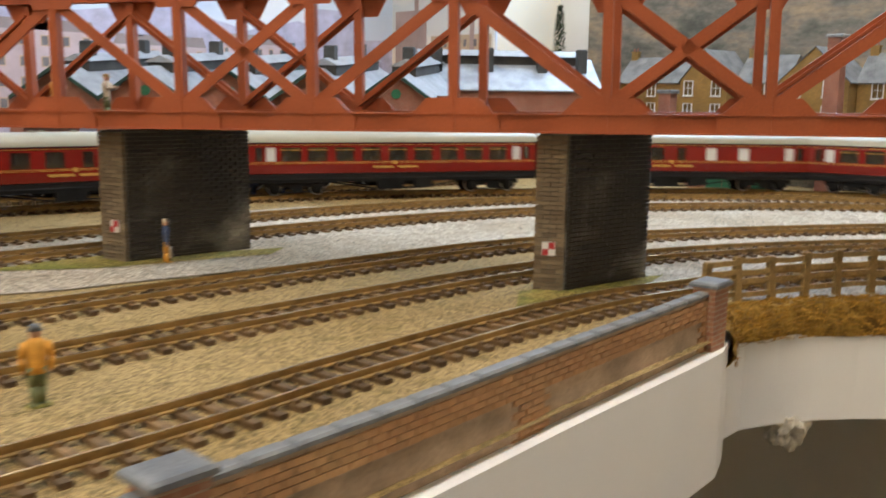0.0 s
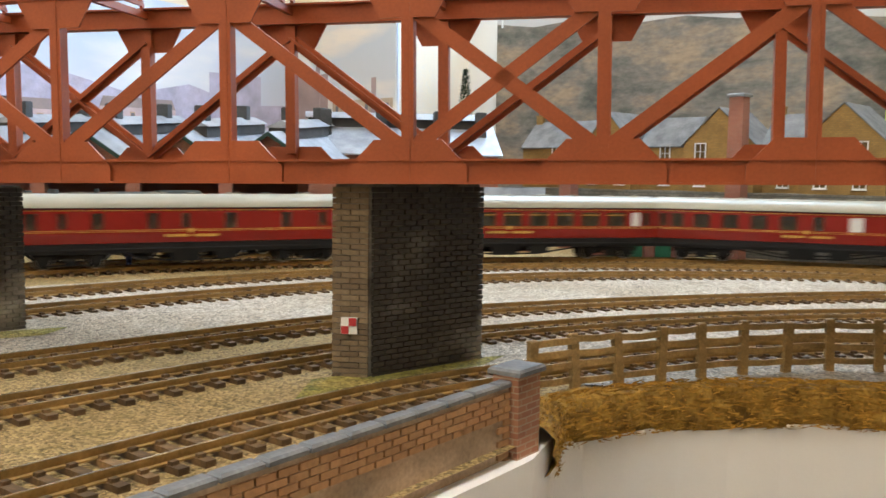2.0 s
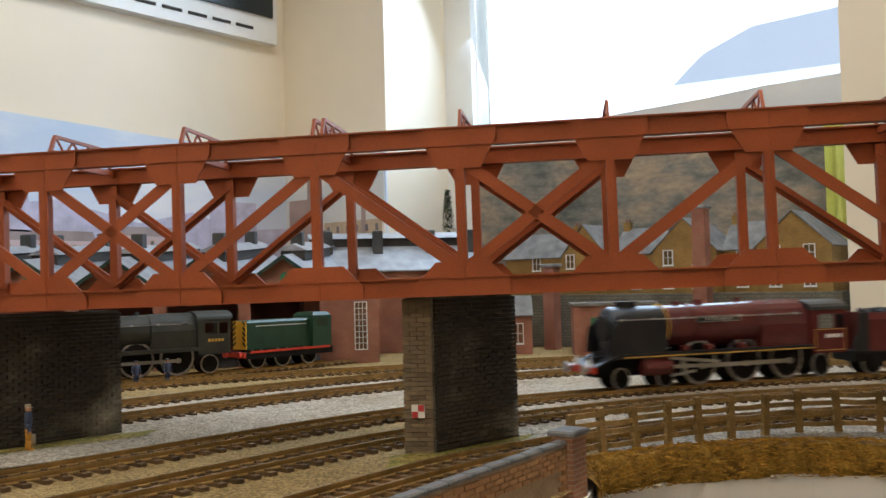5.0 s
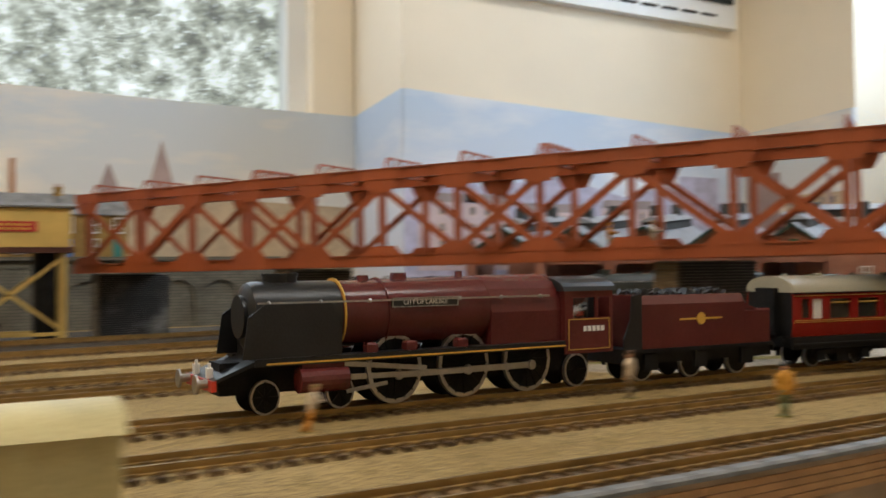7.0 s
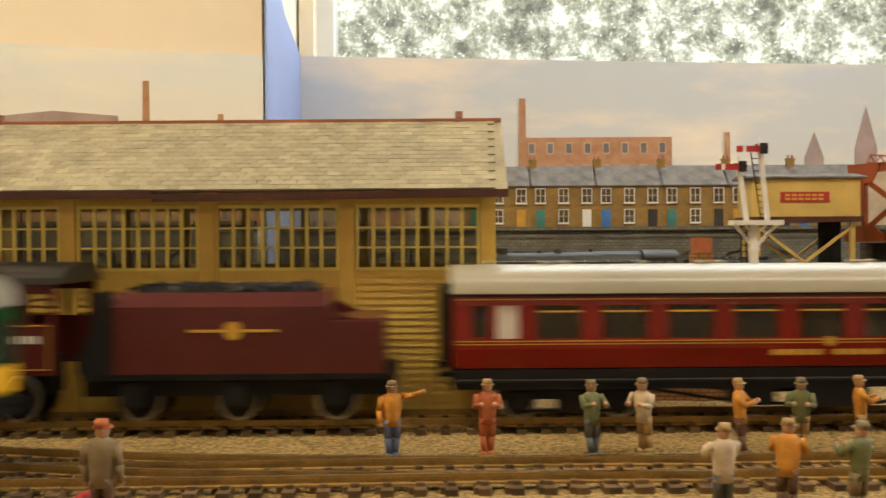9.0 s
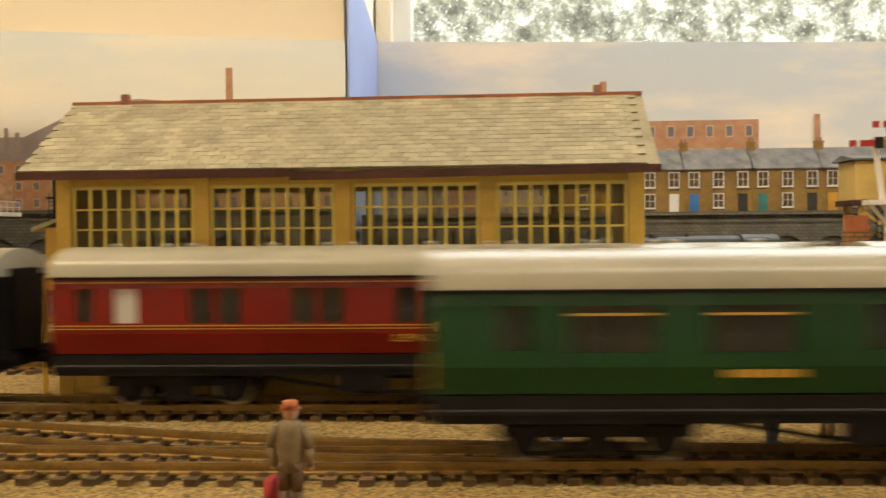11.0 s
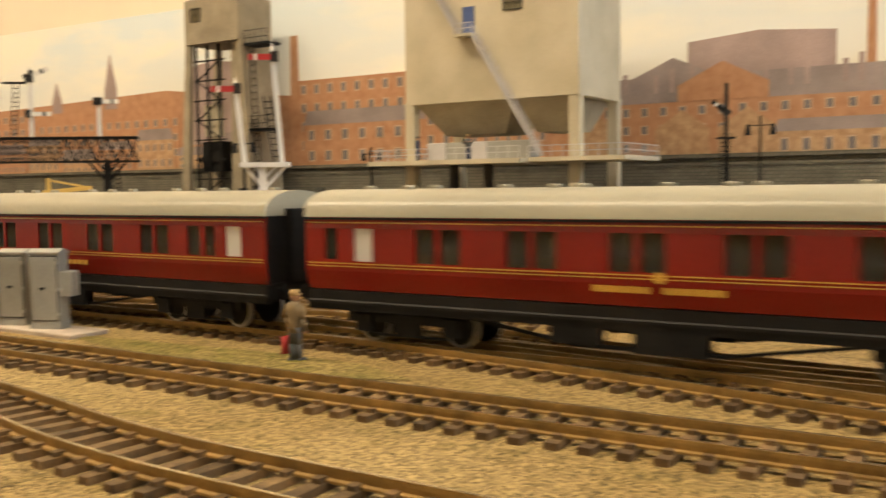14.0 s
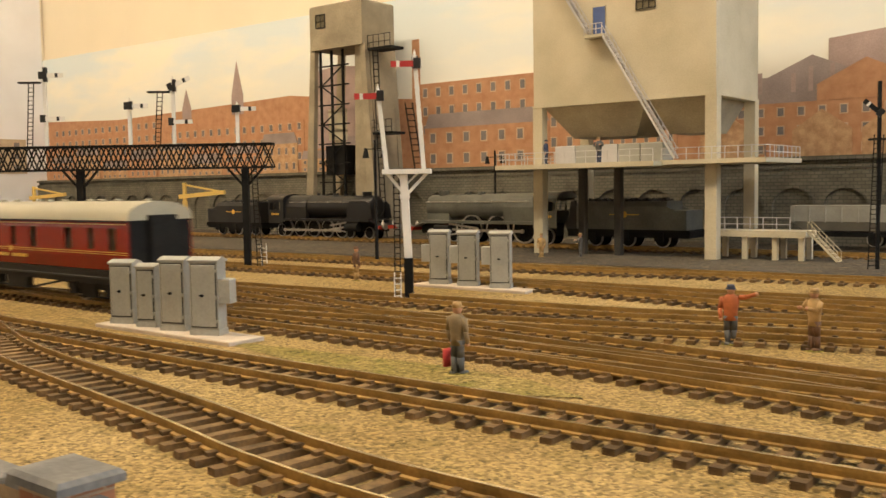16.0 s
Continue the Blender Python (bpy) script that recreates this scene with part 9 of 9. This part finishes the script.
E8, E7 = TRACK["eight"], TRACK["seven"]
s = E8.nearest(-1.357, 0.826)
park(steam_loco("weathered grey green steam locomotive in the yard", YARD_GREY, YARD_GREY, 0.184, deflectors=False), "eight", s + 0.088, 0.1, -1, 1.05)
park(tender("weathered grey green tender full of coal", YARD_GREY, 0.118), "eight", s + 0.248, 0.06, -1, 1.05)
s = E8.nearest(-1.405, 0.826)
BLACKLOCO = steam_loco("black freight steam locomotive with red buffer beam", BLACK, BLACK, 0.186, drivers=5)
park(BLACKLOCO, "eight", s - 0.100, 0.1, 1, 1.05)
park(tender("black tender with yellow crest", BLACK, 0.104), "eight", s - 0.258, 0.06, 1, 1.05)
s = E8.nearest(-0.48, 0.83)
park(steam_loco("dusty blue grey steam locomotive by the tank", GREYGREEN, GREYGREEN, 0.184, deflectors=False), "eight", s + 0.100, 0.1, -1, 1.05)
park(tender("dusty grey tender by the tank", GREYGREEN, 0.100), "eight", s + 0.252, 0.06, -1, 1.05)
s = E7.nearest(0.03, 0.752)
park(steam_loco("dark green steam locomotive outside the shed", GREYGREEN, BLACK, 0.184), "seven", s + 0.098, 0.1, -1, 1.05)
park(tender("dark green tender outside the shed", GREYGREEN, 0.100), "seven", s + 0.246, 0.06, -1, 1.03)
s = E7.nearest(0.560, 0.652)
park(shunter("green diesel shunter with yellow and black striped nose"), "seven", s + 0.006, 0.06, -1, 1.0)
park(steam_loco("weathered dark steam locomotive outside the shed", GREYGREEN, GREYGREEN, 0.184, deflectors=False), "seven", s - 0.146, 0.1, -1, 1.1)
for x, y in ((0.33, 0.690), (0.40, 0.668), (0.425, 0.662)):
    figure(x + 0.02, y - 0.016, 0, P_NAVY if x > 0.3 else P_BLUE, P_NAVY, P_GREY, "painted shed worker in blue overalls", tall=0.021)


def hopper_wagon(x, y):
    t = thing("hopper_wagon", "pale grey steel hopper wagon", "wagon", m=pose(x, y, 0.004))
    bm = bmesh.new()
    w, d = 0.044, 0.015
    loft(bm, [[(-w * .75, -d * .7, 0.014), (w * .75, -d * .7, 0.014), (w * .75, d * .7, 0.014), (-w * .75, d * .7, 0.014)], [(-w, -d, 0.022), (w, -d, 0.022), (w, d, 0.022), (-w, d, 0.022)], [(-w, -d, 0.036), (w, -d, 0.036), (w, d, 0.036), (-w, d, 0.036)]])
    part("body", bm, CABINET, t)
    bm = bmesh.new()
    for k in range(7):
        xx = -w + 0.003 + k * (2 * w - 0.006) / 6
        box(bm, xx - 0.0007, xx + 0.0007, -d - 0.0008, d + 0.0008, 0.021, 0.036)
    part("rib", bm, CABINET, t)
    bm = bmesh.new()
    box(bm, -w, w, -0.010, 0.010, 0.0085, 0.0125)
    part("frame", bm, DARK, t)
    for xx in (-0.026, 0.026):
        for yy in (-0.0083, 0.0083):
            wheel(t, xx, yy, 0.0065)


hopper_wagon(-0.945, 0.915)
hopper_wagon(-0.845, 0.915)


def water_crane(x, y, turn):
    t = thing("water_crane", "yellow water crane with hooped arm", "water crane", m=pose(x, y, 0, 0, 0, turn))
    bm = bmesh.new()
    tube(bm, (0, 0, 0), (0, 0, 0.052), 0.0032, 0.0026, 12)
    part("column", bm, TANK_YELLOW, t)
    bm = bmesh.new()
    bar(bm, (-0.006, 0, 0.056), (0.046, 0, 0.060), 0.0040)
    bar(bm, (0.0, 0, 0.068), (0.040, 0, 0.061), 0.0016)
    bar(bm, (0.0, 0, 0.052), (0.0, 0, 0.070), 0.0030)
    part("arm", bm, TANK_YELLOW, t)


water_crane(-1.50, 0.62, 20)
water_crane(-1.80, 0.62, 20)


# two painted workers on the bridge deck
for _s, _c, _h in ((0.514, P_ORANGE, P_ORANGE), (0.545, P_CREAM, P_TAN)):
    _p = BR0 + BRD * _s + BRN * 0.034
    figure(_p.x, _p.y, 40, _c, P_GREEN, _h, "painted worker standing on the bridge deck", z=0.0650 + 0.0125 * _s, arm="work")


def brick_lamp_hut():
    t = thing("brick_lamp_hut", "small orange brick lamp hut with tall chimney", "hut")
    x0, x1, y0, y1 = -0.432, -0.366, 0.388, 0.420
    bm = bmesh.new()
    box(bm, x0, x1, y0, y1, 0, 0.0440)
    wall = part("wall", bm, BRICK_ORANGE2, t)
    bm = bmesh.new()
    bbox_bevel(bm, x0 - 0.002, x1 + 0.002, y0 - 0.002, y1 + 0.002, 0.0440, 0.0465, 0.0008)
    part("roof", bm, COPING, t)
    bm = bmesh.new()
    box(bm, -0.3825, -0.3745, y0 - 0.0015, y0 + 0.006, 0, 0.0600)
    part("chimney", bm, BRICK_ORANGE2, t)
    bm = bmesh.new()
    box(bm, -0.3820, -0.3750, y0 - 0.0010, y0 + 0.0055, 0.0600, 0.0660)
    part("chimney_pot", bm, mat("terracotta_pot", (0.42, 0.13, 0.05), 0.6), t)


BRICK_ORANGE2 = courses("orange_lineside_brick", (0.42, 0.20, 0.06), (0.34, 0.15, 0.045), (0.16, 0.09, 0.04), 0.0040, 0.0017, gap=0.2)
brick_lamp_hut()


# ---------------------------------------------------------------- running lines and trains
for key, near in (("one", (-0.15, 0.62)), ("two", (-1.15, 0.6)), ("three", (-1.2, 0.6)), ("four", None), ("five", None), ("six", None), ("seven", None), ("eight", None), ("cross_a", (-1.2, 0.2)), ("cross_b", None), ("cross_c", None)):
    build_track(key, TRACK[key], near)


def loop_at(line, s):
    return line.at(s % line.length)


def on_line(line, s, wheelbase, forward=1):
    """Pose of a vehicle whose centre is s along a line; forward -1: it faces the other way."""
    a, b = loop_at(line, s - wheelbase / 2), loop_at(line, s + wheelbase / 2)
    c = (a + b) / 2
    yaw = math.degrees(math.atan2(b.y - a.y, b.x - a.x)) + (0 if forward > 0 else 180)
    return pose(c.x, c.y, RAIL_Z, 0, 0, yaw)


def interp(rows, t):
    for (t0, s0), (t1, s1) in zip(rows[:-1], rows[1:]):
        if t <= t1:
            return s0 + (s1 - s0) * (t - t0) / (t1 - t0)
    return rows[-1][1]


EXPRESS = "crimson and black express steam locomotive with yellow lining"
M1 = "glossy maroon passenger coach with grey roof and yellow lining"
ENGINE = steam_loco(EXPRESS, LAKE, BLACK, 0.208, True, "CITY OF CARLISLE")
ENGINE_TENDER = tender("crimson locomotive tender heaped with coal", LAKE, 0.100, True)
TRAIN_B = [coach(k, 0.245, MAROON, l, "maroon coaches", letters=w) for k, l, w in (
    ("open", M1, ""), ("sleeper", "maroon sleeping coach with paired windows", "SLEEPING CAR"), ("sleeper", "maroon sleeping coach with paired windows", "SLEEPING CAR"),
    ("dining", "maroon dining coach with frosted kitchen windows", "RESTAURANT CAR"), ("sleeper", "maroon sleeping coach with paired windows", ""),
    ("sleeper", "maroon sleeping coach with paired windows", ""), ("brake", "maroon brake coach with few windows and black end", ""))]
TRAIN_A = [coach(k, 0.250, MAROON, l, "maroon coaches") for k, l in (
    ("brake", "maroon brake coach with few windows"), ("open", M1), ("kitchen", "maroon kitchen coach with frosted windows"), ("open", M1), ("kitchen", "maroon kitchen coach with frosted windows"), ("open", M1), ("open", M1), ("brake", "maroon brake coach with few windows"))]
TRAIN_G = [coach("unit", 0.255, GREEN, "green multiple unit coach with yellow warning panel", "green coaches", lined=False, yellow_end=(i != 1)) for i in range(3)]


ENGINE.scale, ENGINE_TENDER.scale = (1.01, 1.10, 1.14), (1.04, 1.10, 1.14)
for _c in TRAIN_A + TRAIN_B + TRAIN_G:
    _c.scale = (1.0, 1.05, 1.08)


def motions():
    times = [i * 0.25 for i in range(65)]
    # crimson express, right to left on the third line
    line = TRACK["three"]
    s0 = line.nearest(0.706, 0.184)
    lag = [(0, 0), (6.0, 0.001), (6.5, 0.005), (8.5, 0.004), (11.0, -0.018), (11.5, -0.021), (12.0, -0.025), (12.5, -0.029), (13.0, -0.0355), (13.5, -0.044), (14.0, -0.0495), (14.5, -0.0525), (15.0, -0.0535), (15.5, -0.0545), (16.0, -0.0585)]
    gap = [(0, -1.78), (5.8, 0.157), (6.0, 0.224), (6.5, 0.388), (7.0, 0.548), (7.3, 0.645), (8.5, 1.055), (11.2, 2.034), (11.6, 2.168), (12.0, 2.310), (12.4, 2.462), (12.8, 2.598), (13.2, 2.746), (13.6, 2.886), (14.0, 3.033), (14.5, 3.208), (14.8, 3.316), (15.2, 3.462), (15.6, 3.598), (16.0, 3.756)]
    walk(ENGINE, [(t, on_line(line, s0 + interp(gap, t) + interp(lag, t) + 0.2175, 0.10)) for t in times])
    walk(ENGINE_TENDER, [(t, on_line(line, s0 + interp(gap, t) + interp(lag, t) + 0.0630, 0.064)) for t in times])
    for i, c in enumerate(TRAIN_B):
        walk(c, [(t, on_line(line, s0 + interp(gap, t) + interp(lag, t) - 0.264 * i - 0.132, 0.172)) for t in times])
    # second maroon train, left to right on the sixth line, stops out of sight
    line = TRACK["six"]
    s0 = line.nearest(0.1, 0.66)
    tail = [(0, -0.462), (7.0, 2.058), (16.0, 2.06)]
    for i, c in enumerate(TRAIN_A):
        walk(c, [(t, on_line(line, s0 - (interp(tail, t) + 0.256 * i + 0.128), 0.170, -1)) for t in times])
    # green unit, left to right on the second line
    line = TRACK["two"]
    s0 = line.nearest(0.623, 0.16)
    tail = [(0, 5.9), (11.0, 1.191), (16.0, -0.95)]
    for i, c in enumerate(TRAIN_G):
        walk(c, [(t, on_line(line, s0 + interp(tail, t) - 0.264 * i - 0.132, 0.176, 1 if i == 0 else -1)) for t in times])


motions()
